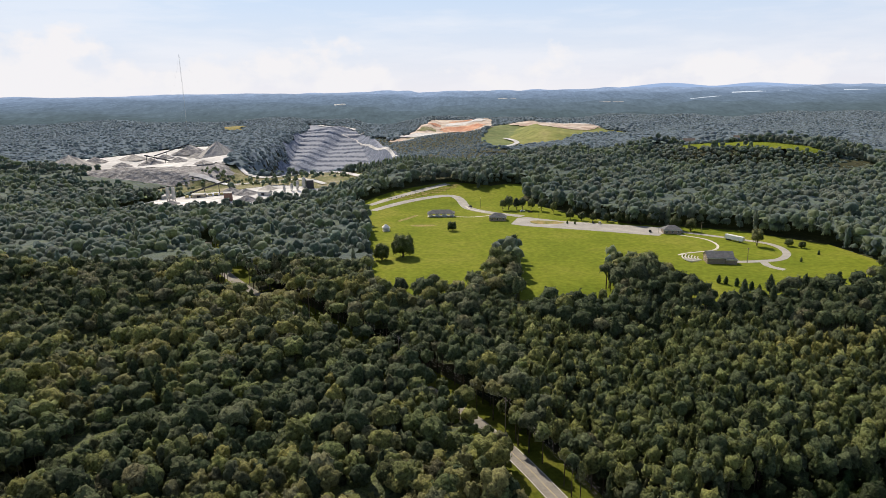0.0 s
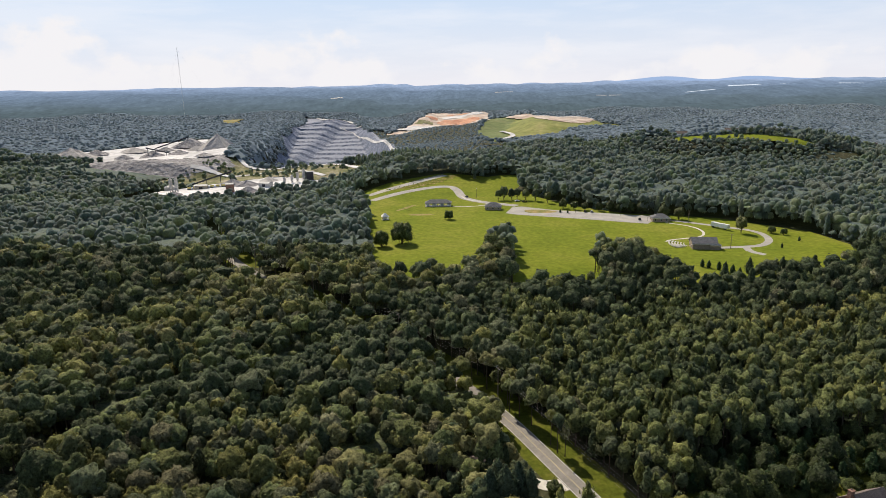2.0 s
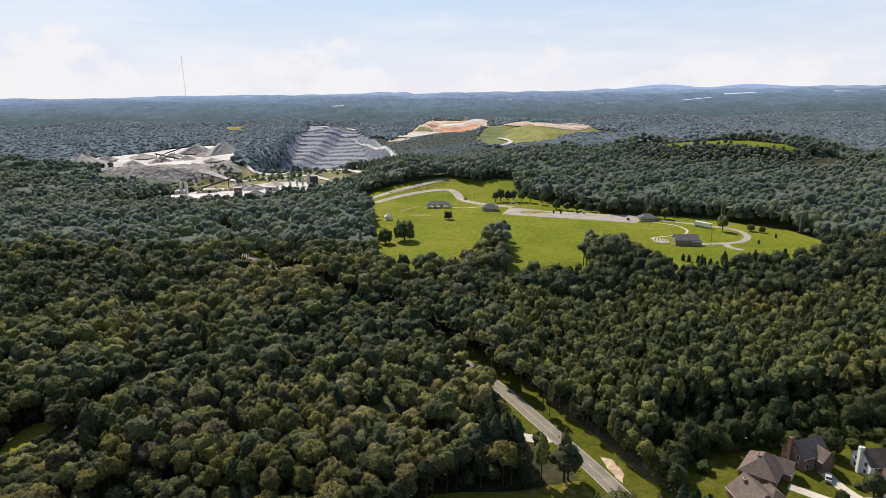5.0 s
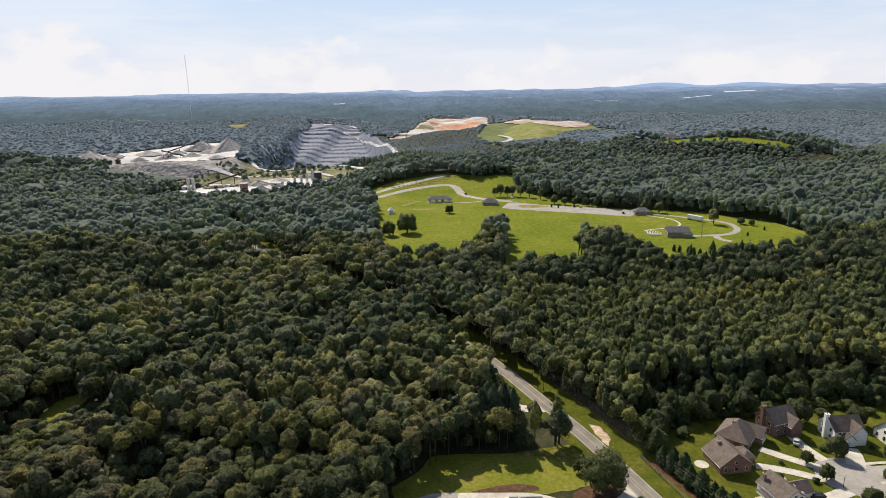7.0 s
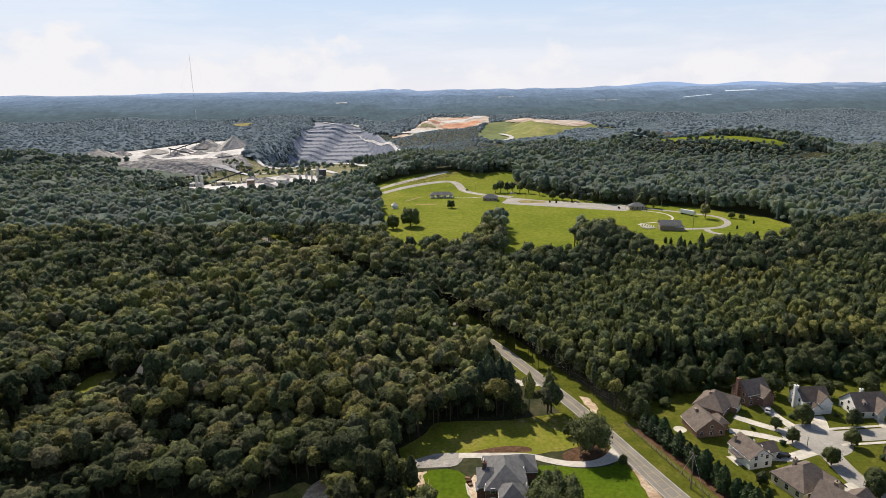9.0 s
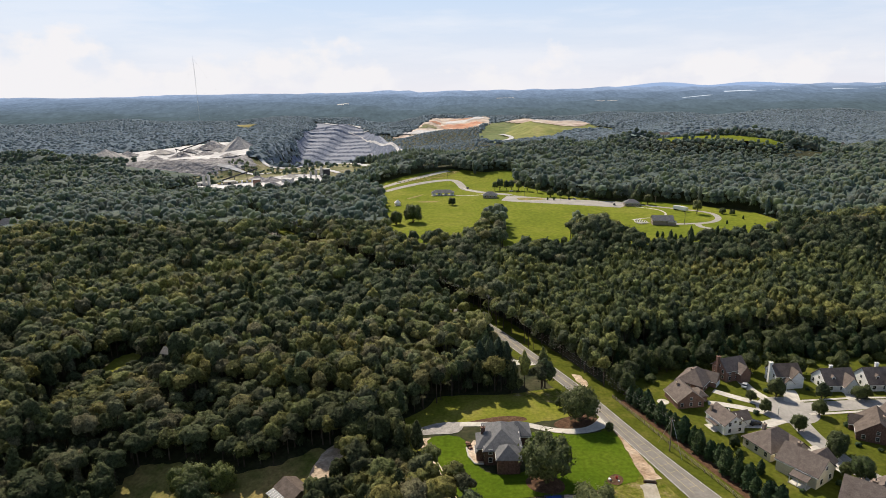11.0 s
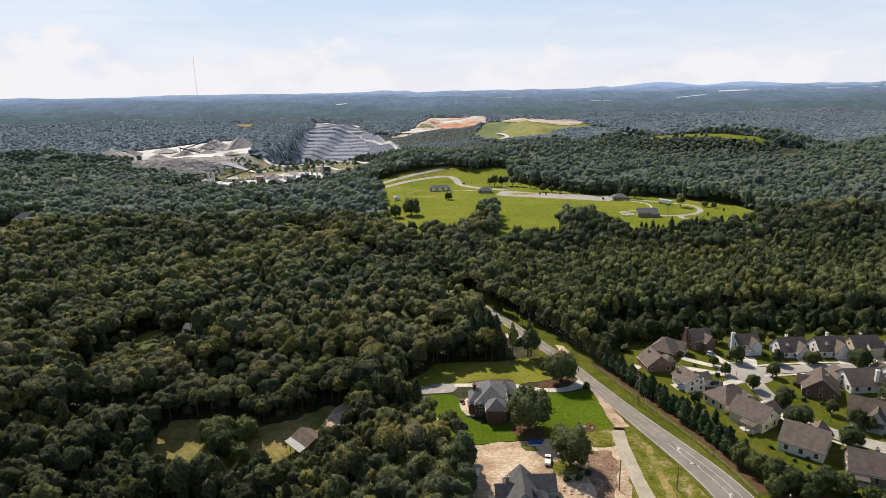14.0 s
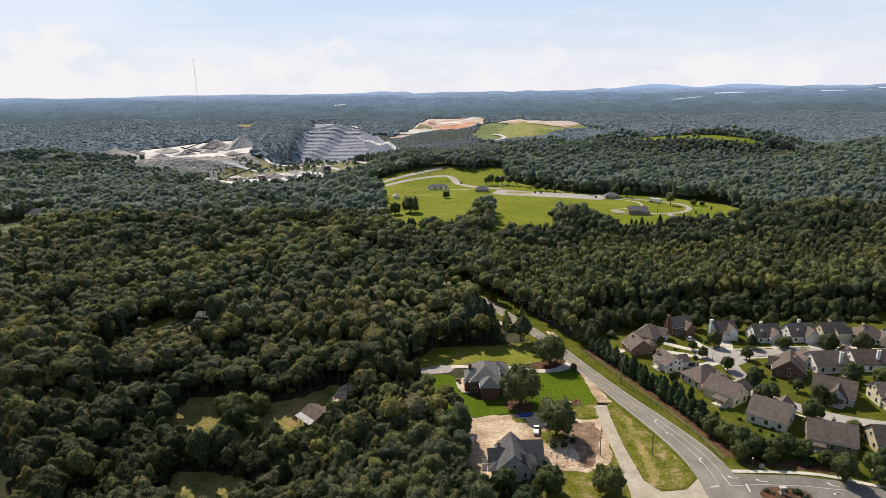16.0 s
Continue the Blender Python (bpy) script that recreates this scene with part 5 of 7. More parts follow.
def house(name, cx, cy, rot, blocks, wall, roof, label, chimneys=(), skip=(), garage=None, porch=None, group="houses of the estate", dormers=(), z=0.0, size=1.0):
    """A house. blocks: dx, dy, turn of the ridge, length, width, wall height, ridge height, 'gable' or 'hip'; the first is the main one."""
    e = new(name)
    e.matrix_world = pose(cx, cy, z, 0, 0, rot) @ Matrix.Diagonal((size, size, size, 1))
    bm = bmesh.new()
    for dx, dy, tr, L, W, hw, hr, style in blocks:
        m = Matrix.Translation((dx, dy, 0)) @ Matrix.Rotation(radians(tr), 4, "Z")
        if style == "gable":
            prism(bm, [(-W / 2, -0.2), (W / 2, -0.2), (W / 2, hw), (0, hr), (-W / 2, hw)], -L / 2, L / 2, m)
        else:
            box(bm, 0, 0, -0.2, L, W, hw + 0.2, m)
    body = part("wall", bm, wall, e)
    for dx, dy, tr, L, W, hw, hr, style in blocks:
        bm = bmesh.new()
        m = Matrix.Translation((dx, dy, 0)) @ Matrix.Rotation(radians(tr), 4, "Z")
        (gable_roof if style == "gable" else hip_roof)(bm, L, W, hw, hr, m)
        part("roof", bm, roof, e)
        for sg in (-1, 1):
            bm = bmesh.new()
            box(bm, 0, sg * (W / 2 + 0.47), hw - 0.32 - (0.15 if style == "gable" else 0), L + 0.8, 0.12, 0.2, m)
            part("gutter", bm, M["trim"], e, "white roof gutter")
    for dx, dy, top, w in chimneys:
        bm = bmesh.new()
        box(bm, dx, dy, -0.2, w, w * 0.8, top, Matrix.Identity(4))
        box(bm, dx, dy, top - 0.35, w + 0.25, w * 0.8 + 0.25, 0.18)
        ch = part("chimney", bm, wall if top > 8.5 else M["tan_brick"], e)
        bm = bmesh.new()
        tube(bm, (dx, dy, top - 0.2), (dx, dy, top + 0.35), 0.16, 8)
        part("flue", bm, M["darkmetal"], ch)
    for dx, dy, dz, face in dormers:
        m = Matrix.Translation((dx, dy, dz)) @ Matrix.Rotation(radians(face), 4, "Z")
        bm = bmesh.new()
        prism(bm, [(-0.75, 0), (0.75, 0), (0.75, 1.2), (0, 1.9), (-0.75, 1.2)], -2.4, 0, m)
        dm = part("dormer", bm, wall, e)
        bm = bmesh.new()
        prism(bm, [(-0.95, 1.05), (0, 1.95), (0.95, 1.05), (0.95, 1.2), (0, 2.12), (-0.95, 1.2)], -2.5, 0.2, m)
        part("dormer_roof", bm, roof, dm)
        bm = bmesh.new()
        box(bm, 0.02, 0, 0.25, 0.08, 0.8, 0.9, m)
        part("dormer_pane", bm, M["glass"], dm)
    dx, dy, tr, L, W, hw, hr, style = blocks[0]
    levels = [0.9] if hw < 4.2 else [0.9, 3.6]
    for side in (0, 90, 180, 270):
        if side in skip:
            continue
        along, out = (W, L / 2) if side in (0, 180) else (L, W / 2)
        for lz in levels:
            k = max(2, int(along / 3.4))
            for i in range(k):
                u = (i + 0.5) / k * along - along / 2
                p = Matrix.Rotation(radians(tr + side), 4, "Z") @ Vector((out + 0.02, u, 0))
                window(e, dx + p.x, dy + p.y, lz, tr + side)
        if side in (0, 180) and style == "gable" and hr - hw > 2.6:
            p = Matrix.Rotation(radians(tr + side), 4, "Z") @ Vector((out + 0.02, 0, 0))
            window(e, dx + p.x, dy + p.y, hw + 0.4, tr + side, 1.0, 1.1)
    if garage:
        gx_, gy_, face = garage
        m = Matrix.Translation((gx_, gy_, 0)) @ Matrix.Rotation(radians(face), 4, "Z")
        bm = bmesh.new()
        box(bm, 0.05, 0, 0, 0.1, 4.8, 2.2, m)
        for i in range(4):
            box(bm, 0.09, 0, 0.08 + i * 0.54, 0.08, 4.6, 0.44, m)
        part("garage_door", bm, M["trim"], e, "white panelled garage door")
    if porch:
        px_, py_, tr2, L2, W2, h2 = porch
        m = Matrix.Translation((px_, py_, 0)) @ Matrix.Rotation(radians(tr2), 4, "Z")
        bm = bmesh.new()
        prism(bm, [(-W2 / 2, h2 - 0.5), (W2 / 2, h2 + 0.3), (W2 / 2, h2 + 0.5), (-W2 / 2, h2 - 0.3)], -L2 / 2, L2 / 2, m)
        pr = part("porch_roof", bm, roof, e)
        for i in range(3):
            bm = bmesh.new()
            box(bm, (i - 1) * (L2 / 2 - 0.2), -W2 / 2 + 0.2, 0, 0.18, 0.18, h2 - 0.4, m)
            part("porch_post", bm, M["trim"], pr, "white porch post")
        bm = bmesh.new()
        box(bm, 0, 0, 0, L2, W2, 0.15, m)
        part("porch_slab", bm, M["concrete"], pr, "pale concrete porch slab")
    return tagged(e, label, "house", group)


R1, R2 = M["shingle"], M["shingle_dark"]
house("house", 80.0, 99.8, 98, [(0, 0, 0, 11.5, 11.5, 3.2, 7.6, "gable"), (1.5, -7.2, 0, 7.0, 4.0, 2.9, 4.6, "hip")], M["brick"], R1, "red-brown brick house with a brown shingle gable roof", [(3.0, 1.8, 7.8, 1.1)], skip=(90,), size=0.84)
house("house", 88.8, 113.2, 50, [(0, 0, 0, 14.5, 11.5, 3.2, 8.0, "hip"), (4.4, -5.0, 90, 7.0, 6.0, 3.0, 6.0, "gable")], M["brick"], R1, "brick house with a wide brown hipped roof", [(-1.5, 1.2, 8.2, 1.0)], garage=(4.4, -8.52, -90), size=0.84)
house("house", 104.0, 119.2, 18, [(0, 0, 0, 11.0, 9.2, 5.4, 9.4, "gable"), (2.6, -4.4, 90, 6.0, 5.2, 4.6, 7.6, "gable")], M["brick"], R1, "two-storey brick house with a tall brick chimney", [(-5.9, 0.8, 10.8, 1.5)], size=0.84)
house("house", 122.0, 114.4, 4, [(0, 0, 0, 11.5, 9.5, 5.2, 9.0, "gable"), (2.6, -4.6, 90, 5.0, 5.4, 5.2, 8.0, "gable"), (-1.6, -5.2, 90, 4.6, 4.6, 2.8, 4.8, "gable")], M["white"], R2, "white two-storey house with a dark roof and tall white chimney", [(-6.3, 0.0, 10.2, 1.5)], garage=(-1.6, -7.52, -90), size=0.82)
house("house", 138.6, 110.6, 3, [(0, 0, 0, 12.6, 10.6, 3.2, 8.0, "gable"), (3.2, -4.8, 90, 5.0, 6.0, 3.1, 6.8, "gable")], M["white"], R1, "white house with a brown roof, dormer and front gable", [(-1.0, 1.5, 9.0, 1.1)], dormers=[(-2.6, -3.7, 4.4, -90)], garage=(3.2, -7.32, -90), size=0.88)
house("house", 154.2, 110.8, 2, [(0, 0, 0, 12.6, 10.6, 3.2, 8.0, "gable"), (3.2, -4.8, 90, 5.0, 6.4, 3.1, 7.0, "gable")], M["white"], R1, "white house with a brown roof and a white chimney", [(0.0, 1.0, 9.8, 1.1)], dormers=[(-2.2, -3.7, 4.4, -90)], garage=(3.2, -7.32, -90), size=0.9)
house("house", 168.8, 111.4, 2, [(0, 0, 0, 12.0, 10.0, 3.4, 8.0, "gable"), (2.6, -4.4, 0, 6.5, 4.6, 4.8, 7.0, "gable")], M["cream"], R1, "cream house with a brown roof and a raised front bay", [(-0.6, 1.0, 9.0, 1.0)], size=0.9)
house("house", 182.4, 107.6, -4, [(0, 0, 0, 14.0, 11.5, 3.2, 7.6, "hip"), (4.8, -4.2, 90, 6.0, 5.4, 3.0, 6.0, "gable")], M["beige"], R1, "beige house with a wide hipped brown roof", [(-2.2, 0.6, 8.6, 1.0)], size=0.92)
house("house", 198.5, 106.5, 0, [(0, 0, 0, 12.5, 10.5, 3.2, 7.6, "gable")], M["white"], R1, "white house with a plain brown gable roof", [(0.0, 1.0, 8.6, 1.0)])
house("house", 87.2, 82.6, 104, [(0, 0, 0, 11.5, 9.0, 4.3, 7.6, "gable"), (1.0, -7.0, 90, 6.5, 6.0, 3.2, 5.4, "gable")], M["white"], R1, "white house with a brown roof and a low dark wing", [(4.6, 3.2, 8.0, 1.1)], porch=(0.5, 5.6, 0, 6.0, 2.6, 2.8), skip=(90,), size=0.82)
house("house", 96.2, 69.4, 22, [(0, 0, 0, 13.2, 10.2, 3.1, 7.2, "hip"), (3.4, -4.6, 90, 5.0, 5.6, 3.0, 5.4, "gable")], M["cream"], R1, "cream house with a brown hipped roof", [(-1.0, 2.8, 7.6, 1.0)], porch=(-1.5, -6.2, 0, 4.0, 2.2, 2.5))
house("house", 98.8, 56.4, -56, [(0, 0, 0, 11.5, 9.2, 4.0, 7.6, "gable"), (1.0, 6.4, 90, 6.0, 6.2, 3.0, 5.4, "gable")], M["cream"], R1, "cream house with a brown roof and covered back porch", [(-3.0, 2.0, 8.2, 1.0)], porch=(2.0, -6.0, 0, 5.0, 3.2, 3.0), skip=(270,))
house("house", 107.6, 41.2, -40, [(0, 0, 0, 12.0, 12.6, 3.2, 7.4, "gable"), (2.2, 6.6, 90, 5.0, 6.0, 3.0, 5.8, "gable")], M["white"], R1, "long white house with a broad brown gable roof", [(0.4, 1.8, 7.8, 1.3), (-2.4, 1.2, 7.3, 0.6)])
house("house", 118.6, 26.6, -24, [(0, 0, 0, 13.0, 11.0, 3.3, 7.4, "gable")], M["tan_brick"], R1, "tan brick house with a broad brown gable roof", [(0.6, 1.8, 7.9, 1.1)], porch=(-3.6, -6.6, 0, 3.6, 2.2, 2.5))
house("house", 137.8, 56.8, -36, [(0, 0, 0, 13.0, 11.0, 3.3, 7.4, "gable"), (1.4, -5.0, 90, 5.0, 5.6, 3.2, 6.4, "gable"), (-3.8, -4.6, 90, 3.6, 3.2, 3.0, 4.8, "gable")], M["grey_siding"], R2, "grey house with a dark brown roof and two front gables", [(2.2, 2.4, 7.8, 0.9)], porch=(1.4, -8.2, 0, 4.4, 1.8, 2.5))
house("house", 132.2, 76.8, 62, [(0, 0, 0, 13.0, 12.4, 3.0, 8.0, "gable"), (2.4, 5.4, 90, 5.0, 5.0, 2.8, 5.2, "gable")], M["brick_dark"], R2, "dark brick house with a steep dark brown roof", [(-0.6, -1.8, 8.4, 1.1)], size=0.9)
house("house", 148.6, 80.6, 2, [(0, 0, 0, 13.0, 10.6, 3.2, 7.2, "gable"), (-5.0, 4.0, 90, 7.0, 6.0, 3.0, 5.8, "gable")], M["white"], R1, "white house with a grey-brown gable roof and chimney", [(2.8, -4.4, 8.8, 1.1)])
house("house", 165.6, 81.6, -3, [(0, 0, 0, 14.0, 11.0, 3.2, 7.2, "gable"), (-4.6, 4.4, 90, 7.0, 6.0, 3.0, 5.8, "gable")], M["white"], R2, "white house with a broad dark brown roof", [(1.6, -3.6, 8.6, 1.1)])
house("house", 155.2, 52.4, -6, [(0, 0, 0, 12.0, 9.0, 4.4, 7.4, "gable"), (-2.8, -4.6, 90, 4.6, 5.0, 3.0, 5.4, "gable")], M["cream"], R1, "pale yellow two-storey house with a brown roof", [(2.0, 1.4, 8.0, 0.9)])
house("house", 135.4, 24.2, -8, [(0, 0, 0, 11.0, 10.0, 3.2, 7.2, "gable")], M["beige"], R2, "beige house with a dark brown gable roof", [(1.0, 1.4, 7.8, 0.9)])
house("house", 182.0, 80.0, 0, [(0, 0, 0, 13.0, 10.6, 3.2, 7.2, "gable")], M["white"], R1, "white house with a plain brown roof beside the street", [(1.0, 1.4, 7.8, 0.9)])
G1 = M["shingle_grey"]
M["slate"] = surface("dark_slate_shingles", [(0.066, 0.068, 0.076), (0.09, 0.092, 0.10), (0.115, 0.116, 0.122)], 1.6, fine=0.16, fine_scale=3.0, rough=0.85)
house("new_house", 12.9, 69.4, 0, [(0, 0.2, 90, 15.5, 11.0, 4.8, 8.8, "hip"), (1.4, -9.0, 90, 6.5, 6.6, 4.8, 7.8, "hip"), (-4.4, -1.6, 0, 6.0, 8.0, 4.6, 7.8, "hip"), (5.4, 7.0, 0, 8.0, 7.5, 3.2, 6.2, "hip"), (-6.2, -3.6, 90, 3.4, 3.2, 3.0, 4.4, "gable")], M["brick_dark"], G1, "new brick house with a complex slate-grey hipped roof", [(-5.6, -0.6, 8.9, 1.2)], group="new houses beside the road")
house("new_house", 18.2, 15.4, 0, [(0, 0, 90, 15.0, 11.0, 4.0, 9.2, "gable"), (-4.2, 0.6, 0, 8.5, 8.0, 3.6, 7.0, "gable"), (6.4, 4.8, 0, 9.0, 8.6, 4.2, 7.6, "gable"), (4.6, -1.6, 0, 6.0, 6.0, 3.8, 6.2, "hip"), (-5.6, -4.0, 0, 6.0, 5.0, 3.0, 4.6, "hip")], M["grey_siding"], M["slate"], "unfinished grey house with a steep slate-grey gable roof", [(-4.6, 3.4, 8.2, 1.1)], group="new houses beside the road", porch=(-9.6, -3.2, 90, 7.0, 2.6, 2.9), size=0.84)


# ---- streets and drives of the estate ----
sheet("cul_de_sac", [(113 + 10 * math.cos(a * math.pi / 14), 93 + 9.5 * math.sin(a * math.pi / 14)) for a in range(28)], 0.115, M["asphalt_new"], "round pale asphalt turning circle", "road")
STREET_A = bend([(114, 94), (126, 95), (140, 96.5), (155, 96.5), (170, 94.5), (200, 91), (240, 88)], 2)
STREET_B = bend([(113, 90), (112, 78), (112.6, 68), (115, 57), (121, 48), (130, 41), (143, 36), (165, 30), (200, 22)], 2)
band("street", STREET_A, 6.6, 0.12, M["asphalt_new"], "pale asphalt estate street with driveways")
band("street", STREET_B, 6.4, 0.125, M["asphalt_new"], "pale asphalt estate street curving between houses")
for ln, sh in ((STREET_A, 4.6), (STREET_A, -4.6), (STREET_B, 5.2)):
    band("sidewalk", [p for p in ln if p[0] > 118 or p[1] < 70], 1.2, 0.17, M["concrete"], "pale concrete sidewalk along the estate street", "sidewalk", shift=sh)
for line, w in (([(107.0, 114.5), (107.2, 108), (109.5, 101)], 3.4), ([(93.5, 107.5), (99, 102.5), (106, 97.5)], 3.2), ([(88, 98.6), (95, 96.5), (104.5, 91.5)], 3.2), ([(120.6, 107.5), (119.6, 103), (117, 98)], 5.0),
                ([(93.5, 83.5), (100, 83), (108, 86.5)], 4.0), ([(141.6, 104), (140, 99)], 5.2), ([(157.2, 104), (156, 99)], 5.2), ([(171.5, 107), (170.5, 97)], 5.0), ([(187.5, 101.5), (186.5, 94)], 5.0),
                ([(100.5, 66), (106, 67.5), (111, 69)], 4.2), ([(103, 60.5), (108, 61.2), (113.5, 61.5)], 4.2), ([(113, 47), (117, 50.5)], 4.4), ([(126.5, 31.5), (129.5, 38)], 4.4), ([(134, 61), (128.5, 50), (125.5, 46)], 2.0)):
    band("driveway", bend(line, 1), w, 0.15, M["concrete"], "pale concrete driveway of an estate house", "driveway")
sheet("patio", [(72.6 + 2.1 * math.cos(a * 0.45), 99.6 + 2.1 * math.sin(a * 0.45)) for a in range(14)], 0.12, M["concrete"], "round pale stone patio on the lawn", "patio")
band("bed_strip", bend([(58.5, 101), (64, 88.5), (69, 75), (74.2, 60), (79.6, 45), (83, 31), (85.6, 19)], 1), 3.6, 0.075, M["mulch"], "brown mulch strip under the hedge row", "bed")
band("bed_strip", bend([(86, 17.4), (97, 16.0), (112, 12.0)], 1), 4.4, 0.078, M["mulch"], "brown mulch strip behind the sidewalk", "bed")

# ---- planted trees, hedge and shrubs ----
BIG = [tree_meshes("oak", *crown_broad(s + 170, 1900, 0.055, 26, 1.0, -0.75, 0.82, 0.44, 4), 7.0, 1.15, 0.1, M["oak"], s) for s in range(3)]
OAK = [tree_meshes("oak", *crown_broad(s + 120, 1500, 0.050, 30, 1.0, -0.8, 0.78, 0.5, 4), 6.6, 1.15, -0.2, M["garden"], s) for s in range(3)]
STREET = [tree_meshes("street_tree", *crown_broad(s + 130, 330, 0.08, 16, 1.0, -0.85, 0.8), 2.7, 1.25, 0.15, M["garden"], s) for s in range(3)]
WILD = [tree_meshes("wild", *crown_broad(s + 145, 160, 0.10, 12, level=3), 1.0, 0.9, -0.25, M["wild"], s) for s in range(2)]
BUSH = [tree_meshes("bush", *crown_broad(s + 140, 120, 0.11, 10, level=2), 1.0, 0.85, -0.25, M["shrub"], s) for s in range(2)]
EVER = [tree_meshes("evergreen", *crown_pine(s + 150, 330, 0.11, 1.9, 11, 11), 2.1, 1.45, 0.1, M["shrub"], s) for s in range(3)]


def plant(kinds, spots, name, label, group, category="tree"):
    """Puts trees at x, y, size from a set of shared meshes."""
    for i, (x, y, s) in enumerate(spots):
        tree(name, kinds[i % len(kinds)], (x, y, float(ground(x, y))), s, i * 2.4 + x, label, group, category)


plant(BIG, [(34.2, 32.6, 0.98), (25.2, 54.0, 1.12), (40.6, 87.0, 1.0)], "oak_tree", "large spreading dark green tree standing on the lot", "large lot trees")
plant(OAK, [(14.8, 3.4, 0.60), (27.2, 2.8, 0.72), (43.0, 1.2, 0.80), (8.0, 2.0, 0.55), (20.0, -6.0, 0.7)], "lot_tree", "rounded green tree at the lot's edge", "trees at the lot's edge")
plant(OAK, [(-79.0, 57.5, 0.95), (-72.0, 60.5, 0.75), (-84.0, 61.0, 0.7)], "glade_tree", "broad dark green tree standing in the glade", "trees of the glade")
plant(STREET, [(26.3, 127.0, 1.05), (35.5, 96.0, 0.7), (48.8, 80.2, 0.6)], "young_tree", "thin young tree with a sparse crown beside the drive", "young trees by the drives")
plant(SINGLE[:3], [(32.4, 111.4, 0.9), (20.4, 115.6, 0.7), (-2.0, 111.0, 0.9), (-6.5, 110.0, 0.95)], "field_tree", "tall dark green tree at the meadow's edge", "trees at the meadow's edge")
plant(SINGLE[5:], [(12.0, 116.0, 1.25), (15.4, 118.0, 1.2), (8.2, 116.4, 1.15), (18.4, 117.4, 1.1), (4.4, 114.4, 0.95), (10.4, 119.6, 1.2)], "field_pine", "tall pine with a bare lower stem at the meadow's edge", "pines at the meadow's edge")
plant(STREET, [(103.4, 99.4, 0.8), (104.6, 91.6, 0.85), (113.9, 102.6, 1.25), (109.6, 79.4, 1.1), (121.7, 89.4, 1.0), (109.8, 54.8, 0.85), (114.6, 67.0, 1.35), (112.4, 64.0, 1.2), (128.9, 100.8, 1.1), (140.8, 99.6, 1.0), (144.5, 101.0, 0.85),
               (159.1, 100.8, 1.0), (157.4, 94.0, 1.7), (171.5, 94.5, 1.5), (175.5, 98.0, 1.2), (130.5, 52.7, 1.25), (111.1, 7.1, 1.45), (133.0, 50.2, 0.9), (127.0, 61.0, 0.9), (84.8, 70.0, 0.75), (148.5, 66.0, 1.2), (145.0, 62.5, 1.0)], "street_tree", "small rounded green street tree on a mown lawn", "street trees of the estate")
plant(OAK, [(113.4, 53.6, 0.62), (121.6, 41.6, 0.60), (153.0, 70.0, 0.6), (160.5, 64.5, 0.62), (127.5, 14.0, 0.5), (133.5, 9.5, 0.55), (141.0, 12.0, 0.6), (128.6, 30.5, 0.46), (147.5, 29.0, 0.5), (120.5, 5.0, 0.48)], "garden_tree", "full round garden tree between estate houses", "garden trees of the estate")
plant(BUSH, [(101.0, 90.6, 1.3), (112.2, 106.4, 1.4), (126.7, 82.2, 1.5), (130.0, 85.0, 1.6), (110.3, 14.9, 1.2), (108.0, 16.5, 1.5), (105.0, 15.0, 1.6), (103.0, 31.0, 0.9), (100.5, 34.0, 0.8), (105.2, 35.0, 0.8), (97.2, 41.0, 0.9), (94.0, 48.0, 1.0), (117.0, 19.0, 1.0), (113.5, 20.5, 0.9), (120.5, 19.0, 1.0),
             (123.0, 70.5, 1.2), (120.8, 73.0, 1.1), (128.0, 67.5, 1.0), (137.5, 67.0, 1.2), (141.0, 70.2, 1.3), (104.5, 47.0, 1.2), (106.0, 51.0, 1.4), (100.5, 80.2, 0.9), (98.2, 78.0, 0.9), (92.5, 93.0, 1.1), (96.0, 99.5, 0.9), (116.5, 105.5, 0.9), (127.5, 107.2, 1.0), (133.5, 103.8, 1.1), (147.5, 103.8, 1.1), (162.5, 104.5, 1.1), (176.5, 101.0, 1.2), (125.4, 26.0, 1.1), (127.0, 22.5, 1.2), (38.5, 28.5, 1.3), (35.5, 26.0, 1.5), (32.0, 25.5, 1.2), (36.8, 30.5, 1.1),
             (92.2, 2.6, 0.9), (94.5, 1.6, 0.8), (96.0, 1.2, 0.7), (88.4, 1.4, 0.6)], "bush", "dark green rounded garden bush", "garden bushes", "bush")
hedge = []
for i in range(18):
    t = i / 17
    yy = 99 - t * 60
    hedge.append((0.6 + float(np.interp(-yy, [-99, -88, -75, -60, -45, -39], [60.2, 64.6, 69.4, 75.0, 80.0, 81.6])) + (i % 3) * 0.5, yy, 1.15 + 0.45 * ((i * 7) % 5) / 5))
plant(EVER, hedge + [(66.5, 92, 0.8), (72.5, 78, 0.85), (77.8, 68.5, 0.6), (79.0, 67.8, 0.55), (83.0, 62.5, 0.8), (86.5, 56.5, 0.8), (84.5, 45.5, 0.9), (88.5, 39.5, 0.75)], "evergreen_tree", "dense dark conical evergreen of the hedge row", "evergreens of the hedge row")
plant(OAK, [(83.0, 38.0, 0.50), (84.2, 33.0, 0.56), (86.5, 28.2, 0.58), (89.2, 24.0, 0.64), (92.5, 20.4, 0.60), (97.0, 19.0, 0.56), (101.5, 20.4, 0.60), (105.5, 18.6, 0.54), (87.0, 18.2, 0.50), (94.5, 16.0, 0.42), (111.0, 15.0, 0.4), (115.5, 12.5, 0.42), (122.0, 11.5, 0.5), (82.0, 43.0, 0.42)], "hedge_tree", "bushy dark green tree of the estate's hedge row", "broad trees of the hedge row")
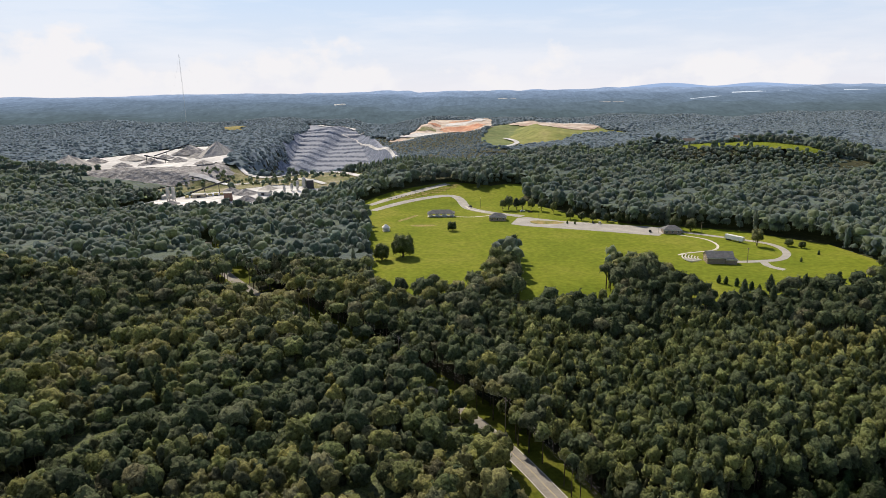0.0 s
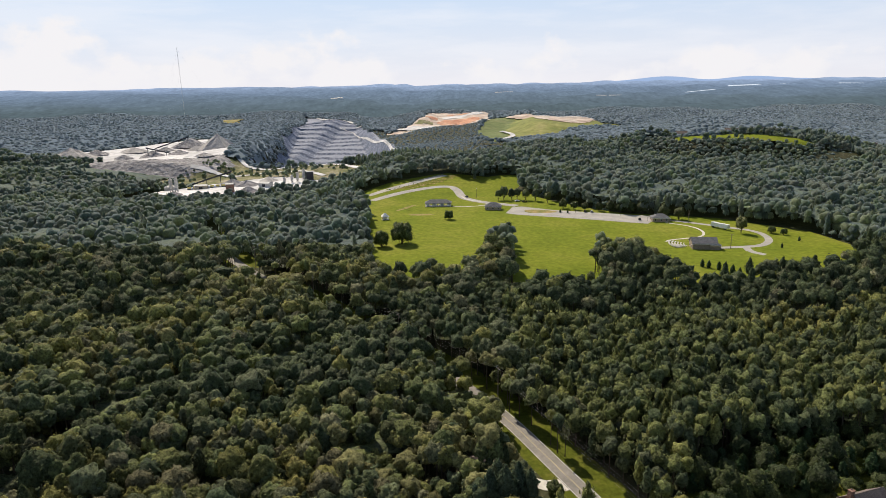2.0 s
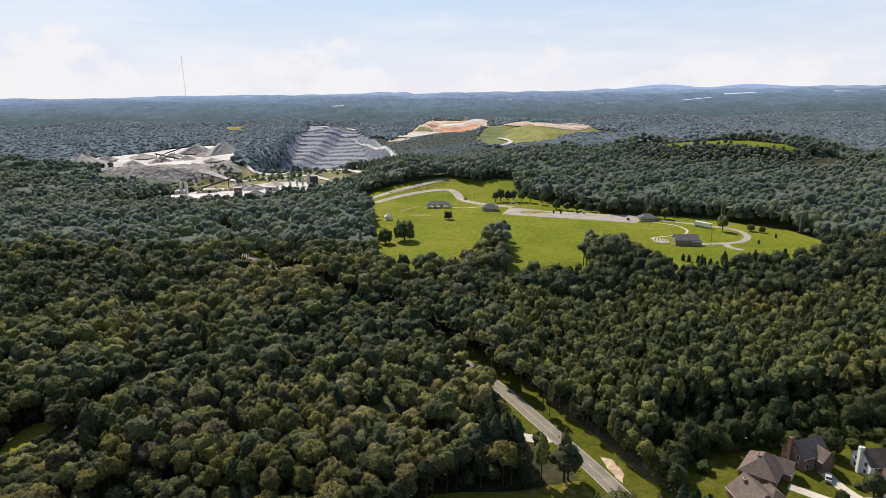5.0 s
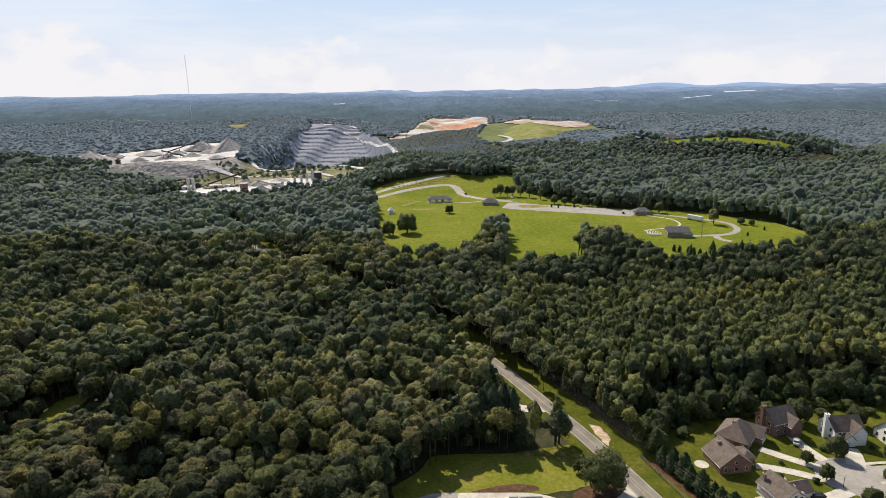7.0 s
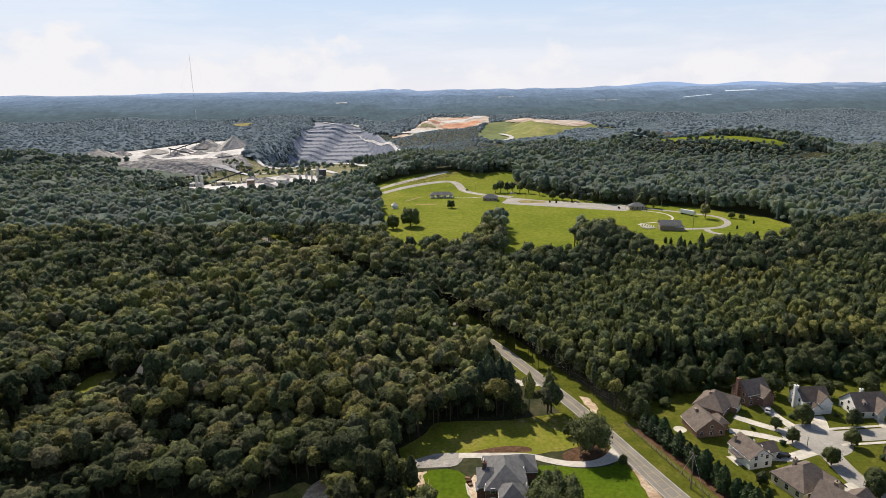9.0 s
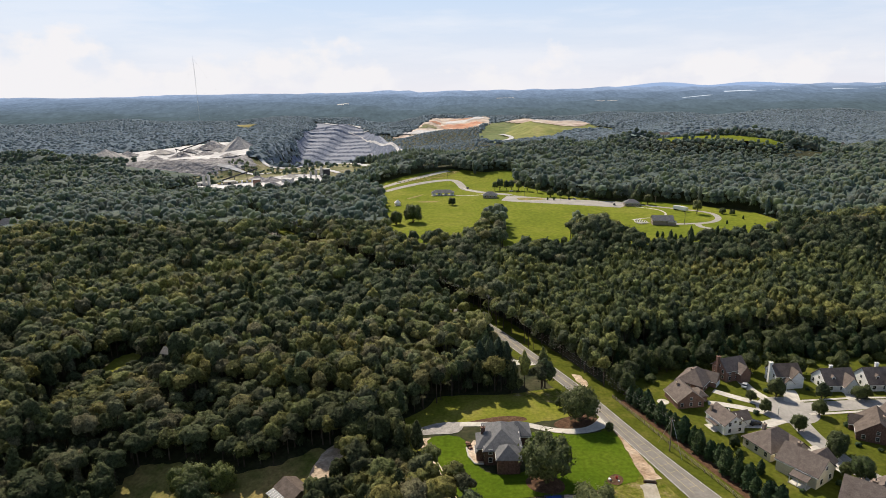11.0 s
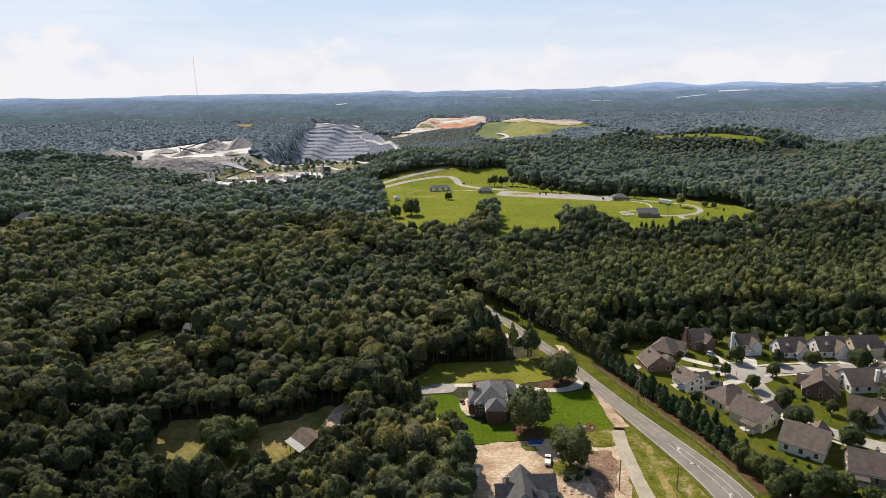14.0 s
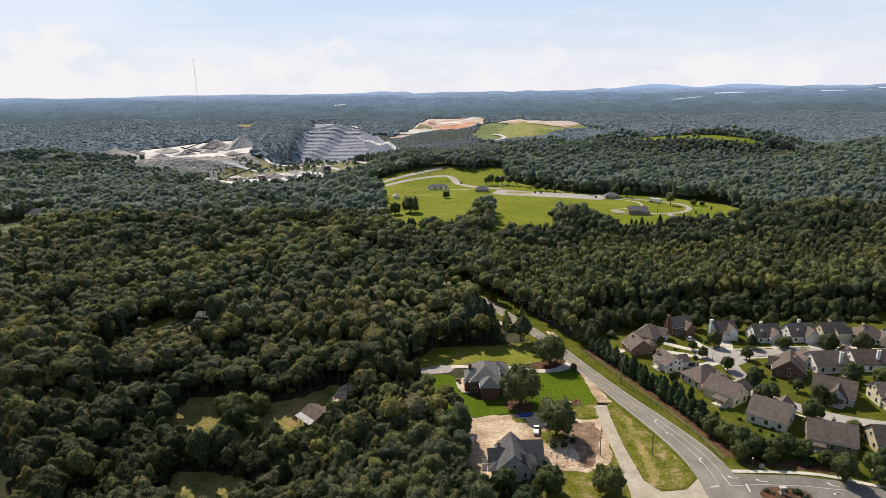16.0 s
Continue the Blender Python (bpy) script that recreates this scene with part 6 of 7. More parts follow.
shrubs = [(float(x), float(y), float(s)) for x, y, s in zip(np.linspace(62, 200, 46) + np.random.RandomState(5).uniform(-2, 2, 46), 127 + np.random.RandomState(6).uniform(-4, 3.5, 46) + 4 * (np.linspace(62, 200, 46) > 110) - 8 * (np.linspace(62, 200, 46) < 72), np.random.RandomState(7).uniform(1.4, 3.0, 46))]
plant(WILD, shrubs, "wild_shrub", "overgrown light green shrub at the woodland's foot", "wild shrubs", "bush")
plant(STREET, [(66, 118, 1.4), (70, 122, 1.2), (75, 125, 1.5), (63, 112, 1.3), (58.5, 110.5, 1.6), (60.8, 105.5, 1.5), (82, 124, 1.3), (98, 130, 1.4), (114, 123, 1.5), (131, 120.5, 1.3), (147, 121, 1.5), (176, 121, 1.4)], "young_tree", "young bushy tree on rough ground behind the houses", "young trees behind the houses")
yr = np.random.RandomState(31)
spots = []
for x in np.arange(64, 206, 3.1):
    top_y = float(np.interp(x, [58, 66, 80, 95, 130, 160, 200], [122, 136, 147, 151, 154, 154, 146]))
    low_y = float(np.interp(x, [60, 80, 100, 110, 200], [116, 126, 131, 138, 134]))
    for q in np.arange(low_y, top_y, 4.6):
        spots.append((float(x + yr.uniform(-1.3, 1.3)), float(q + yr.uniform(-1.8, 1.8)), float(yr.uniform(0.8, 1.35))))
plant(EVER, spots[0::3], "young_conifer", "young dark green conifer behind the houses", "young conifers behind the houses")
plant(STREET, [(x, y, 1.25 * q) for x, y, q in spots[1::3]], "belt_tree", "small leafy green tree between houses and woodland", "tree belt behind the houses")
plant(WILD, [(x, y, 2.0 * q) for x, y, q in spots[2::3]], "wild_shrub", "overgrown light green shrub at the woodland's foot", "wild shrubs", "bush")
plant(OAK, [(-76.5, 53.0, 0.85), (-70.5, 50.0, 0.6)], "glade_tree", "broad dark green tree standing in the glade", "glade trees")


# ---- fence, poles and wires ----
def fence():
    e = tagged(new("fence"), "dark wooden rail fence along the road verge", "fence")
    pts = [(55.6, 103), (60.0, 89), (64.6, 75), (70.0, 60), (75.6, 44.5), (79.4, 32), (82.6, 15)]
    dense = []
    for a, b in zip(pts, pts[1:]):
        n = max(1, round(math.hypot(b[0] - a[0], b[1] - a[1]) / 2.6))
        dense += [(a[0] + (b[0] - a[0]) * i / n, a[1] + (b[1] - a[1]) * i / n) for i in range(n)]
    for x, y in dense:
        bm = bmesh.new()
        box(bm, x, y, -0.2, 0.16, 0.16, 1.6)
        part("post", bm, M["wood"], e)
    for a, b in zip(dense, dense[1:]):
        for z in (0.45, 0.85, 1.22):
            bm = bmesh.new()
            tube(bm, (*a, z), (*b, z), 0.06, 4)
            part("rail", bm, M["wood"], e)


fence()


def utility_pole(x, y, h, arm, label, turn=0.0):
    e = new("utility_pole")
    z = float(ground(x, y))
    e.matrix_world = pose(x, y, z, 0, 0, turn)
    bm = bmesh.new()
    tube(bm, (0, 0, -0.5), (0, 0, h), 0.19, 8, 0.12)
    part("pole", bm, M["wood"], e)
    if arm:
        bm = bmesh.new()
        box(bm, 0, 0, h - 0.75, arm, 0.14, 0.16)
        cr = part("crossarm", bm, M["wood"], e)
        for u in (-0.46, 0, 0.46):
            bm = bmesh.new()
            tube(bm, (u * arm, 0, h - 0.6), (u * arm, 0, h - 0.3), 0.07, 6)
            part("insulator", bm, M["metal"], cr)
    return tagged(e, label, "pole", "utility poles")


POLES = [(64.6, 68.6, 11.5), (15.0, 182.0, 13.0), (-24.0, 232.0, 13.5), (-70.0, 275.0, 13.5), (-112.0, 318.0, 13.5), (-150.0, 372.0, 13.5)]
for x, y, h in POLES:
    utility_pole(x, y, h, 2.4, "tall wooden utility pole with a crossarm beside the road", -65)
utility_pole(45.6, 21.0, 9.6, 0, "bare wooden pole on the building lot")
utility_pole(61.4, 20.8, 7.4, 0, "slim wooden pole standing on the grass island")
for u in (-1.1, 0.0, 1.1, None):
    e = tagged(new("power_line"), "thin dark sagging power line between poles", "wire", "power lines")
    for (x0, y0, h0), (x1, y1, h1) in zip(POLES, POLES[1:]):
        d = Vector((x1 - x0, y1 - y0, 0)).normalized()
        o = Vector((d.y, -d.x, 0)) * (u or 0)
        drop = 0.3 if u is not None else 2.4
        p0, p1 = Vector((x0, y0, float(ground(x0, y0)) + h0 - drop)) + o, Vector((x1, y1, float(ground(x1, y1)) + h1 - drop)) + o
        prev = p0
        for i in range(1, 9):
            t = i / 8
            q = p0.lerp(p1, t) - Vector((0, 0, 4 * 1.5 * t * (1 - t)))
            bm = bmesh.new()
            tube(bm, prev, q, 0.009, 4)
            part("wire", bm, M["concrete"], e)
            prev = q
for a, b in (((64.6, 68.6, 11.0), (62.8, 73.6, 0)), ((64.6, 68.6, 11.0), (66.6, 63.4, 0))):
    bm = bmesh.new()
    tube(bm, a, b, 0.05, 4)
    me = bpy.data.meshes.new("guy_wire")
    bm.to_mesh(me)
    bm.free()
    me.materials.append(M["metal"])
    tagged(new("guy_wire", me), "taut steel guy wire bracing the pole", "wire", "guy wires")


# ---- vehicles and clutter ----
def car(x, y, turn, paint, label, z=None, long=4.5, pickup=False):
    e = new("car")
    e.matrix_world = pose(x, y, (float(ground(x, y)) + 0.16) if z is None else z, 0, 0, turn)
    L = long / 2
    bm = bmesh.new()
    prism(bm, [(-L, 0.35), (L, 0.35), (L, 0.75), (L - 0.3, 0.92), (L * 0.35, 1.0), (-L + 0.15, 1.02), (-L, 0.8)], -0.88, 0.88, Matrix.Rotation(radians(-90), 4, "Z"))
    bmesh.ops.bevel(bm, geom=bm.edges[:], offset=0.06, segments=1, affect="EDGES")
    part("body", bm, paint, e)
    bm = bmesh.new()
    back = -0.1 if pickup else -L + 0.5
    prism(bm, [(back, 0.98), (L * 0.42, 0.98), (L * 0.1, 1.46), (back + 0.35, 1.48)], -0.78, 0.78, Matrix.Rotation(radians(-90), 4, "Z"))
    cab = part("cabin", bm, M["glass"], e, "dark tinted car windows")
    bm = bmesh.new()
    box(bm, (back + 0.35 + L * 0.1) / 2, 0, 1.47, L * 0.1 - back - 0.45, 1.5, 0.06)
    part("car_roof", bm, paint, cab)
    for sx in (-1, 1):
        for sy in (-1, 1):
            bm = bmesh.new()
            tube(bm, (sx * L * 0.62, sy * 0.70, 0.33), (sx * L * 0.62, sy * 0.90, 0.33), 0.33, 12)
            part("wheel", bm, M["rubber"], e)
    return tagged(e, label, "car")


car(106.2, 110.4, 60, M["paint_silver"], "silver parked car on a concrete driveway")
car(97.5, 83.6, 10, M["paint_black"], "black parked car on a concrete driveway")
car(143.0, 101.5, 80, M["paint_black"], "black parked car before a garage")
car(28.0, 35.0, 80, M["paint_white"], "white pickup parked beside the building site", long=5.4, pickup=True)
car(36.5, 37.5, 25, M["paint_black"], "dark pickup parked under the oak", long=5.2, pickup=True)
car(33.0, 39.0, 35, M["paint_silver"], "grey parked car under the oak")


def heap(name, x, y, parts_, label, category):
    """Loose goods on the ground: a thing with some boxes. parts_: name, dx, dy, dz, sx, sy, sz, turn, material."""
    e = new(name)
    e.matrix_world = pose(x, y, float(ground(x, y)) + 0.05)
    for n, dx, dy, dz, sx, sy, sz, tr, mat in parts_:
        bm = bmesh.new()
        box(bm, 0, 0, 0, sx, sy, sz, Matrix.Translation((dx, dy, dz)) @ Matrix.Rotation(radians(tr), 4, "Z"))
        bmesh.ops.bevel(bm, geom=bm.edges[:], offset=min(sx, sy, sz) * 0.18, segments=1, affect="EDGES")
        part(n, bm, mat, e)
    return tagged(e, label, category)


heap("tarp_pile", 25.6, 45.2, [("tarp", 0, 0, 0, 4.2, 1.7, 0.9, 8, M["paint_blue"]), ("pallet", -0.4, -1.5, 0, 4.6, 0.8, 0.25, 4, M["concrete"]), ("folded_tarp", 1.4, 1.4, 0, 3.0, 0.9, 0.5, -6, M["darkmetal"]), ("bundle", -1.6, 1.3, 0, 1.8, 0.9, 0.6, 12, M["darkmetal"])], "building goods under a blue tarp", "building goods")
heap("timber_stack", 53.8, 52.8, [("beam", 0, 0.3, 0, 3.4, 0.35, 0.4, -8, M["mulch"]), ("beam", 0, -0.2, 0, 3.6, 0.35, 0.4, -10, M["mulch"]), ("beam", 0.1, 0.05, 0.4, 3.2, 0.35, 0.35, -6, M["wood"])], "stack of old brown timber at the lane's end", "timber")
heap("utility_boxes", 44.2, 54.6, [("cabinet", 0.7, 0.1, 0, 0.6, 0.5, 0.9, 0, M["paint_red"]), ("cabinet", -1.4, -0.4, 0, 0.7, 0.9, 0.5, 20, M["trim"]), ("cabinet", 1.0, -1.2, 0, 0.5, 0.5, 0.4, 0, M["trim"])], "small red and white utility boxes in a planting bed", "utility box")
heap("porta_toilet", 6.6, 28.5, [("cabin", 0, 0, 0, 1.2, 1.2, 2.2, 10, M["trim"])], "pale portable toilet on the building lot", "toilet")
heap("lumber_pile", 7.2, 12.0, [("lumber", 0, 0, 0, 2.2, 1.2, 0.8, 0, M["rawwood"]), ("lumber", 0.2, 3.0, 0, 2.6, 1.0, 0.5, 8, M["rawwood"])], "new yellow lumber stacked by the house", "lumber")
heap("mulch_bags", 3.0, 72.2, [("bag", 0, 0, 0, 1.6, 1.0, 0.7, 10, M["mulch"]), ("bag", 0.4, -1.6, 0, 1.2, 1.0, 0.6, 40, M["brick"]), ("bag", -0.3, 1.5, 0, 1.5, 1.0, 0.5, -15, M["brick"])], "stacked bags and bricks on the terrace", "building goods")
for i in range(16):
    rn = random.Random(i)
    x, y = rn.uniform(29, 42), rn.uniform(14, 24)
    bm = bmesh.new()
    bmesh.ops.create_icosphere(bm, subdivisions=1, radius=rn.uniform(0.25, 0.75))
    for v in bm.verts:
        v.co *= rn.uniform(0.7, 1.2)
        v.co.z *= 0.6
    me = bpy.data.meshes.new("rubble_stone")
    bm.to_mesh(me)
    bm.free()
    me.materials.append(M["concrete"] if i % 3 else M["dirt"])
    ob = new("rubble_stone", me)
    ob.location = (x, y, 0.15)
    tagged(ob, "pale lump of rubble on the dirt lot", "stone", "rubble on the building lot")
# terrace of the new house
sheet("terrace", [(2.4, 70.5), (3.0, 66), (4.8, 62.4), (7.2, 62.4), (7.2, 74), (4.6, 75.5)], 0.14, M["dirt"], "tan stone terrace beside the new house", "terrace")
bm = bmesh.new()
for a, b in zip([(2.2, 70.8), (2.8, 66), (4.6, 62.2)], [(2.8, 66), (4.6, 62.2), (7.2, 62.0)]):
    tube(bm, (*a, 0.35), (*b, 0.35), 0.28, 6)
me = bpy.data.meshes.new("terrace_wall")
bm.to_mesh(me)
bm.free()
me.materials.append(M["concrete"])
tagged(new("terrace_wall", me), "low pale curved wall round the terrace", "wall")


# ---- entrance of the estate ----
sheet("entrance_island", rounded([(84.6, 1.2), (87, 4.2), (92, 4.4), (97.6, 3.0), (99, 0), (96, -2.4), (88, -2.6), (85, -1)], 2), 0.22, M["mulch"], "mulched island in the entrance street", "bed")
e = new("stone_sign")
e.matrix_world = pose(90.8, 1.2, 0.2, 0, 0, 5)
for n, args, mt in (("pillar", (0, 0, 0, 0.9, 0.9, 2.0), M["tan_brick"]), ("cap", (0, 0, 2.0, 1.8, 1.1, 0.22), M["concrete"]), ("base", (0, 0, 0, 1.6, 1.4, 0.5), M["tan_brick"])):
    bm = bmesh.new()
    box(bm, *args)
    part(n, bm, mt, e)
tagged(e, "stone entrance pillar on the mulched island", "pillar")


def street_lamp(x, y, h, label, z=None, group="street lamps"):
    e = new("street_lamp")
    e.matrix_world = pose(x, y, float(ground(x, y)))
    bm = bmesh.new()
    tube(bm, (0, 0, -0.2), (0, 0, h), 0.09, 8, 0.06)
    part("lamp_post", bm, M["darkmetal"], e)
    bm = bmesh.new()
    tube(bm, (0, 0, h), (0, 0, h + 0.5), 0.22, 8, 0.14)
    part("lantern", bm, M["trim"], e, "white glass lantern")
    tagged(e, label, "street lamp", group)


for x, y in ((88.0, 12.9), (118.4, 6.6), (107.2, 88.0), (124, 56)):
    street_lamp(x, y, 3.6, "dark street lamp with a white lantern")
e = new("mail_kiosk")
e.matrix_world = pose(91.0, 13.2, 0)
bm = bmesh.new()
box(bm, 0, 0, 0, 1.2, 0.6, 1.4)
part("cabinet", bm, M["metal"], e)
bm = bmesh.new()
box(bm, 0, 0, 1.4, 1.4, 0.8, 0.12)
part("cabinet_lid", bm, M["darkmetal"], e)
tagged(e, "grey metal mail cabinet beside the sidewalk", "mailbox")

# ---- buildings in the woods ----
M["lean_tin"] = surface("weathered_tin", [(0.24, 0.25, 0.26), (0.34, 0.35, 0.36), (0.44, 0.44, 0.44)], 1.0, rough=0.7, stretch=(3, 1, 1))


def barn(x, y, turn, z):
    e = new("barn")
    e.matrix_world = pose(x, y, z, 0, 0, turn)
    bm = bmesh.new()
    prism(bm, [(-3.4, -0.3), (3.4, -0.3), (3.4, 2.8), (0, 4.4), (-3.4, 2.8)], -4.6, 4.6, Matrix.Identity(4))
    part("wall", bm, M["wood"], e, "weathered board walls")
    bm = bmesh.new()
    gable_roof(bm, 9.2, 6.8, 2.8, 4.4, Matrix.Identity(4))
    part("roof", bm, M["shingle_dark"], e, "grey-brown gable roof")
    bm = bmesh.new()
    prism(bm, [(-6.4, 2.1), (-3.5, 2.75), (-3.5, 2.87), (-6.4, 2.22)], -4.8, 4.8, Matrix.Identity(4))
    lean = part("lean_to_roof", bm, M["lean_tin"], e, "pale tin lean-to roof")
    for i in range(9):
        bm = bmesh.new()
        m = Matrix.Translation((-4.4 + i * 1.1, 0, 0))
        prism(bm, [(-6.4, 2.23), (-3.5, 2.88), (-3.5, 2.93), (-6.4, 2.28)], -0.05, 0.05, m)
        part("seam", bm, M["trim"], lean)
    for i in range(4):
        bm = bmesh.new()
        box(bm, -4.4 + i * 2.9, -6.1, -0.3, 0.18, 0.18, 2.5)
        part("post", bm, M["wood"], e)
    tagged(e, "small weathered barn with a pale tin lean-to", "barn")


barn(-49.2, 56.8, -46, float(ground(-49.2, 56.8)) + 0.15)
sheet("barn_drive", ragged(rounded([(-47, 61), (-43, 59), (-38, 66), (-36, 76), (-40, 80), (-45, 72)], 1), 2, 0.6), 0.2, M["dirt"], "bare sandy patch beside the barn", "ground", cell=3)
sheet("cottage_drive", ragged(rounded([(-127, 148), (-122, 157), (-110, 158), (-110, 152), (-116, 147)], 1), 2, 0.5), 0.25, M["gravel"], "grey gravel yard beside a woodland cottage", "driveway", cell=4)
house("cottage", -121.0, 142.0, -12, [(0, 0, 0, 9.0, 7.0, 2.8, 4.8, "gable")], M["beige"], M["shingle_grey"], "small cottage with a grey roof among trees", group="houses in the woods", z=float(ground(-121.0, 142.0)))
house("forest_house", -352.0, 372.0, 12, [(0, 0, 0, 18.0, 11.0, 4.5, 9.0, "hip"), (6, -5, 90, 7, 7, 4.2, 7.4, "gable")], M["beige"], M["shingle_grey"], "large grey-roofed house in a woodland clearing", group="houses in the woods", z=9.0)
house("hidden_house", 6.6, 140.5, 30, [(0, 0, 0, 11.0, 7.5, 2.8, 5.0, "gable")], M["beige"], M["shingle_dark"], "dark-roofed house half hidden by trees", group="houses in the woods")

M["new_wood"] = surface("raw_timber", [(0.46, 0.36, 0.22), (0.58, 0.47, 0.30), (0.66, 0.56, 0.40)], 0.8, stretch=(1, 6, 1))
# ---- dark flat slabs on the roof of the unfinished house
for x, y in ((20.9, 12.6), (20.9, 9.9)):
    e = new("roof_slab")
    e.matrix_world = pose(x, y, 5.62, 0, 43.4, 0)
    bm = bmesh.new()
    box(bm, 0, 0, 0.0, 2.0, 1.9, 0.10)
    part("slab_base", bm, M["darkmetal"], e)
    bm = bmesh.new()
    box(bm, 0, 0, 0.10, 1.85, 1.75, 0.03)
    part("slab_top", bm, M["glass"], e)
    tagged(e, "dark flat slab lying on a slate-grey roof slope", "roof panel", "panels of the unfinished roof")
# ---- deck of the unfinished house and planting of the entrance island ----
e = new("timber_deck")
e.matrix_world = pose(10.0, 9.2, 0)
bm = bmesh.new()
box(bm, 0, 0, 2.2, 3.0, 6.0, 0.18)
part("deck_frame", bm, M["wood"], e)
for i in range(9):
    bm = bmesh.new()
    box(bm, 0, -2.72 + i * 0.68, 2.385, 3.0, 0.6, 0.05)
    part("plank", bm, M["new_wood"], e)
for px in (-1.4, 1.4):
    for py in (-2.8, 0, 2.8):
        bm = bmesh.new()
        box(bm, px, py, -0.2, 0.16, 0.16, 2.4)
        part("post", bm, M["new_wood"], e)
for py in (-2.9, 2.9):
    bm = bmesh.new()
    box(bm, 0, py, 3.3, 3.0, 0.08, 0.1)
    part("rail", bm, M["new_wood"], e)
bm = bmesh.new()
box(bm, -1.45, 0, 3.3, 0.08, 5.72, 0.1)
part("rail", bm, M["new_wood"], e)
tagged(e, "raw pale timber deck beside the unfinished house", "deck")
plant(BUSH, [(87.2, 2.4, 0.9), (88.8, -1.2, 0.8), (95.0, 1.6, 1.3), (96.6, -0.6, 1.0), (93.6, -1.4, 0.8)], "island_bush", "clipped dark green bush on the mulched island", "bushes of the entrance island", "bush")


# ---- the park ----
PZ = 9.0
band("park_road", bend([(-72, 528), (-48.6, 559), (-23, 582), (-4, 590), (4, 577), (8.5, 540), (16, 527), (29, 513), (42, 505), (54, 497)], 2), 8.5, 0.22, M["asphalt_new"], "pale grey park road")
band("upper_road", bend([(-78, 552), (-42, 597), (-17, 629), (-8, 638)], 2), 8.5, 0.22, M["asphalt_new"], "pale grey road along the park's edge")
sheet("parking_lot", [(41.8, 467), (49, 490), (57, 493.5), (81, 477), (112, 464.5), (130, 457), (150, 449), (153, 439), (140.4, 422), (98.6, 441), (51.2, 460)], 0.2, M["asphalt_new"], "large pale asphalt parking lot", "parking lot", cell=9)
sheet("parking_island", rounded([(56.3, 474), (60.8, 481), (80.6, 475), (84.9, 466), (60.3, 465)], 2), 0.26, M["drygrass"], "dry grass island in the parking lot", "verge", cell=9)
band("loop_road", bend([(150, 443), (158.5, 434), (173, 423), (193.7, 405.5), (202.5, 398), (206, 387), (203, 371), (194, 359), (184, 354.5), (162, 353)], 2), 4.6, 0.2, M["asphalt_new"], "narrow pale loop road round the stage")
band("loop_spur", bend([(179.5, 354), (177.6, 343), (183, 336)], 1), 4.6, 0.21, M["asphalt_new"], "short pale spur of the loop road")
band("footpath", bend([(154, 425), (168.8, 412), (170.5, 396), (165.5, 384), (158, 379), (140.4, 374.5), (136, 370)], 2), 1.6, 0.2, M["concrete"], "curved pale concrete footpath", "path")
band("footpath", bend([(-1, 499), (14, 496), (30, 503), (33, 510)], 1), 1.6, 0.2, M["concrete"], "pale concrete footpath to the pavilion", "path")
band("footpath", bend([(8, 545), (13, 528), (27, 516)], 1), 1.4, 0.24, M["concrete"], "pale kerb path beside the park road", "path")
sheet("worn_patch", ragged(rounded([(-37, 466), (-30, 470), (-14, 468), (-16, 464), (-28, 462)], 1), 2, 0.4), 0.18, M["drygrass"], "worn pale patch in the park lawn", "lawn")
sheet("worn_patch", ragged(rounded([(-48, 484), (-34, 508), (-30, 507), (-44, 482)], 1), 2, 0.5), 0.18, M["drygrass"], "worn pale track across the park lawn", "lawn")
sheet("upper_verge", ragged([(-60, 568), (-38, 594), (-14, 620), (0, 640), (6, 632), (-16, 600), (-40, 578)], 4, 1), 0.17, M["verge"], "rough grass between the two park roads", "verge", cell=9)


def pavilion(name, x, y, turn, L, W, h, top, roof, label, bays, z=PZ):
    """An open shelter: hipped roof on posts over a slab, with white wall panels."""
    e = new(name)
    e.matrix_world = pose(x, y, z, 0, 0, turn)
    bm = bmesh.new()
    hip_roof(bm, L, W, h, top, Matrix.Identity(4), 0.8)
    part("roof", bm, roof, e)
    bm = bmesh.new()
    box(bm, 0, 0, -0.3, L + 1, W + 1, 0.5)
    part("slab", bm, M["concrete"], e)
    for i in range(bays + 1):
        for sy in (-1, 1):
            bm = bmesh.new()
            box(bm, -L / 2 + i * L / bays, sy * W / 2, 0.2, 0.35, 0.35, h - 0.2)
            part("post", bm, M["trim"], e)
    for i in range(bays):
        if i % 2 == 0 or bays < 3:
            bm = bmesh.new()
            box(bm, -L / 2 + (i + 0.5) * L / bays, 0.5, 0.2, L / bays * 0.7, W * 0.5, h - 0.5)
            part("wall_panel", bm, M["trim"], e, "white wall panel")
    return tagged(e, label, "pavilion", "park shelters")


pavilion("pavilion", -12.4, 502, -1, 21, 7.5, 3.0, 5.6, M["shingle_grey"], "long open pavilion with a grey roof and white panels", 7)
pavilion("gazebo", -52.2, 449.5, 15, 4.2, 4.2, 2.6, 5.2, M["trim"], "small white gazebo on the park lawn", 1)
house("restroom", 33.0, 483.5, -6, [(0, 0, 0, 13.0, 8.0, 3.0, 6.0, "hip")], M["tan_brick"], M["shingle_grey"], "low tan park building with a grey hipped roof", group="park buildings", z=PZ)
house("kiosk", 152.0, 431.5, -4, [(0, 0, 0, 12.0, 8.0, 3.0, 5.6, "hip")], M["tan_brick"], M["shingle_grey"], "low tan park kiosk with a grey hipped roof", group="park buildings", z=PZ)
